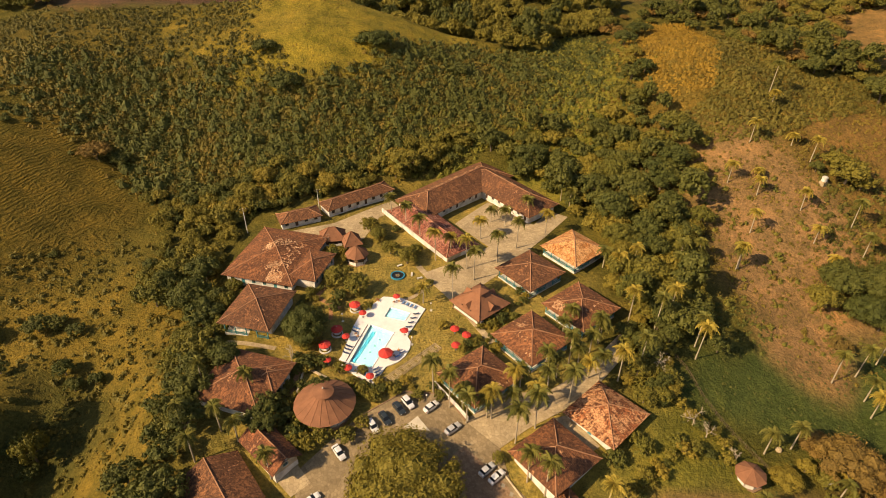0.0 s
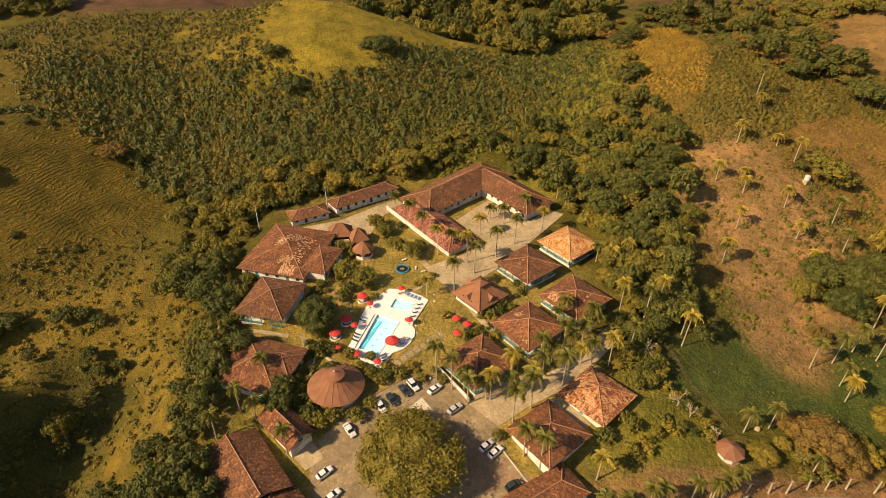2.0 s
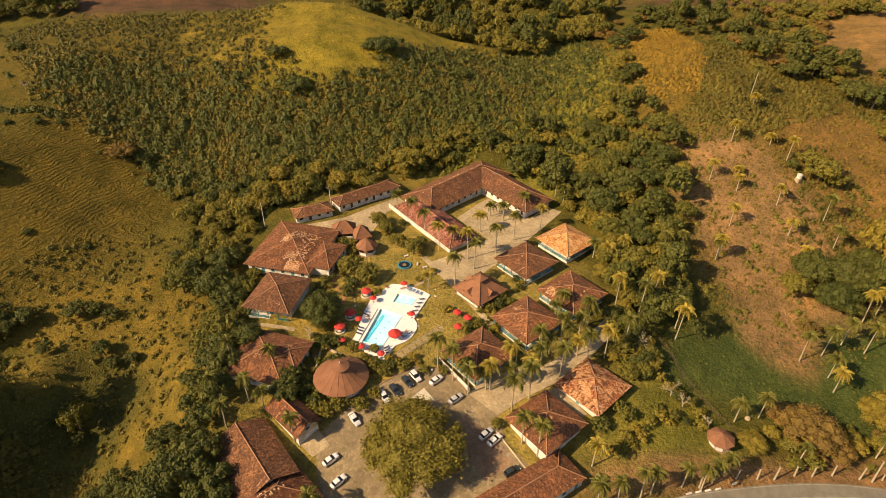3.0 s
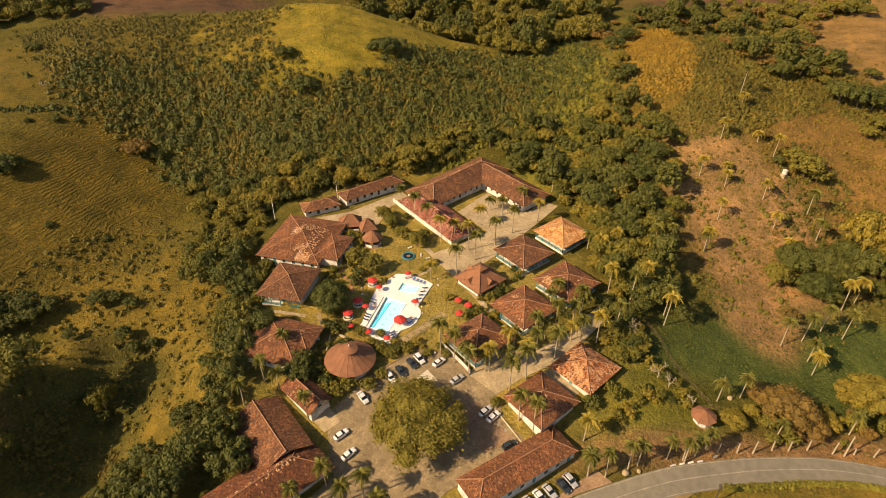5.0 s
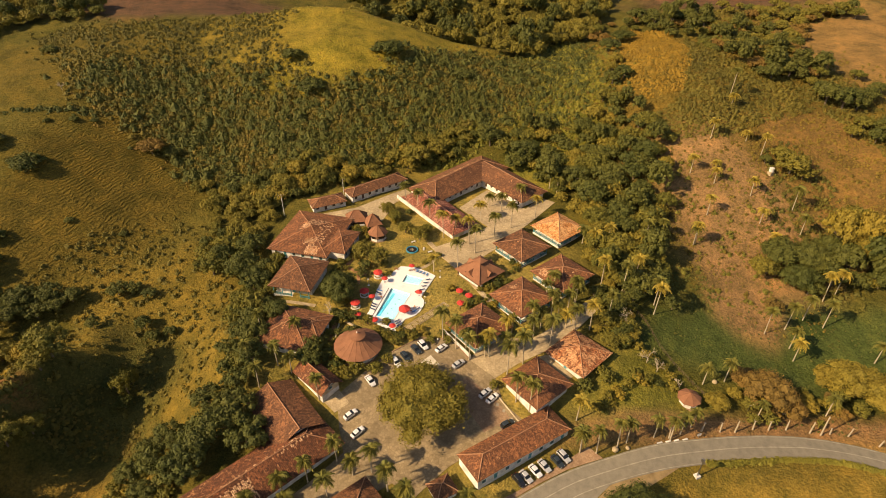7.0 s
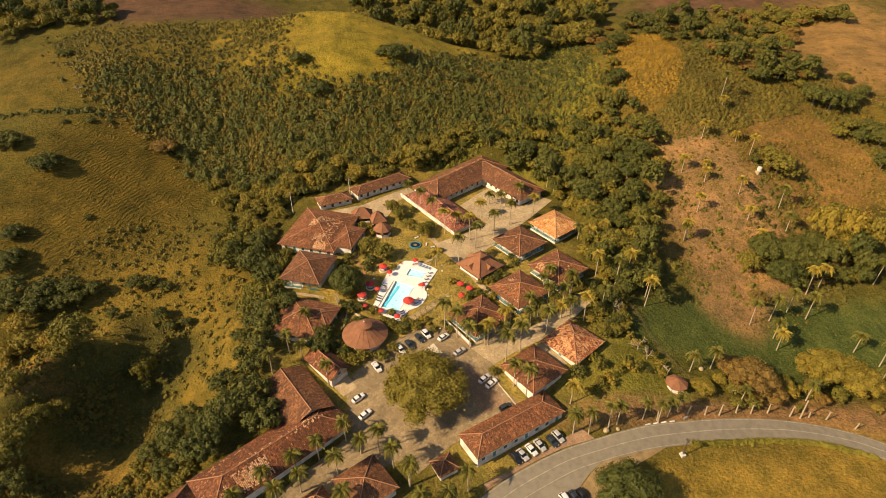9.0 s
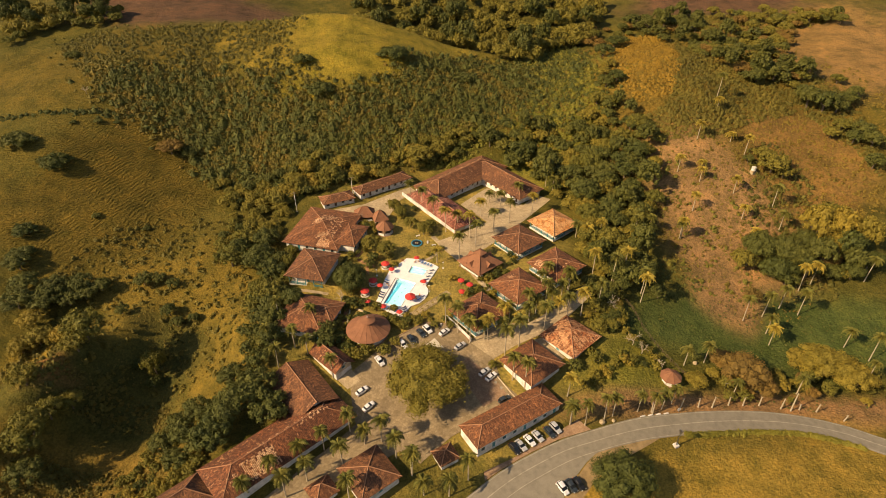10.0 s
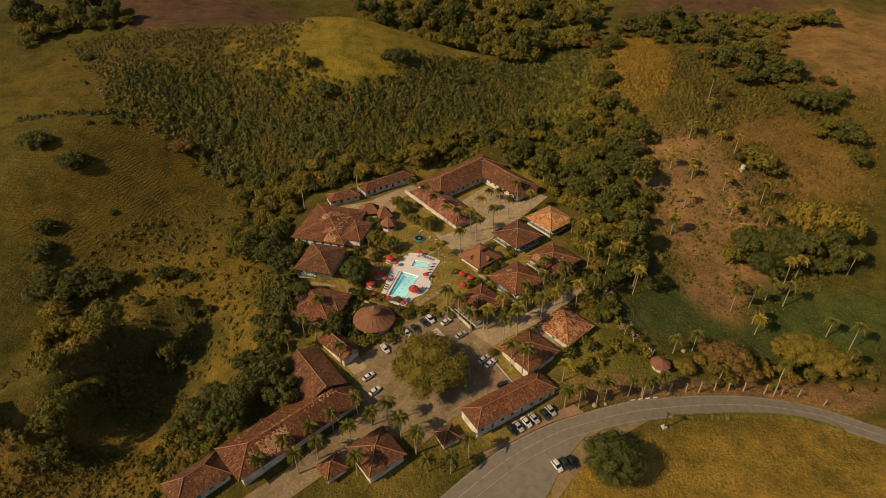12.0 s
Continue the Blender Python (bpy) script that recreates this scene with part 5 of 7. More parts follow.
def thicket(kinds, seed, count, pick, lo, hi, name, label, apart=4.0):
    """Far woods past counting: all crowns of one leaf colour joined, the trunks hidden below them."""
    r = rng(seed)
    done, tries, bags = [], 0, {}
    while len(done) < count and tries < 9000:
        tries += 1
        x, y = pick(r)
        if x is None or any((x - a) ** 2 + (y - b) ** 2 < apart ** 2 for a, b in done):
            continue
        done.append((x, y))
        kind = kinds[r.randint(len(kinds))]
        crown = KINDS[kind][r.randint(len(KINDS[kind]))][1]
        v = np.empty(len(crown.vertices) * 3, np.float32)
        crown.vertices.foreach_get("co", v)
        v = v.reshape(-1, 3, 3)
        area = np.linalg.norm(np.cross(v[:, 1] - v[:, 0], v[:, 2] - v[:, 0]), axis=1)
        solid = area > 3 * np.median(area)
        v = np.concatenate([v[solid], (lambda q: (q - q.mean(1)[:, None]) * 1.3 + q.mean(1)[:, None])(v[~solid & (r.uniform(0, 1, len(v)) < 0.44)])]).reshape(-1, 3)
        s = r.uniform(lo, hi) / (3.6 if kind == "tall" else 5.0)
        a = r.uniform(0, 6.28)
        turn = np.array([[math.cos(a), -math.sin(a), 0], [math.sin(a), math.cos(a), 0], [0, 0, r.uniform(0.85, 1.2)]])
        bags.setdefault(crown.materials[0], []).append(v @ turn.T * s + np.array([x, y, ground_z(x, y) - 0.5]))
    for mat, vs in bags.items():
        tagged(new(name, quad_mesh(name, np.concatenate(vs), mat, 3)), label, "woods", kind="stuff")


NE_WOOD = [(52, 95), (46, 112), (19, 142), (33, 152), (59, 142), (76, 149), (89, 152), (96, 135), (104, 119), (104, 108), (94, 98), (88, 71), (81, 45), (67, 31), (61, 45), (61, 65), (60, 78)]
wood(["broad", "broad", "olive", "gold"], 7, 45, inside([(62, 80), (88, 75), (81, 45), (67, 31), (61, 45), (61, 65)]), 2.8, 5.0, "trees beside the guest houses", 3.6)
thicket(["broad", "broad", "olive", "broad", "tall", "olive", "gold"], 13, 105, inside(NE_WOOD), 3.4, 6.0, "valley_wood", "dense dark green and olive trees filling the valley", 4.2)
thicket(["olive", "gold", "olive", "broad"], 9, 75, inside([(-88, 112), (-66, 125), (-47, 122), (-29, 126), (-7, 142), (17, 146), (15, 138), (-11, 124), (-18, 124), (-45, 110), (-70, 95), (-79, 91)]), 2.5, 4.6, "back_wood", "golden and olive trees behind the outbuildings", 3.6)
thicket(["bamboo", "bamboo", "bamboo", "bamboo", "tall"], 10, 230, inside([(-75, 270), (-48, 247), (-15, 245), (16, 232), (38, 217), (56, 218), (72, 240), (95, 260), (113, 296), (112, 330), (-70, 340)]), 4.0, 6.5, "bamboo_wood", "feathery yellow-green bamboo woods in the valley", 4.6)
thicket(["olive", "gold", "olive", "gold", "bamboo", "broad"], 15, 56, inside([(-112, 112), (-89, 106), (-70, 109), (-62, 104), (-71, 90), (-70, 64), (-71, 49), (-79, 50), (-91, 58), (-96, 67), (-94, 82)]), 2.4, 4.6, "hedge_wood", "bright green and olive trees beside the main house", 3.7)
thicket(["bamboo", "olive", "tall"], 12, 45, inside([(-255, 211), (-246, 230), (-200, 237), (-205, 260), (-279, 256)]), 4.0, 6.0, "far_wood", "dark and golden woods beyond the pasture", 5.0)
thicket(["broad", "broad", "olive"], 14, 30, inside([(-62, 60), (-72, 40), (-70, 15), (-64, -6), (-60, -14), (-56, 4), (-58, 30), (-60, 50)]), 2.6, 4.4, "bank_wood", "dense dark green trees on the bank below the houses", 3.2)
wood(["shrub", "goldbush", "shrub", "bush"], 16, 60, inside([(-96, -40), (-86, -20), (-70, -28), (-62, -52), (-80, -62)]), 1.4, 2.8, "bank shrubs", 2.4)
wood(["shrub", "bush", "shrub", "goldbush"], 17, 46, inside([(-34, 0), (-30, 24), (-34, 52), (-27, 62), (-30, 74), (-37, 74), (-34, 56), (-41, 46), (-36, 24), (-40, 4)]), 1.3, 2.6, "garden shrubs", 2.6)
wood(["bush", "shrub", "goldbush"], 18, 40, inside([(-30, -2), (-16, 12), (-4, 13), (-5, 15.5), (-18, 14), (-33, 3)]), 1.0, 2.2, "garden shrubs", 2.0)
wood(["olive", "broad", "gold", "shrub"], 19, 34, inside([(52, 33), (58, 26), (50, 14), (54, 8), (64, 12), (66, 28), (60, 40)]), 1.8, 3.8, "trees beside the lane", 2.8)
wood(["shrub", "bush", "goldbush"], 20, 40, inside([(3, 12), (24, 33), (22, 40), (40, 62), (37, 64), (18, 42), (0, 14)]), 0.9, 1.9, "garden shrubs", 2.0)
wood(["shrub", "goldbush", "bush"], 21, 14, inside([(44, -14), (60, -2), (72, -4), (72, -6), (60, -5), (46, -17)]), 1.2, 2.4, "garden shrubs", 2.0)
wood(["gold", "olive", "shrub", "rust"], 22, 30, inside([(84, -14), (150, -12), (160, 2), (120, 2), (88, -4)]), 1.6, 3.6, "roadside trees", 3.4)
thicket(["broad", "broad", "olive", "tall", "rust"], 23, 85, inside([(98, 281), (121, 285), (172, 288), (174, 242), (186, 175), (203, 191), (195, 169), (167, 157), (153, 164), (140, 185), (151, 234), (123, 261), (100, 215), (90, 238)]), 3.0, 5.4, "slope_wood", "dark and olive trees above the valley", 4.4)
thicket(["olive", "rust", "broad", "olive"], 24, 75, inside([(172, 283), (234, 283), (268, 271), (224, 251), (190, 188), (164, 176), (159, 228)]), 3.0, 5.5, "slope_wood", "mixed dry and olive woods on the far slope", 4.6)



def scrub(seed, count, inside, lo, hi, mat, name, label, leaves_n=34, leaf=0.3, upright=1.0):
    """Low bushes past counting, as one mesh of leaf clumps, each filled with an added cone that blocks light."""
    r = rng(seed)
    leaves_n, leaf = int(leaves_n * 1.5), leaf * 0.7
    ring = np.array([(math.cos(k * math.pi / 3), math.sin(k * math.pi / 3), 0.0) for k in range(6)])
    cone = np.array([q for k in range(6) for q in (ring[k], ring[(k + 1) % 6], np.array([0, 0, 1.0]))])
    all_v = []
    made = 0
    while made < count:
        x, y = inside(r)
        if x is None:
            continue
        made += 1
        rad = lo + (hi - lo) * r.uniform(0, 1) ** 1.5
        root = np.array([x, y, ground_z(x, y) - 0.1])
        shape = np.array([r.uniform(0.8, 1.15), r.uniform(0.8, 1.15), r.uniform(0.8, 1.25) * upright]) * rad
        d = r.normal(0, 1, (leaves_n, 3))
        d /= np.linalg.norm(d, axis=1)[:, None]
        d[:, 2] = np.abs(d[:, 2])
        lump = 1 + 0.22 * np.sin(d[:, :1] * 5 + x) * np.sin(d[:, 1:2] * 5 + y)
        c = root + d * shape * lump * (1 - 0.3 * r.uniform(0, 1, (leaves_n, 1)) ** 2)
        all_v.append(leaf_points(r, c, d, leaf * rad))
        all_v.append(root + cone * shape * 0.82)
    return tagged(new(name, quad_mesh(name, np.concatenate(all_v), mat, 3)), label, "scrub", kind="stuff")


BALD = [(-92, 199), (-84, 222), (-72, 240), (-48, 240), (-20, 240), (5, 236), (19, 213), (3, 201), (-12, 196), (-23, 183), (-26, 172), (-42, 164), (-55, 162), (-59, 172), (-80, 180)]
SEMI_OPEN = [(-231, 226), (-152, 228), (-84, 232), (-92, 199), (-80, 180), (-62, 171), (-58, 162), (-83, 160), (-107, 170), (-135, 172), (-163, 174), (-181, 164), (-214, 194)]
DENSE = [(-187, 165), (-163, 174), (-135, 172), (-107, 170), (-83, 160), (-58, 162), (-42, 164), (-26, 172), (-23, 183), (-12, 196), (19, 213), (38, 213), (50, 209), (45, 160), (34, 158), (20, 152), (-5, 140), (-24, 135), (-36, 122), (-66, 116), (-90, 107), (-112, 116), (-124, 123), (-124, 133), (-143, 133), (-151, 136), (-166, 146)]
LUSH = [(50, 209), (76, 248), (87, 222), (79, 168), (68, 149), (49, 140), (27, 142), (34, 158), (45, 160)]


def clumped(poly, spread=5.0, thin=-0.45):
    """Picks places within an outline whose rim is ragged, in drifts with gaps between."""
    pick = inside(poly)

    def place(r):
        x, y = pick(r)
        if x is None or noise.noise((x * 0.06, y * 0.06, 2.0)) < thin + r.uniform(-0.2, 0.1):
            return None, None
        return x + r.normal(0, spread), y + r.normal(0, spread)
    return place


def around_estate(x, y):
    """How far a place lies outside the built terrace."""
    return math.hypot(max(abs(x + 2) - 58, 0), max(abs(y - 40) - 80, 0)) if y > -20 else max(abs(x + 5) - 64, 0)


def right_slope(x, y, r):
    bare = zone(x, y, 120, 78, 27, 48, 8)
    bare2 = max(zone(x, y, 255, 215, 70, 70), 0.7 * zone(x, y, 172, 106, 24, 34, 20))
    return r.uniform(0, 1) > max(bare * 0.96, bare2 * 0.92) and around_estate(x, y) > 12 and noise.noise((x * 0.05, y * 0.05, 9.0)) > -0.35


def open_field(x, y, r):
    return around_estate(x, y) > 6 and abs(y + 27) > 8


scrub(101, 5600, clumped(DENSE, 5.0, -0.4), 0.5, 2.0, M_SCRUB, "scrub", "dense olive-green scrub covering the hillside", 15, 0.44, 1.1)
scrub(126, 2400, clumped(DENSE, 5.0, -0.2), 0.9, 2.9, M_LEAF, "scrub", "darker green bushes crowding the hillside", 20, 0.36, 1.0)
scrub(127, 1500, clumped(DENSE, 6.0, -0.6), 0.5, 1.6, M_SCRUB_GOLD, "scrub", "dry golden brush among the hillside scrub", 13, 0.44, 1.1)
scrub(102, 2600, clumped(SEMI_OPEN, 4.0, -0.15), 0.4, 1.7, M_SCRUB, "scrub", "scattered olive bushes on the open hilltop", 13, 0.46)
scrub(124, 700, clumped(BALD, 3.0), 0.2, 0.6, M_SCRUB_GOLD, "scrub", "low golden tufts on the bald hilltop", 10, 0.5)
scrub(125, 1300, clumped(LUSH, 9.0), 0.5, 1.7, M_SCRUB_LIME, "scrub", "lush yellow-green brush on the valley side", 14, 0.44, 1.1)
scrub(128, 800, clumped(LUSH, 9.0), 0.8, 2.4, M_LEAF, "scrub", "dark bushes on the valley side", 18, 0.38)
scrub(103, 5500, in_ellipse(135, 150, 105, 95, 20, right_slope), 0.4, 1.15, M_SCRUB_GOLD, "scrub", "golden and rusty scrub on the right-hand slopes", 12, 0.5)
scrub(104, 1100, in_ellipse(118, 10, 62, 26, 3, open_field), 0.2, 0.6, M_LEAF, "scrub", "green weeds in the damp meadow", 12, 0.5)
scrub(105, 1300, in_ellipse(-92, 25, 40, 70, 10, open_field), 0.2, 0.5, M_SCRUB_GOLD, "scrub", "golden tussocks on the steep left bank", 12, 0.5)
scrub(106, 850, in_ellipse(-112, 30, 45, 60, 0, open_field), 0.4, 1.6, M_SCRUB, "scrub", "dark bushes in the gully", 15, 0.5)
scrub(107, 1500, in_ellipse(120, 75, 34, 52, 8, open_field), 0.25, 0.8, M_SCRUB_GOLD, "scrub", "dry tufts on the bare reddish slope", 10, 0.5)
scrub(129, 110, in_ellipse(112, 72, 26, 40, 8, open_field), 0.6, 1.7, M_LEAF_OLIVE, "scrub", "olive bushes at the edge of the bare slope", 22, 0.36)
scrub(108, 1500, in_ellipse(-30, 128, 62, 20, 25, open_field), 0.6, 1.6, M_SCRUB_LIME, "scrub", "lush yellow-green undergrowth behind the estate", 16, 0.5)
HEDGE = [(74.2, -28.4), (80.4, -27.9), (87.8, -26.8), (97.0, -25.7), (106.1, -25.2), (115.0, -25.6), (122.6, -27.6), (129.0, -30.2)]


def on_line(line, wide):
    """Picks places along a polyline."""
    pts = smooth(line)

    def pick(r):
        k = r.randint(len(pts) - 1)
        f = r.uniform(0, 1)
        (x0, y0), (x1, y1) = pts[k], pts[k + 1]
        return x0 + (x1 - x0) * f + r.normal(0, wide), y0 + (y1 - y0) * f + r.normal(0, wide)
    return pick


scrub(109, 700, on_line(HEDGE, 0.3), 0.5, 0.95, M_SCRUB_LIME, "hedge", "low golden hedge along the road", 14, 0.45)
scrub(110, 260, clumped(DENSE, 4.0, 0.05), 2.0, 4.2, M_LEAF, "scrub", "tall dark bushes standing out of the hillside scrub", 60, 0.22, 1.1)


def along(x0, y0, x1, y1, wide):
    def pick(r):
        f = r.uniform(0, 1)
        return x0 + (x1 - x0) * f + r.normal(0, wide), y0 + (y1 - y0) * f + r.normal(0, wide)
    return pick


scrub(111, 1300, in_ellipse(-112, -38, 48, 30, 0, open_field), 0.4, 1.1, M_SCRUB_GOLD, "scrub", "golden tussocks on the lower bank", 12, 0.5)
scrub(112, 150, along(-215, 128, -142, 141, 1.2), 0.5, 1.4, M_LEAF, "hedge", "dark hedgerow between the pastures", 18, 0.42)
scrub(113, 200, along(-205, 180, -120, 120, 1.8), 0.4, 1.0, M_SCRUB, "hedge", "broken hedge along the pasture edge", 16, 0.45)
scrub(115, 500, in_ellipse(150, 75, 18, 40, 0, open_field), 0.6, 1.6, M_SCRUB, "scrub", "dry olive bushes beside the bare slope", 16, 0.42)
scrub(116, 2600, inside([(105, 249), (122, 268), (144, 256), (127, 175), (116, 149), (101, 148), (91, 165), (90, 194)]), 0.5, 1.5, M_SCRUB_RUST, "scrub", "dense orange-gold brush high on the slope", 13, 0.36)
scrub(117, 2200, inside([(150, 250), (147, 188), (160, 163), (177, 140), (147, 127), (125, 117), (106, 119), (102, 138), (116, 149)]), 0.4, 1.8, M_SCRUB, "scrub", "olive scrub on the upper slope", 13, 0.42)
scrub(118, 500, inside([(150, 130), (176, 136), (188, 114), (196, 93), (184, 64), (159, 76), (157, 100), (146, 114)]), 0.3, 0.9, M_SCRUB_GOLD, "scrub", "dry tufts on the brown slope", 12, 0.45)
scrub(119, 260, in_ellipse(-130, -14, 20, 34, 18, open_field), 0.7, 1.9, M_SCRUB, "scrub", "olive bushes over the spur", 16, 0.4)
scrub(120, 260, in_ellipse(88, 42, 14, 12, 0, open_field), 0.4, 1.0, M_LEAF, "scrub", "green bushes at the meadow edge", 14, 0.45)
# bushes added to darken the gully floor where the spur's shadow falls short
scrub(121, 120, in_ellipse(-108, -30, 17, 14, 0, open_field), 0.5, 1.6, M_SCRUB, "scrub", "bushes added to stand in for shadow on the gully floor", 16, 0.4)
scrub(122, 1100, inside([(172, 283), (234, 283), (268, 271), (224, 251), (190, 188), (164, 176), (159, 228)]), 0.6, 1.8, M_SCRUB, "scrub", "olive undergrowth of the far woods", 14, 0.4)
scrub(123, 1000, inside([(173, 196), (197, 193), (207, 155), (208, 120), (197, 94), (191, 119), (178, 142), (159, 160)]), 0.5, 1.8, M_SCRUB, "scrub", "olive bushes below the dark trees", 14, 0.4)


# ---- pool garden ----
POOL_Z = ground_z(-12, 35) + 0.3
DECK = [(-14.6, 49.9), (-9.3, 49.4), (-4.1, 46.3), (-1.6, 44.2), (-4.0, 38.4), (-6.4, 32.4), (-5.4, 30.4), (-5.4, 27.8), (-6.6, 24.6), (-8.6, 22.2), (-11.5, 20.6), (-14.5, 14.8), (-19.6, 17.6), (-24.5, 23.1), (-23.9, 24.5), (-22.2, 36.3), (-20.6, 42.6)]
BASIN_MAIN = [(-17.3, 37.2), (-10.2, 33.9), (-15.2, 20.0), (-21.5, 22.2)]
BASIN_SMALL = [(-12.2, 44.9), (-5.9, 42.4), (-7.4, 38.7), (-13.6, 40.4)]


def slab_with_holes(outer, holes, z, thick):
    bm = bmesh.new()
    edges = []
    for loop in (outer, *holes):
        vs = [bm.verts.new((x, y, z)) for x, y in loop]
        edges += [bm.edges.new((a, b)) for a, b in zip(vs, vs[1:] + vs[:1])]
    bmesh.ops.triangle_fill(bm, use_beauty=True, edges=edges)
    for f in bm.faces:
        if f.normal.z < 0:
            f.normal_flip()
    made = bmesh.ops.extrude_edge_only(bm, edges=[e for e in bm.edges if e.is_boundary])["geom"]
    for v in made:
        if isinstance(v, bmesh.types.BMVert):
            v.co.z -= thick
    bmesh.ops.recalc_face_normals(bm, faces=bm.faces[:])
    return bm


def sheet(poly, z, thick=0.05):
    bm = bmesh.new()
    f = bm.faces.new([bm.verts.new((x, y, z)) for x, y in poly])
    if f.normal.z < 0:
        f.normal_flip()
    r = bmesh.ops.extrude_face_region(bm, geom=[f])["geom"]
    for v in r:
        if isinstance(v, bmesh.types.BMVert):
            v.co.z -= thick
    bmesh.ops.recalc_face_normals(bm, faces=bm.faces[:])
    return bm


def water_mat():
    n = Nodes("pool_water", 0.04, 0, 0.5)
    n.color((0.85, 0.97, 1.0))
    n.bsdf.inputs["Transmission Weight"].default_value = 1.0
    n.bsdf.inputs["IOR"].default_value = 1.33
    return n.bump(n.noise(n.world(), 1.6, 3), 0.08, 0.05)


M_WATER = water_mat()
pool = thing("swimming_pool", pose(0, 0, 0), "white pool terrace with a blue main pool and a shallow pool", "swimming pool")
part("deck", slab_with_holes(DECK, [BASIN_MAIN, BASIN_SMALL], POOL_Z, 1.3), M_DECK, pool)
for loop, deep, nm in ((BASIN_MAIN, 0.5, "main_basin"), (BASIN_SMALL, 0.3, "small_basin")):
    part(nm, sheet(loop, POOL_Z - deep), M_BASIN, pool, "pale blue tiled pool floor")
    w = part("water", sheet(loop, POOL_Z - 0.1, 0.02), M_WATER, pool, "clear still pool water")
    w.visible_shadow = False
    cx, cy = sum(p[0] for p in loop) / 4, sum(p[1] for p in loop) / 4
    for a, b in zip(loop, loop[1:] + loop[:1]):
        bm = bmesh.new()
        rod(bm, (*a, POOL_Z + 0.02), (*b, POOL_Z + 0.02), 0.14, 6)
        part("coping", bm, M_DECK, pool)
lane = part("deep_step", sheet([(-16.5, 34.6), (-15.6, 34.2), (-20.4, 21.9), (-21.2, 22.2)], POOL_Z - 0.36, 0.2), M_BASIN_DEEP, pool, "bright blue tiled bench along the pool edge")
for x, y in ((-14.1, 31.3), (-15.3, 28.8), (-16.4, 26.4), (-17.5, 24.0)):
    part("floor_drain", turned([(0.28, 0), (0.28, 0.08)], 10), M_TEAL, pool, at=pose(x, y, POOL_Z - 0.5))
bm = bmesh.new()
rod(bm, (-18.1, 37.0, POOL_Z + 0.06), (-22.4, 22.6, POOL_Z + 0.06), 0.1, 6)
part("drain_grate", bm, M_WOOD, pool)


def umbrella(x, y, r, h, label, z=None):
    t = thing("parasol", pose(x, y, (ground_z(x, y) if z is None else z), 0, 0, picker.uniform(0, 45)), label, "parasol", "red parasols")
    part("pole", turned([(0.04, 0), (0.035, h + 0.15)], 8), M_METAL, t)
    part("base", turned([(0.32, 0), (0.3, 0.08), (0.08, 0.14), (0.06, 0.4)], 12), M_METAL, t)
    bm = bmesh.new()
    n, rings = 8, []
    for f, dz in ((0.05, 0.0), (0.5, -0.28), (1.0, -0.62), (1.0, -0.80)):
        rings.append([bm.verts.new((r * f * math.cos(k * math.pi / n) * (1 if k % 2 == 0 else 0.95), r * f * math.sin(k * math.pi / n) * (1 if k % 2 == 0 else 0.95), h + dz * r / 1.5 - (0.05 if k % 2 else 0))) for k in range(2 * n)])
    for a, b in zip(rings, rings[1:]):
        for k in range(2 * n):
            bm.faces.new((a[k], b[k], b[(k + 1) % (2 * n)], a[(k + 1) % (2 * n)]))
    bm.faces.new(rings[0])
    part("canopy", bm, M_RED, t)
    for k in range(n):
        bm = bmesh.new()
        rod(bm, (0, 0, h - 0.02), (r * 0.97 * math.cos(2 * k * math.pi / n), r * 0.97 * math.sin(2 * k * math.pi / n), h - 0.64 * r / 1.5), 0.015, 4)
        part("rib", bm, M_METAL, t)
    return t


for x, y, r in ((-22.5, 43.9, 1.7), (-26.3, 33.3, 1.7), (-28.7, 27.0, 1.7)):
    umbrella(x, y, r, 2.9, "big red parasol over a round white table")
    t = thing("round_table", pose(x, y, ground_z(x, y)), "round white garden table under a parasol", "table", "parasol tables")
    part("tabletop", turned([(1.05, 0.68), (1.08, 0.72), (1.05, 0.75)], 20), M_WHITE, t)
    part("pedestal", turned([(0.4, 0), (0.15, 0.1), (0.15, 0.68)], 10), M_WHITE, t)
    bm = bmesh.new()
    lathe(bm, [(1.35, 0), (1.35, 0.42), (1.65, 0.42), (1.65, 0)], 20, cap=False)
    part("bench_ring", bm, M_WHITE, t)
umbrella(-11.8, 23.6, 2.0, 3.0, "large red parasol on the pool terrace", POOL_Z)
for x, y, z in ((-19.8, 40.4, POOL_Z), (-23.4, 30.4, POOL_Z), (-27.2, 21.5, None), (-21.3, 18.8, None), (-15.2, 15.6, POOL_Z), (-7.2, 32.9, POOL_Z), (-10.4, 48.0, POOL_Z)):
    umbrella(x, y, 1.15, 2.3, "small red parasol beside the pool", z)
for x, y in ((10.2, 31.5), (7.2, 27.4), (7.0, 34.0)):
    umbrella(x, y, 1.35, 2.4, "red parasol on the lawn")

M_BLUE = plain("blue_canvas", (0.10, 0.22, 0.42), 0.8)
M_NAVY = plain("dark_blue_canvas", (0.03, 0.05, 0.11), 0.8)


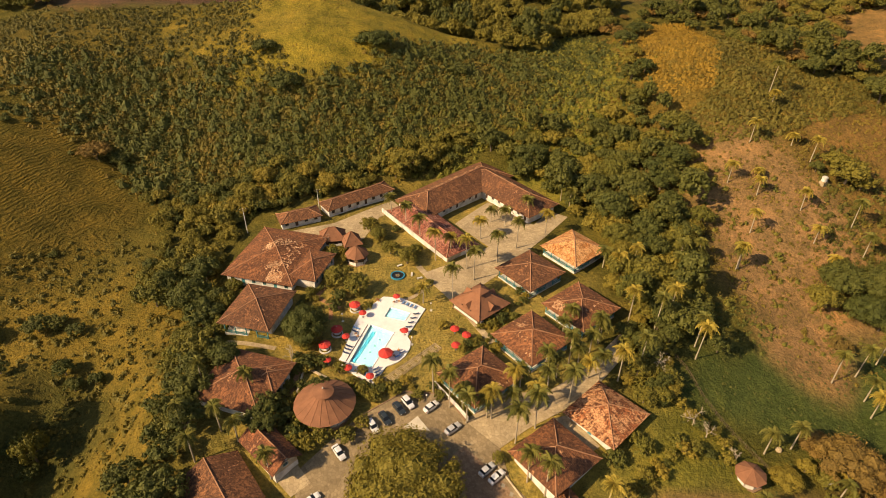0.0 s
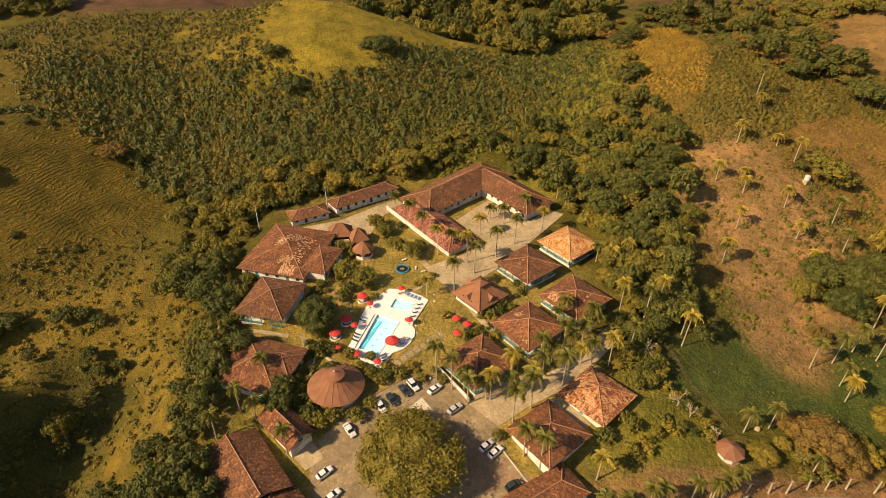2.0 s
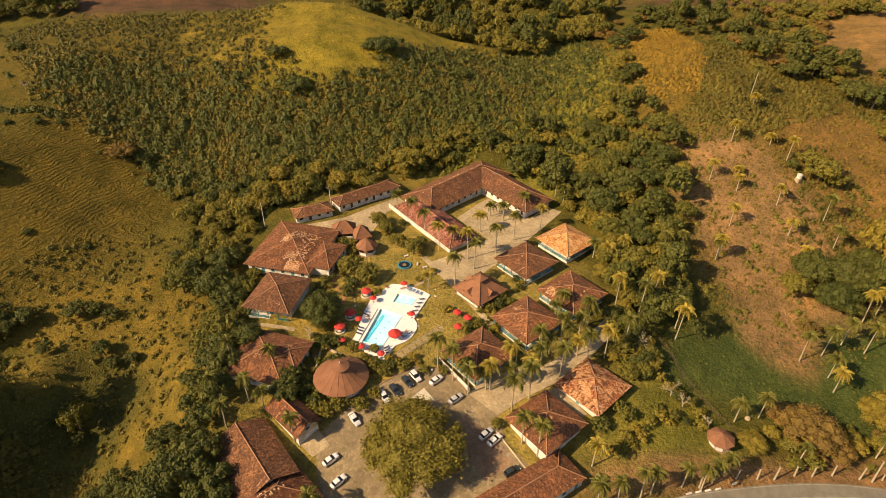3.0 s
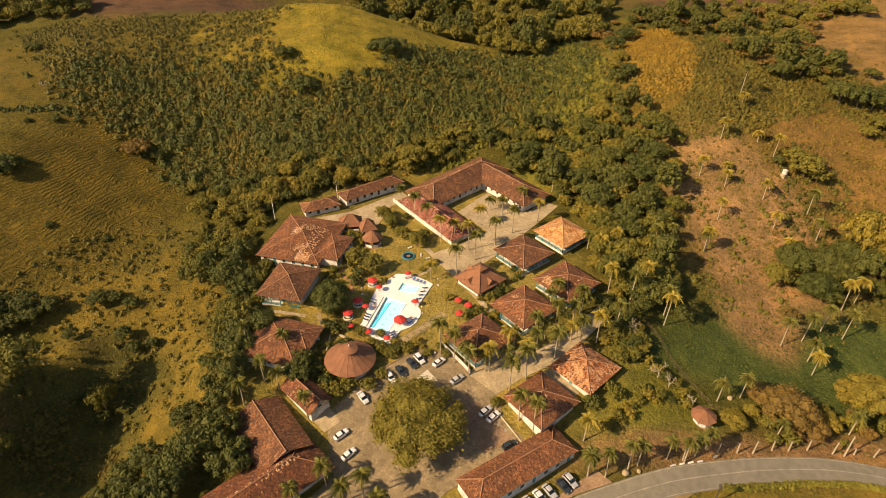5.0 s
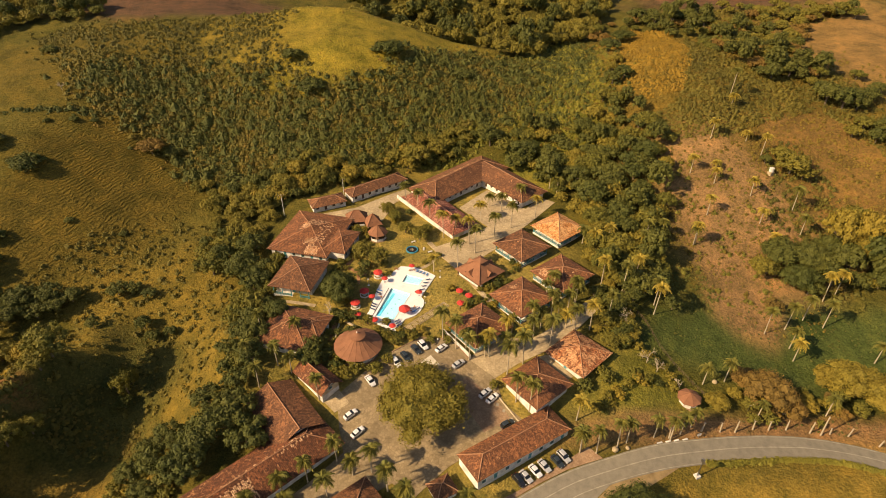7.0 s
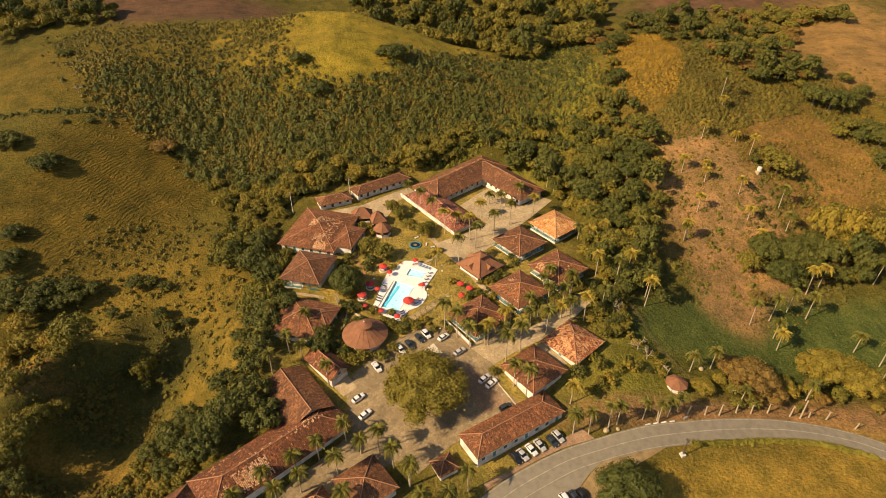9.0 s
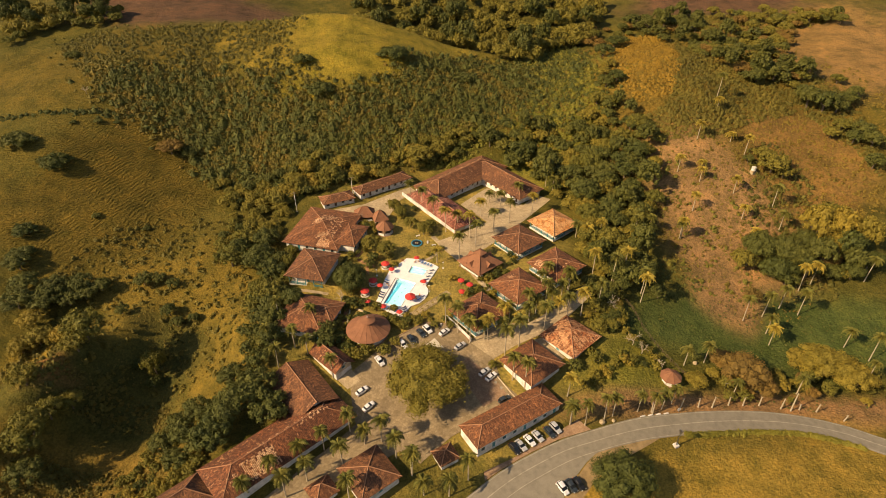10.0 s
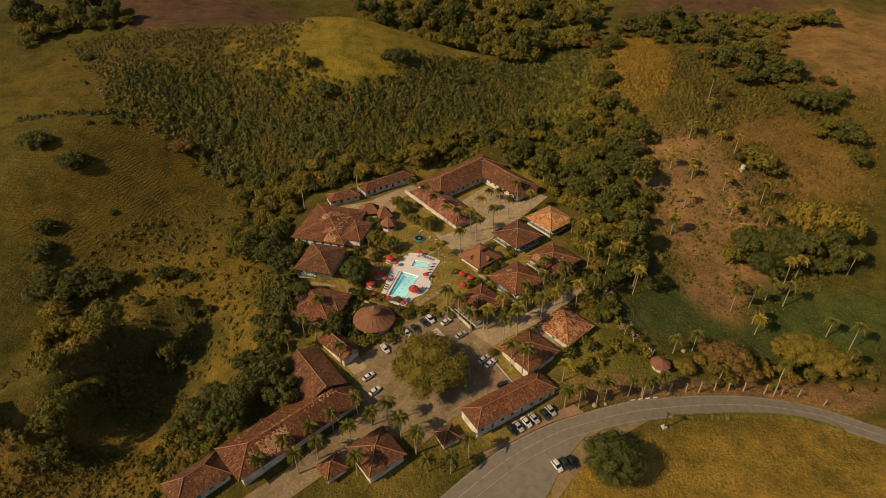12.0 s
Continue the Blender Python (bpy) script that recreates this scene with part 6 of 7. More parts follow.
def lounger_kind(mat):
    base = thing("sun_lounger", pose(0, 0, 0), "sun lounger with a blue mattress on the white terrace", "sun lounger", "pool loungers")
    bm = boxed(-0.95, -0.32, 0.26, 0.95, -0.27, 0.32)
    box(bm, -0.95, 0.27, 0.26, 0.95, 0.32, 0.32)
    part("frame", bm, M_WHITE, base)
    part("mattress", boxed(-0.93, -0.27, 0.3, 0.35, 0.27, 0.38), mat, base)
    part("backrest", boxed(0, -0.27, 0, 0.68, 0.27, 0.08), mat, base, at=pose(0.33, 0, 0.31, 0, -32, 0))
    for x in (-0.8, 0.8):
        for y in (-0.29, 0.29):
            part("leg", shared(("lounger_leg",), lambda: mesh_of("leg", boxed(-0.03, -0.03, 0, 0.03, 0.03, 0.28), M_WHITE)), None, base, at=pose(x, y, 0))
    return base


first = {}
for x, y, a, k in ((-8.4, 46.6, -115, 0), (-7.2, 45.9, -115, 0), (-6.0, 45.2, -115, 0), (-4.8, 44.5, -115, 0), (-4.3, 41.6, 200, 1), (-5.0, 39.7, 200, 1), (-5.6, 37.8, 200, 1), (-6.2, 35.9, 200, 1), (-21.2, 35.3, 160, 0), (-21.4, 34.0, 160, 1), (-22.4, 28.0, 160, 1), (-22.6, 26.8, 160, 1), (-22.8, 25.4, 160, 1), (-18.3, 18.6, 120, 1), (-17.3, 17.9, 120, 1), (-16.5, 17.3, 120, 0), (-14.0, 19.5, 30, 1), (-13.6, 18.5, 30, 1), (-13.2, 17.5, 30, 1), (-7.4, 25.6, 30, 1), (-8.6, 24.2, 30, 0)):
    m = pose(x, y, POOL_Z, 0, 0, a)
    if k not in first:
        first[k] = lounger_kind((M_BLUE, M_NAVY)[k])
        first[k].matrix_basis = m
    else:
        copy_thing(first[k], m)

CHAIR = None
for x, y in ((-10.0, 25.6), (-9.6, 24.4), (-8.6, 26.4), (-21.0, 33.0), (-20.4, 31.9), (-8.3, 34.2), (-6.6, 34.0), (-11.2, 47.0), (-9.6, 47.4), (-16.6, 48.2), (-15.8, 47.6)):
    m = pose(x, y, POOL_Z, 0, 0, picker.uniform(0, 360))
    if CHAIR is None:
        CHAIR = thing("garden_chair", m, "low reddish garden chair on the pool terrace", "chair", "terrace chairs")
        part("seat", boxed(-0.28, -0.28, 0.38, 0.28, 0.28, 0.44), M_TERRA, CHAIR)
        part("backrest", boxed(-0.28, 0.24, 0.44, 0.28, 0.3, 0.9), M_TERRA, CHAIR)
        for a in (-0.24, 0.24):
            for b in (-0.24, 0.24):
                part("leg", boxed(a - 0.03, b - 0.03, 0, a + 0.03, b + 0.03, 0.38), M_TERRA, CHAIR)
    else:
        copy_thing(CHAIR, m)

# ---- round and pointed roofs ----


def faceted_roof(n, tiers, turn=0.0):
    """A pointed roof of n flat sides through (radius, height) tiers."""
    bm = bmesh.new()
    rings = [[bm.verts.new((r * math.cos(2 * math.pi * k / n + radians(turn)), r * math.sin(2 * math.pi * k / n + radians(turn)), h)) for k in range(n)] for r, h in tiers]
    for a, b in zip(rings, rings[1:]):
        for k in range(n):
            bm.faces.new((a[k], a[(k + 1) % n], b[(k + 1) % n], b[k]))
    bm.faces.new(rings[-1])
    bm.faces.new(rings[0][::-1])
    return bm


def round_hut(x, y, r, eave, peak, n, label, lantern=True, wall_r=0.8, mat=None, posts=True):
    h = thing("round_hut", pose(x, y, ground_z(x, y) - 0.1), label, "round hut")
    k = lantern and 0.26 or 0.03
    part("roof", faceted_roof(n, [(r * 0.97, eave - 0.18), (r, eave), (r * 0.62, eave + (peak - eave) * 0.45), (r * k, peak)]), mat or M_THATCH, h)
    for i in range(n):
        a = 2 * math.pi * i / n
        bm = bmesh.new()
        rod(bm, (r * math.cos(a), r * math.sin(a), eave + 0.02), (r * 0.62 * math.cos(a), r * 0.62 * math.sin(a), eave + (peak - eave) * 0.45 + 0.03), 0.05, 4)
        rod(bm, (r * 0.62 * math.cos(a), r * 0.62 * math.sin(a), eave + (peak - eave) * 0.45 + 0.03), (r * k * math.cos(a), r * k * math.sin(a), peak + 0.02), 0.05, 4)
        part("roof_seam", bm, mat or M_THATCH, h)
    if lantern:
        part("lantern_wall", turned([(r * 0.2, peak - 0.2), (r * 0.2, peak + 0.55)], n), M_WOOD, h)
        part("lantern_roof", faceted_roof(n, [(r * 0.34, peak + 0.4), (r * 0.2, peak + 0.85), (0.05, peak + 1.5)]), mat or M_THATCH, h)
        part("finial", turned([(0.12, peak + 1.4), (0.2, peak + 1.6), (0.03, peak + 2.1)], 8), M_WHITE, h)
    bm = bmesh.new()
    lathe(bm, [(r * wall_r, -0.4), (r * wall_r, 1.25), (r * wall_r - 0.22, 1.25), (r * wall_r - 0.22, -0.4)], n, cap=False)
    part("low_wall", bm, M_WHITE, h)
    part("floor", turned([(r * wall_r + 0.5, -0.4), (r * wall_r + 0.5, 0.16)], n), M_BRICKPAVE, h)
    if posts:
        for i in range(n):
            a = 2 * math.pi * i / n
            part("post", shared(("hut_post", eave), lambda: mesh_of("post", turned([(0.11, 0), (0.11, eave + 0.2)], 8), M_WOOD)), None, h, at=pose((r * wall_r - 0.1) * math.cos(a), (r * wall_r - 0.1) * math.sin(a), 0))
    return h


round_hut(-25.2, 6.2, 7.6, 2.9, 6.4, 20, "round open hut with a conical brown roof and low white wall")
round_hut(-24.8, 69.0, 4.0, 3.0, 6.0, 8, "small white round gazebo with a pointed brown roof", False, 0.82)
round_hut(74.6, -8.8, 3.6, 2.4, 4.2, 8, "small round hut with a faded reddish roof on the lawn", False, 0.75)


def pavilion(x, y, w, d, turn, eave, rise, label, cap_tier=True):
    p = thing("pavilion", pose(x, y, ground_z(x, y), 0, 0, turn), label, "pavilion")
    part("floor", boxed(-w / 2 + 0.6, -d / 2 + 0.6, -0.3, w / 2 - 0.6, d / 2 - 0.6, 0.25), M_BRICKPAVE, p)
    add_roof(p, w - 1.6, d - 1.6, rise, 0.8, eave, M_THATCH, cap_mat=M_THATCH)
    if cap_tier:
        faces, lines, _ = roof_faces(w * 0.22, d * 0.22, 1.1, 0.5, eave + rise - 0.35)
        for f in faces:
            part("cap_slope", slope(f, 0.1, 3.0), M_THATCH, p)
        for s in (0, 90, 180, 270):
            bm = bmesh.new()
            v = [bm.verts.new(q) for q in ((-1.5, -w * 0.44, eave - 0.05), (1.5, -w * 0.44, eave - 0.05), (0, -w * 0.44, eave + 1.75), (0, -w * 0.20, eave + 1.85))]
            for f in ((0, 1, 2), (1, 3, 2), (0, 2, 3)):
                bm.faces.new([v[i] for i in f])
            part("dormer", bm, M_THATCH, p, at=pose(0, 0, 0, 0, 0, s))
    for i in range(4):
        for j in range(4):
            if i in (0, 3) or j in (0, 3):
                part("post", shared(("pav_post", eave), lambda: mesh_of("post", boxed(-0.12, -0.12, 0, 0.12, 0.12, eave + 0.3), M_WOOD)), None, p, at=pose(-w / 2 + 1 + (w - 2) * i / 3, -d / 2 + 1 + (d - 2) * j / 3, 0.2))
    for s in (0, 90, 180, 270):
        part("low_wall", boxed(-w / 2 + 1.6, -w / 2 + 0.8, 0.2, w / 2 - 1.6, -w / 2 + 1.02, 1.0), M_WHITE, p, at=pose(0, 0, 0, 0, 0, s))
    return p


pavilion(14.6, 45.0, 13.0, 13.0, 41, 3.0, 4.2, "square open pavilion with a two-tier smooth brown roof")
pavilion(-34.6, 80.5, 9.0, 7.0, 10, 2.8, 3.0, "open shelter with a brown shingle roof beside the yard", False)
pavilion(-27.6, 77.6, 6.5, 6.5, 20, 2.8, 3.2, "small open shelter with a dark brown shingle roof", False)

# ---- walls, fences, poles ----


def wall_line(name, line, h, t, mat, label, category):
    bm = bmesh.new()
    for (x0, y0), (x1, y1) in zip(line, line[1:]):
        d = math.hypot(x1 - x0, y1 - y0)
        n = max(int(d / 4), 1)
        for i in range(n):
            ax, ay, bx, by = x0 + (x1 - x0) * i / n, y0 + (y1 - y0) * i / n, x0 + (x1 - x0) * (i + 1) / n, y0 + (y1 - y0) * (i + 1) / n
            nx, ny = -(y1 - y0) / d * t / 2, (x1 - x0) / d * t / 2
            za, zb = ground_z(ax, ay), ground_z(bx, by)
            lo = [bm.verts.new(q) for q in ((ax + nx, ay + ny, za - 0.5), (ax - nx, ay - ny, za - 0.5), (bx - nx, by - ny, zb - 0.5), (bx + nx, by + ny, zb - 0.5))]
            hi = [bm.verts.new((v.co.x, v.co.y, v.co.z + h + 0.5)) for v in lo]
            bm.faces.new(hi)
            for k in range(4):
                bm.faces.new((lo[k], lo[(k + 1) % 4], hi[(k + 1) % 4], hi[k]))
    bmesh.ops.recalc_face_normals(bm, faces=bm.faces[:])
    return tagged(new(name, mesh_of(name, bm, mat)), label, category, kind="structure")


wall_line("garden_wall", [(-19.1, 100.0), (-6, 82.5), (5.0, 68.4)], 1.8, 0.35, M_WHITE, "tall white garden wall along the courtyard wing", "wall")
wall_line("garden_wall.001", [(5.0, 68.4), (10.0, 72.5)], 1.6, 0.3, M_CREAM, "cream garden wall at the lane", "wall")
wall_line("terrace_wall", [(-33.4, 11.0), (-33.0, 20.3), (-26.5, 16.4)], 0.6, 0.45, M_CREAM, "low cream garden wall", "wall")
wall_line("terrace_wall.001", [(-21.5, 12.2), (-19.0, 15.4)], 0.5, 0.6, M_CREAM, "low cream garden wall", "wall")
wall_line("kerb", [(-18, 3.2), (-6, 12.2), (4, 11.2), (9, 3.4)], 0.3, 0.3, M_BRICKPAVE, "reddish kerb at the edge of the car park", "kerb")
wall_line("house_wall", [(9.8, 3.2), (1.5, 14.5)], 1.5, 0.3, M_WHITE, "white garden wall beside the guest house", "wall")
wall_line("house_wall.001", [(15.5, -7.2), (23.5, -18.5)], 0.4, 0.3, M_CREAM, "cream garden wall beside the guest house", "wall")

structure("brick_path", strip([(-32.5, 57.5), (-34.1, 52.5), (-34.8, 49.6), (-32.2, 47.7), (-29.7, 45.9), (-27.2, 44.4)], 1.3, 0.13), M_TERRA, "terracotta brick garden path", "path")
structure("brick_path.001", strip([(-30.0, 46.2), (-29.6, 42.5), (-29.2, 39.5)], 1.2, 0.15), M_TERRA, "terracotta brick garden path", "path")
structure("brick_path.002", strip([(-33.9, 22.0), (-34.6, 17.0), (-35.2, 10.5)], 1.3, 0.13), M_TERRA, "terracotta brick garden path", "path")
structure("house_walk", strip([(-57.0, 30.5), (-50.0, 29.2), (-42.5, 27.5)], 1.4, 0.13), M_STONE, "pale paved walk below the house gallery", "path")
planter = thing("planter", pose(-28.4, 47.0, ground_z(-28.4, 47.0)), "round terracotta planter with a dark green bush", "planter")
part("bowl", lathe(bmesh.new(), [(0.9, -0.1), (1.25, 0.5), (1.1, 0.55), (0.8, 0.2)], 18, cap=False), M_TERRA, planter)
bush = part("bush", KINDS["bush"][0][1], None, planter, at=pose(0, 0, 0.3))
bush.scale = (0.5, 0.5, 0.5)

fence = thing("fence", pose(0, 0, 0), "dark wire fence along the meadow edge", "fence")
FENCE = [(66.0, 30.0), (69.4, 22.0), (71.5, 12.0), (74.5, 5.0), (78.5, -2.0), (82.0, -8.0)]
for (x0, y0), (x1, y1) in zip(FENCE, FENCE[1:]):
    for i in range(4):
        ax, ay, bx, by = x0 + (x1 - x0) * i / 4, y0 + (y1 - y0) * i / 4, x0 + (x1 - x0) * (i + 1) / 4, y0 + (y1 - y0) * (i + 1) / 4
        part("post", shared(("fence_post",), lambda: mesh_of("post", turned([(0.07, -0.3), (0.06, 1.5)], 6), M_WOOD)), None, fence, at=pose(ax, ay, ground_z(ax, ay)))
        for z in (0.4, 0.8, 1.2, 1.4):
            part("wire", rod(bmesh.new(), (ax, ay, ground_z(ax, ay) + z), (bx, by, ground_z(bx, by) + z), 0.03, 4), M_WOOD, fence)


def power_pole(x, y, h, turn):
    p = thing("power_pole", pose(x, y, ground_z(x, y), 0, 0, turn), "grey concrete power pole with a cross-arm", "power pole", "power poles")
    part("shaft", turned([(0.17, -0.3), (0.10, h)], 8), M_WHITE, p)
    part("cross_arm", boxed(-1.1, -0.06, h - 0.7, 1.1, 0.06, h - 0.55), M_WOOD, p)
    for dx in (-1.0, 0, 1.0):
        part("insulator", shared(("insulator",), lambda: mesh_of("insulator", turned([(0.05, 0), (0.09, 0.1), (0.04, 0.25)], 8), M_WHITE)), None, p, at=pose(dx, 0, h - 0.55))
    return p


power_pole(-66.5, 87.5, 10.5, 30)
power_pole(-42.5, 99.5, 10.0, 30)


def garden_lamp(x, y):
    t = thing("garden_lamp", pose(x, y, ground_z(x, y)), "white garden lamp post beside the lawn", "lamp post", "garden lamps")
    part("post", turned([(0.16, 0), (0.06, 0.3), (0.05, 2.6)], 8), M_METAL, t)
    part("globe", turned([(0.05, 2.55), (0.22, 2.7), (0.26, 2.85), (0.2, 3.02), (0.03, 3.12)], 10), M_WHITE, t)
    part("foot", boxed(-0.35, -0.35, -0.1, 0.35, 0.35, 0.12), M_WHITE, t)


for x, y in ((0.1, 43.8), (-5.0, 29.3), (-14.0, 12.6), (-25.5, 38.8), (-0.4, 8.6)):
    garden_lamp(x, y)

sign = thing("road_sign", pose(69.8, -32.4, ground_z(69.8, -32.4), 0, 0, 20), "tall roadside lamp mast with a pale panel", "road sign")
part("mast", turned([(0.2, -0.3), (0.12, 7.5)], 8), M_METAL, sign)
part("panel", boxed(-0.08, -0.6, 6.2, 0.08, 0.6, 7.4), M_METAL, sign)
part("footing", boxed(-0.7, -0.7, -0.3, 0.7, 0.7, 0.7), M_WHITE, sign)
for x, y, s in ((48.8, -26.0, 0.9), (86.2, 0.2, 0.8), (52.4, -25.4, 0.6)):
    b = bmesh.new()
    bmesh.ops.create_icosphere(b, subdivisions=2, radius=s)
    for v in b.verts:
        v.co *= 1 + 0.25 * noise.noise(v.co * 1.5 + Vector((x, y, 0)))
        v.co.z = max(v.co.z, -0.35 * s)
    tagged(part("boulder", b, M_STONE, at=pose(x, y, ground_z(x, y) + 0.3 * s)), "pale painted boulder on the dry verge", "boulder", "verge boulders")
shed = thing("water_tank", pose(140.0, 97.5, ground_z(140, 97.5), 0, 0, 25), "white water tank on a frame on the slope", "water tank")
part("tank", turned([(0.9, 1.3), (1.0, 1.4), (1.0, 2.9), (0.85, 3.1), (0.2, 3.3)], 14), M_WHITE, shed)
part("stand", boxed(-1.0, -1.0, -0.4, 1.0, 1.0, 1.3), M_STONE, shed)

fountain = thing("fountain", pose(-10.9, 60.6, ground_z(-10.9, 60.6)), "round blue-rimmed garden fountain with rocks", "fountain")
M_POOLRIM = plain("blue_tile_rim", (0.02, 0.22, 0.33), 0.4)
part("basin", lathe(bmesh.new(), [(2.3, -0.2), (2.3, 0.5), (1.95, 0.5), (1.95, -0.1)], 28, cap=False), M_POOLRIM, fountain)
part("water", turned([(1.97, 0.26), (1.97, 0.3)], 28), M_DARK, fountain, "dark still water")
for i in range(5):
    b = bmesh.new()
    bmesh.ops.create_icosphere(b, subdivisions=1, radius=0.3)
    part("rock", b, M_STONE, fountain, at=pose(0.5 * math.cos(i * 1.3), 0.45 * math.sin(i * 1.3), 0.35, i * 40, i * 20, 0))
for x, y in ((-10.6, 66.0), (-6.4, 61.2), (-3.8, 59.3)):
    t = thing("garden_bench", pose(x, y, ground_z(x, y), 0, 0, picker.uniform(0, 90)), "pale stone garden bench on the lawn", "bench", "garden benches")
    part("seat", boxed(-0.9, -0.3, 0.38, 0.9, 0.3, 0.48), M_WHITE, t)
    for s in (-1, 1):
        part("support", boxed(s * 0.6 - 0.12, -0.25, -0.05, s * 0.6 + 0.12, 0.25, 0.38), M_WHITE, t)

# low stone borders on the lawn, in plain block figures
border = thing("stone_border", pose(0, 0, 0), "low pale stone border bars laid in blocks on the lawn", "garden border")
A, B = Vector((-13.4, 13.6)), Vector((2.4, 29.0))
along = (B - A).normalized()
across = Vector((-along.y, along.x))
for i in range(9):
    o = A + (B - A) * ((i + 0.1) / 9)
    wd, ht = 2.0, 2.6
    bars = [q for k in (0.0, 0.5) for q in ((k, k, wd - k, k), (k, ht - k, wd - k, ht - k), (k, k, k, ht - k), (wd - k, k, wd - k, ht - k))]
    for x0, y0, x1, y1 in bars:
        p, q = o + along * x0 + across * (y0 - 1.4), o + along * x1 + across * (y1 - 1.4)
        bm = bmesh.new()
        d = (q - p).normalized() * 0.11
        n = Vector((-d.y, d.x))
        zp, zq = ground_z(p.x, p.y), ground_z(q.x, q.y)
        lo = [(p - d + n, zp), (p - d - n, zp), (q + d - n, zq), (q + d + n, zq)]
        v = [bm.verts.new((c.x, c.y, z - 0.1)) for c, z in lo] + [bm.verts.new((c.x, c.y, z + 0.16)) for c, z in lo]
        bm.faces.new(v[4:])
        for k in range(4):
            bm.faces.new((v[k], v[(k + 1) % 4], v[4 + (k + 1) % 4], v[4 + k]))
        bmesh.ops.recalc_face_normals(bm, faces=bm.faces[:])
        part("border_bar", bm, M_STONE, border)

structure("painted_triangle", draped([(-2.6, 4.4), (-5.8, 1.3), (0.5, 0.4)], 0.17, thick=0.03), plaster("pale_concrete", (0.58, 0.52, 0.40), 0.8), "pale concrete triangle in the car park", "pavement")
for x, y in ((17.1, -12.5), (18.8, -14.4)):
    structure("bay_mark", draped([(x - 0.5, y - 0.3), (x + 0.3, y - 0.6), (x + 0.6, y + 0.2), (x - 0.1, y + 0.6)], 0.18, thick=0.03), M_LINE, "white painted parking mark", "marking")
structure("entry_plaza", draped([(-34.6, -10.9), (-30.6, -7.0), (-26.0, -12.1), (-29.9, -15.2)], 0.18), M_STONE, "pale paved entry square with a reddish rim", "pavement")
structure("red_bay", draped([(8.5, -3.5), (17.2, -11.5), (20.5, -16.5), (13, -21), (7, -12), (4.5, -7)], 0.16), M_BRICKPAVE, "reddish brick paved parking bay", "pavement")

# ---- cars ----


def paint(name, c):
    n = Nodes("car_" + name, 0.35, 0.2, 0.5)
    n.color(n.mix(n.noise(n.coords(), 2.0), c, tuple(0.9 * k for k in c)))
    n.bsdf.inputs["Coat Weight"].default_value = 0.6
    return n.mat


PAINT = {"white": paint("white", (0.78, 0.77, 0.74)), "silver": paint("silver", (0.48, 0.48, 0.47)), "dark": paint("dark", (0.03, 0.04, 0.045)), "black": paint("black", (0.015, 0.015, 0.016))}
M_GLASS = plain("dark_car_glass", (0.012, 0.015, 0.018), 0.1)
M_TYRE = plain("tyre_rubber", (0.02, 0.02, 0.02), 0.9)
M_LAMP = plain("lamp_lens", (0.7, 0.7, 0.66), 0.2)
M_TAIL = plain("tail_lens", (0.35, 0.02, 0.015), 0.3)


def loft(sections):
    """A skin through cross-sections across the car: (x, half width, z low, z high)."""
    bm = bmesh.new()
    rings = []
    for x, hw, z0, z1 in sections:
        rings.append([bm.verts.new(q) for q in ((x, -hw, z0), (x, -hw, (z0 + z1) * 0.5), (x, -hw * 0.86, z1), (x, hw * 0.86, z1), (x, hw, (z0 + z1) * 0.5), (x, hw, z0))])
    for a, b in zip(rings, rings[1:]):
        for k in range(6):
            bm.faces.new((a[k], a[(k + 1) % 6], b[(k + 1) % 6], b[k]))
    bm.faces.new(rings[0])
    bm.faces.new(rings[-1][::-1])
    bmesh.ops.recalc_face_normals(bm, faces=bm.faces[:])
    return bm


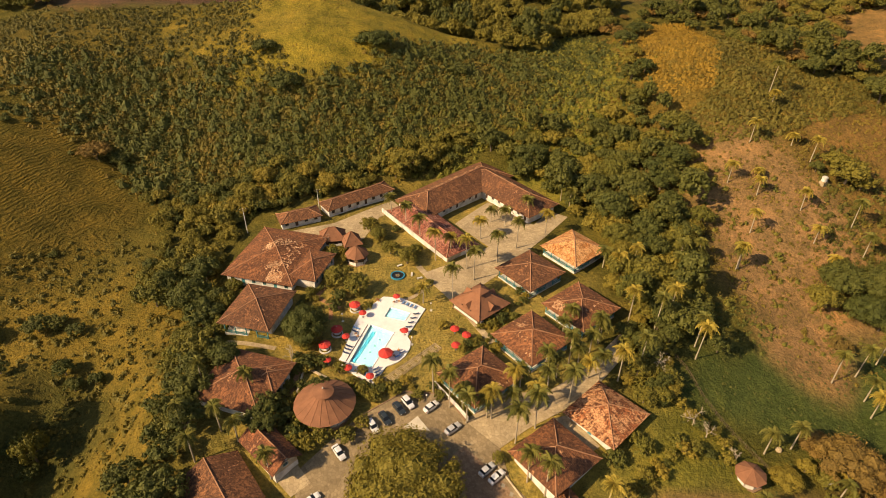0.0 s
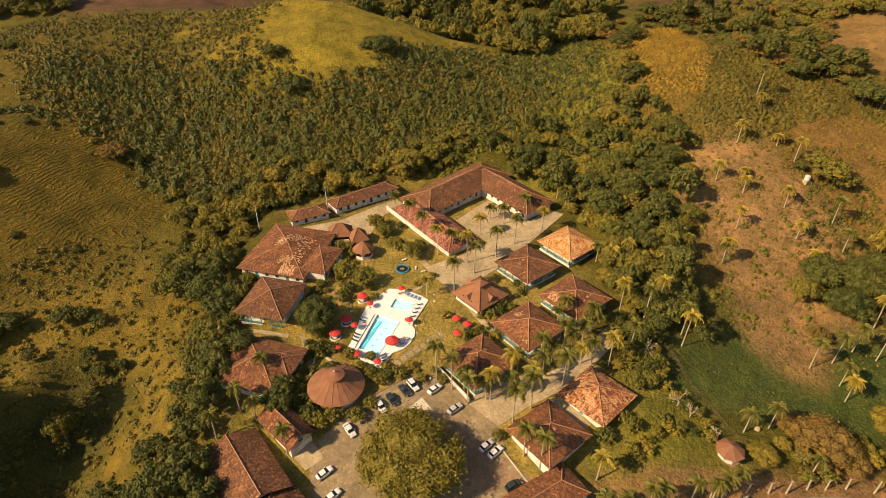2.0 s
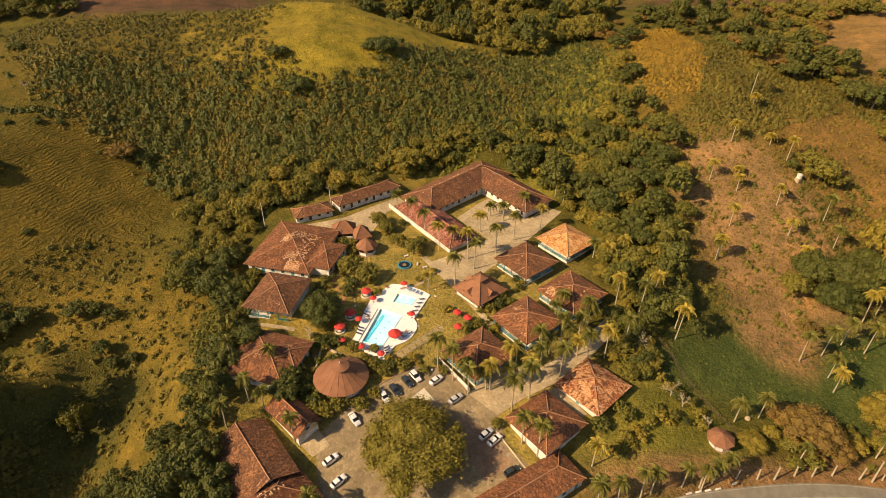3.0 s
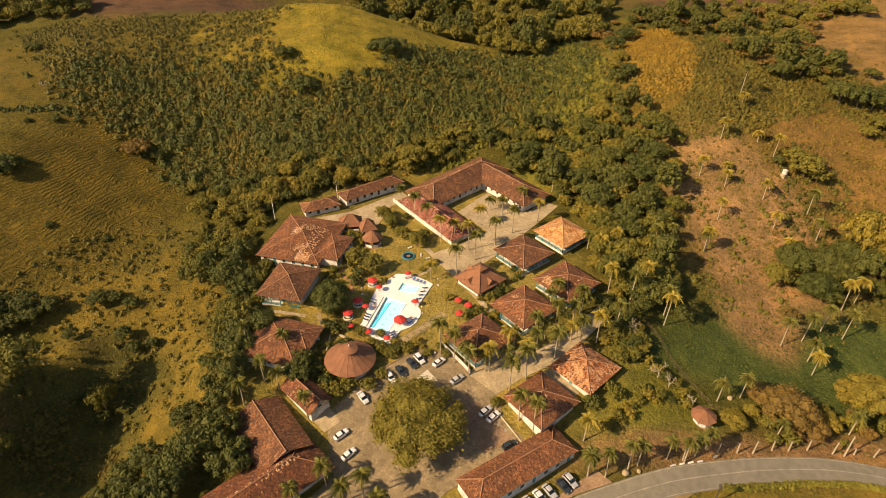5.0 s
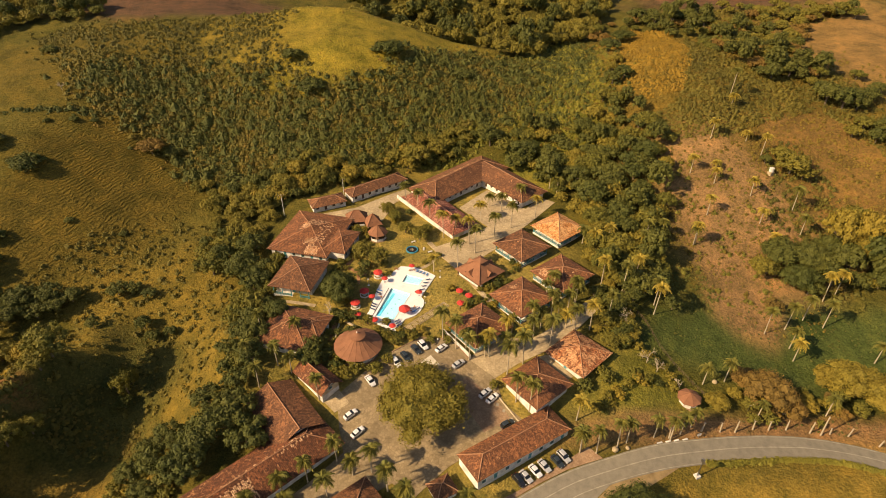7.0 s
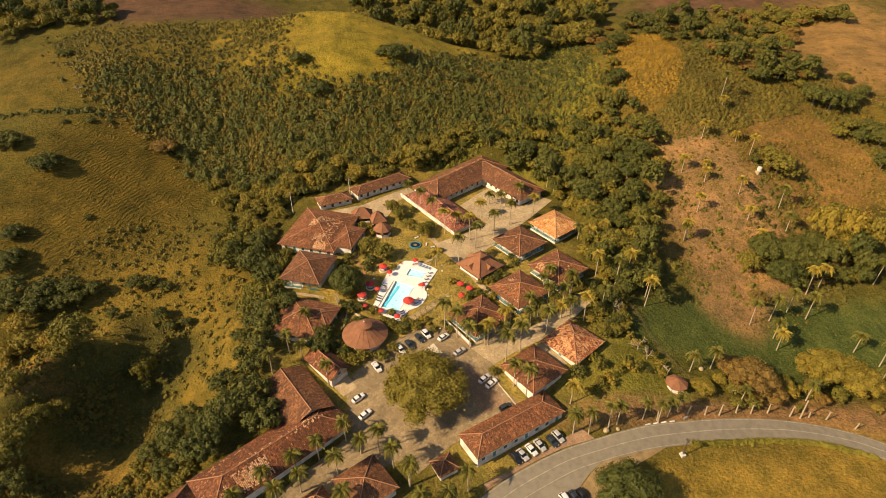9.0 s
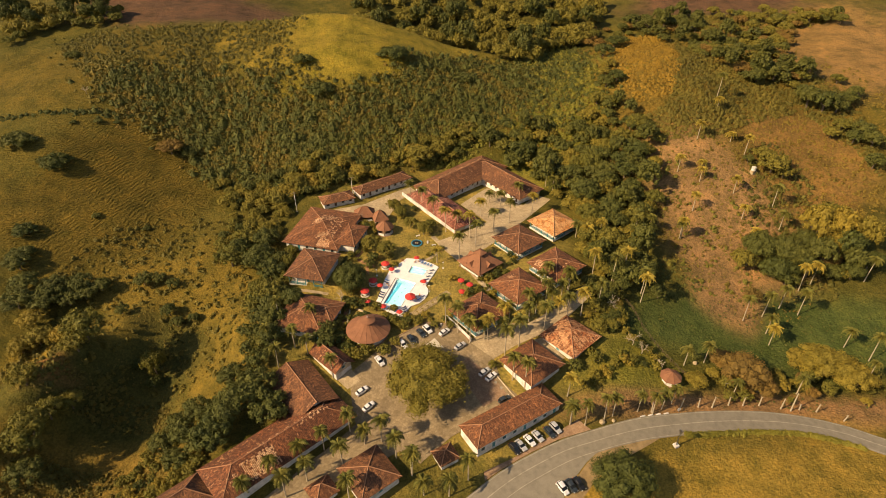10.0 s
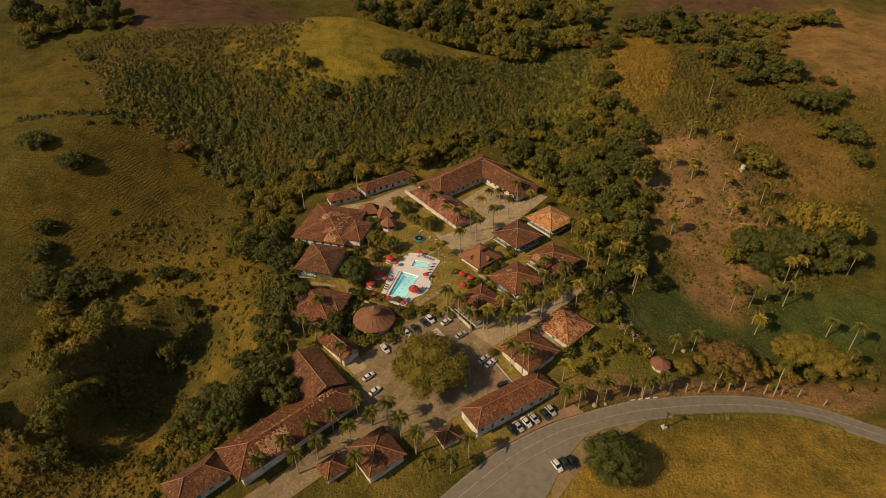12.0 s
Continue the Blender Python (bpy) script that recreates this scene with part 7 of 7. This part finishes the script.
def car_kind(colour, kind):
    suv = kind == "suv"
    h = 1.72 if suv else 1.45
    words = {"white": "white", "silver": "silver-grey", "dark": "dark green-grey", "black": "black"}[colour]
    c = thing("car", pose(0, 0, 0), f"parked {words} {'off-roader' if suv else 'saloon car'} with dark windows", "car", "parked cars")
    L = 2.15
    part("body", loft([(-L, 0.70, 0.35, 0.78), (-L + 0.12, 0.83, 0.26, 0.92), (-1.2, 0.87, 0.22, 0.98), (1.0, 0.87, 0.22, 0.95), (L - 0.3, 0.82, 0.25, 0.84), (L, 0.66, 0.35, 0.66)]), PAINT[colour], c)
    back = -1.95 if suv else -1.55
    part("roof", loft([(back + 0.45, 0.66, h - 0.12, h - 0.04), (back + 0.7, 0.68, h - 0.12, h), (0.0, 0.68, h - 0.12, h), (0.3, 0.64, h - 0.14, h - 0.05)]), PAINT[colour], c)
    part("glasshouse", loft([(back, 0.80, 0.85, 0.95), (back + 0.5, 0.72, 0.85, h - 0.08), (0.25, 0.71, 0.85, h - 0.08), (1.05, 0.80, 0.85, 0.93)]), M_GLASS, c, "dark tinted glass")
    for x in (-1.3, 1.32):
        for y in (-0.78, 0.78):
            w = part("wheel", shared(("wheel",), lambda: mesh_of("wheel", lathe(bmesh.new(), [(0.2, -0.1), (0.33, -0.1), (0.33, 0.1), (0.2, 0.1)], 14, cap=True), M_TYRE)), None, c, at=pose(x, y, 0.33, 90, 0, 0))
            part("rim", shared(("rim",), lambda: mesh_of("rim", turned([(0.2, -0.115), (0.2, 0.115)], 10), M_METAL)), None, w)
    for y in (-0.6, 0.6):
        part("headlight", shared(("headlight",), lambda: mesh_of("headlight", boxed(-0.06, -0.16, 0, 0.06, 0.16, 0.14), M_LAMP)), None, c, at=pose(L - 0.07, y, 0.58))
        part("tail_light", shared(("tail",), lambda: mesh_of("tail_light", boxed(-0.06, -0.14, 0, 0.06, 0.14, 0.16), M_TAIL)), None, c, at=pose(-L + 0.06, y, 0.68))
        part("mirror", shared(("mirror", colour), lambda: mesh_of("mirror", boxed(-0.08, -0.1, 0, 0.08, 0.1, 0.12), PAINT[colour])), None, c, at=pose(0.75, y * 1.6, 0.92))
    return c


cars = {}
for x, y, a, colour, kind in ((0.7, 6.8, 43, "white", "saloon"), (6.0, 0.6, 38, "silver", "saloon"), (13.7, -9.3, 40, "silver", "saloon"), (15.8, -10.9, 40, "white", "saloon"), (-20.5, -5.4, -52, "white", "saloon"), (-13.2, 1.3, -56, "white", "saloon"), (-10.4, 3.4, -56, "dark", "saloon"), (-7.2, 6.3, -54, "dark", "saloon"), (-5.1, 8.1, -54, "white", "suv"), (-25.2, -16.1, 40, "white", "saloon"), (-22.6, -21.4, 44, "white", "saloon")):
    cars.setdefault((colour, kind), []).append((x, y, a))
for x, y, a, colour, kind in ((21.3, -35.4, -55, "black", "suv"), (23.3, -34.3, -55, "silver", "saloon"), (26.0, -32.6, -55, "white", "saloon"), (28.6, -31.1, -55, "silver", "saloon"), (32.3, -29.7, -55, "dark", "saloon"), (34.2, -28.2, -55, "silver", "suv"), (33.5, -47.4, -58, "white", "suv"), (36.0, -46.7, -60, "dark", "saloon"), (38.3, -46.1, -60, "black", "saloon"), (19.6, -18.8, 30, "dark", "suv")):
    cars.setdefault((colour, kind), []).append((x, y, a))
for (colour, kind), spots in cars.items():
    proto = None
    for x, y, a in spots:
        f = Vector((math.cos(radians(a)), math.sin(radians(a))))
        zf, zb = ground_z(x + 1.4 * f.x, y + 1.4 * f.y), ground_z(x - 1.4 * f.x, y - 1.4 * f.y)
        m = pose(x, y, (zf + zb) / 2 + 0.17, 0, 0, a) @ pose(0, 0, 0, 0, -math.degrees(math.atan2(zf - zb, 2.8)), 0)
        if proto is None:
            proto = car_kind(colour, kind)
            proto.matrix_basis = m
        else:
            copy_thing(proto, m)


# ---- bare trees ----
def bare_tree(x, y, h, seed):
    r = rng(seed)
    t = thing("bare_tree", pose(x, y, ground_z(x, y)), "leafless pale grey tree with fine branches", "tree", "bare trees")
    bm = bmesh.new()

    def grow(p, d, ln, rad, depth):
        q = p + d * ln
        rod(bm, p, q, rad, 4)
        if depth == 0:
            return
        for _ in range(3):
            nd = (d + Vector(r.normal(0, 0.55, 3)) + Vector((0, 0, 0.12))).normalized()
            grow(q, nd, ln * r.uniform(0.6, 0.85), rad * 0.62, depth - 1)
    grow(Vector((0, 0, -0.2)), Vector((0, 0, 1)), h * 0.3, 0.16, 4)
    part("branchwork", bm, M_PALM, t)


for i, (x, y, h) in enumerate(((65.0, 3.8, 7.5), (60.5, 21.2, 7.5), (-36.6, 21.4, 7.5), (73.0, -4.6, 5.0), (67.5, 0.8, 5.5), (-36.5, 79.0, 5.5), (-181, 148, 5.0))):
    bare_tree(x, y, h, 300 + i)


# ---- along the verge ----
def bare_trunk(x, y, h):
    """A palm trunk that has lost its crown, with the stubs of a few leaf stalks."""
    t = thing("bare_palm_trunk", pose(x, y, ground_z(x, y) - 0.1, picker.uniform(-4, 4), picker.uniform(-4, 4), picker.uniform(0, 360)), "pale bare palm trunk standing on the dry verge", "palm trunk", "bare palm trunks")
    trunk = part("trunk", PALM_TRUNKS[0], None, t)
    trunk.scale = (1.25, 1.25, h)
    for k in range(3):
        bm = bmesh.new()
        a = k * 2.1 + x
        rod(bm, (0, 0, h - 0.15), (0.6 * math.cos(a), 0.6 * math.sin(a), h + picker.uniform(-0.5, 0.3)), 0.05, 4)
        part("stalk_stub", bm, M_PALM, t)


for x, y, h in ((65.1, -21.6, 5), (75.6, -18.4, 4), (81.3, -18.0, 4), (85.9, -17.7, 5), (91.9, -16.2, 4), (96.8, -15.9, 4), (102.5, -15.2, 4), (109.7, -15.6, 5), (112.8, -16.1, 8), (116.1, -15.3, 2.5), (121.6, -15.7, 4), (129.0, -19.0, 3)):
    bare_trunk(x, y, h)

dish = thing("satellite_dish", pose(93.1, -9.5, ground_z(93.1, -9.5), 0, 0, 200), "white satellite dish on a short mast beside the trees", "satellite dish")
part("mast", turned([(0.08, -0.2), (0.07, 2.2)], 8), M_METAL, dish)
part("reflector", lathe(bmesh.new(), [(0.12, 0.0), (0.7, 0.1), (1.15, 0.3), (1.2, 0.36), (1.1, 0.34), (0.65, 0.16), (0.1, 0.06)], 18, cap=False), M_WHITE, dish, at=pose(0, 0, 2.2, 40, 0, 0))
part("feed_arm", rod(bmesh.new(), (0, 0, 2.3), (0, -0.8, 3.1), 0.03, 5), M_METAL, dish)
for x, y in ((61.9, -23.4), (64.5, -22.8), (67.1, -22.2), (69.8, -21.6)):
    stone = thing("kerb_stone", pose(x, y, ground_z(x, y), 0, 0, 15), "whitewashed kerb stone at the edge of the road", "kerb stone", "kerb stones")
    bm = boxed(-0.8, -0.2, -0.1, 0.8, 0.2, 0.28)
    bmesh.ops.bevel(bm, geom=bm.edges[:], offset=0.05, segments=2)
    part("block", bm, M_WHITE, stone)
board = thing("notice_board", pose(74.0, -20.6, ground_z(74, -20.6), 0, 0, 12), "small white notice board on a post beside the road", "sign")
part("post", turned([(0.06, -0.2), (0.05, 1.9)], 8), M_METAL, board)
part("panel", boxed(-0.55, -0.05, 0.9, 0.55, 0.05, 1.9), M_WHITE, board)
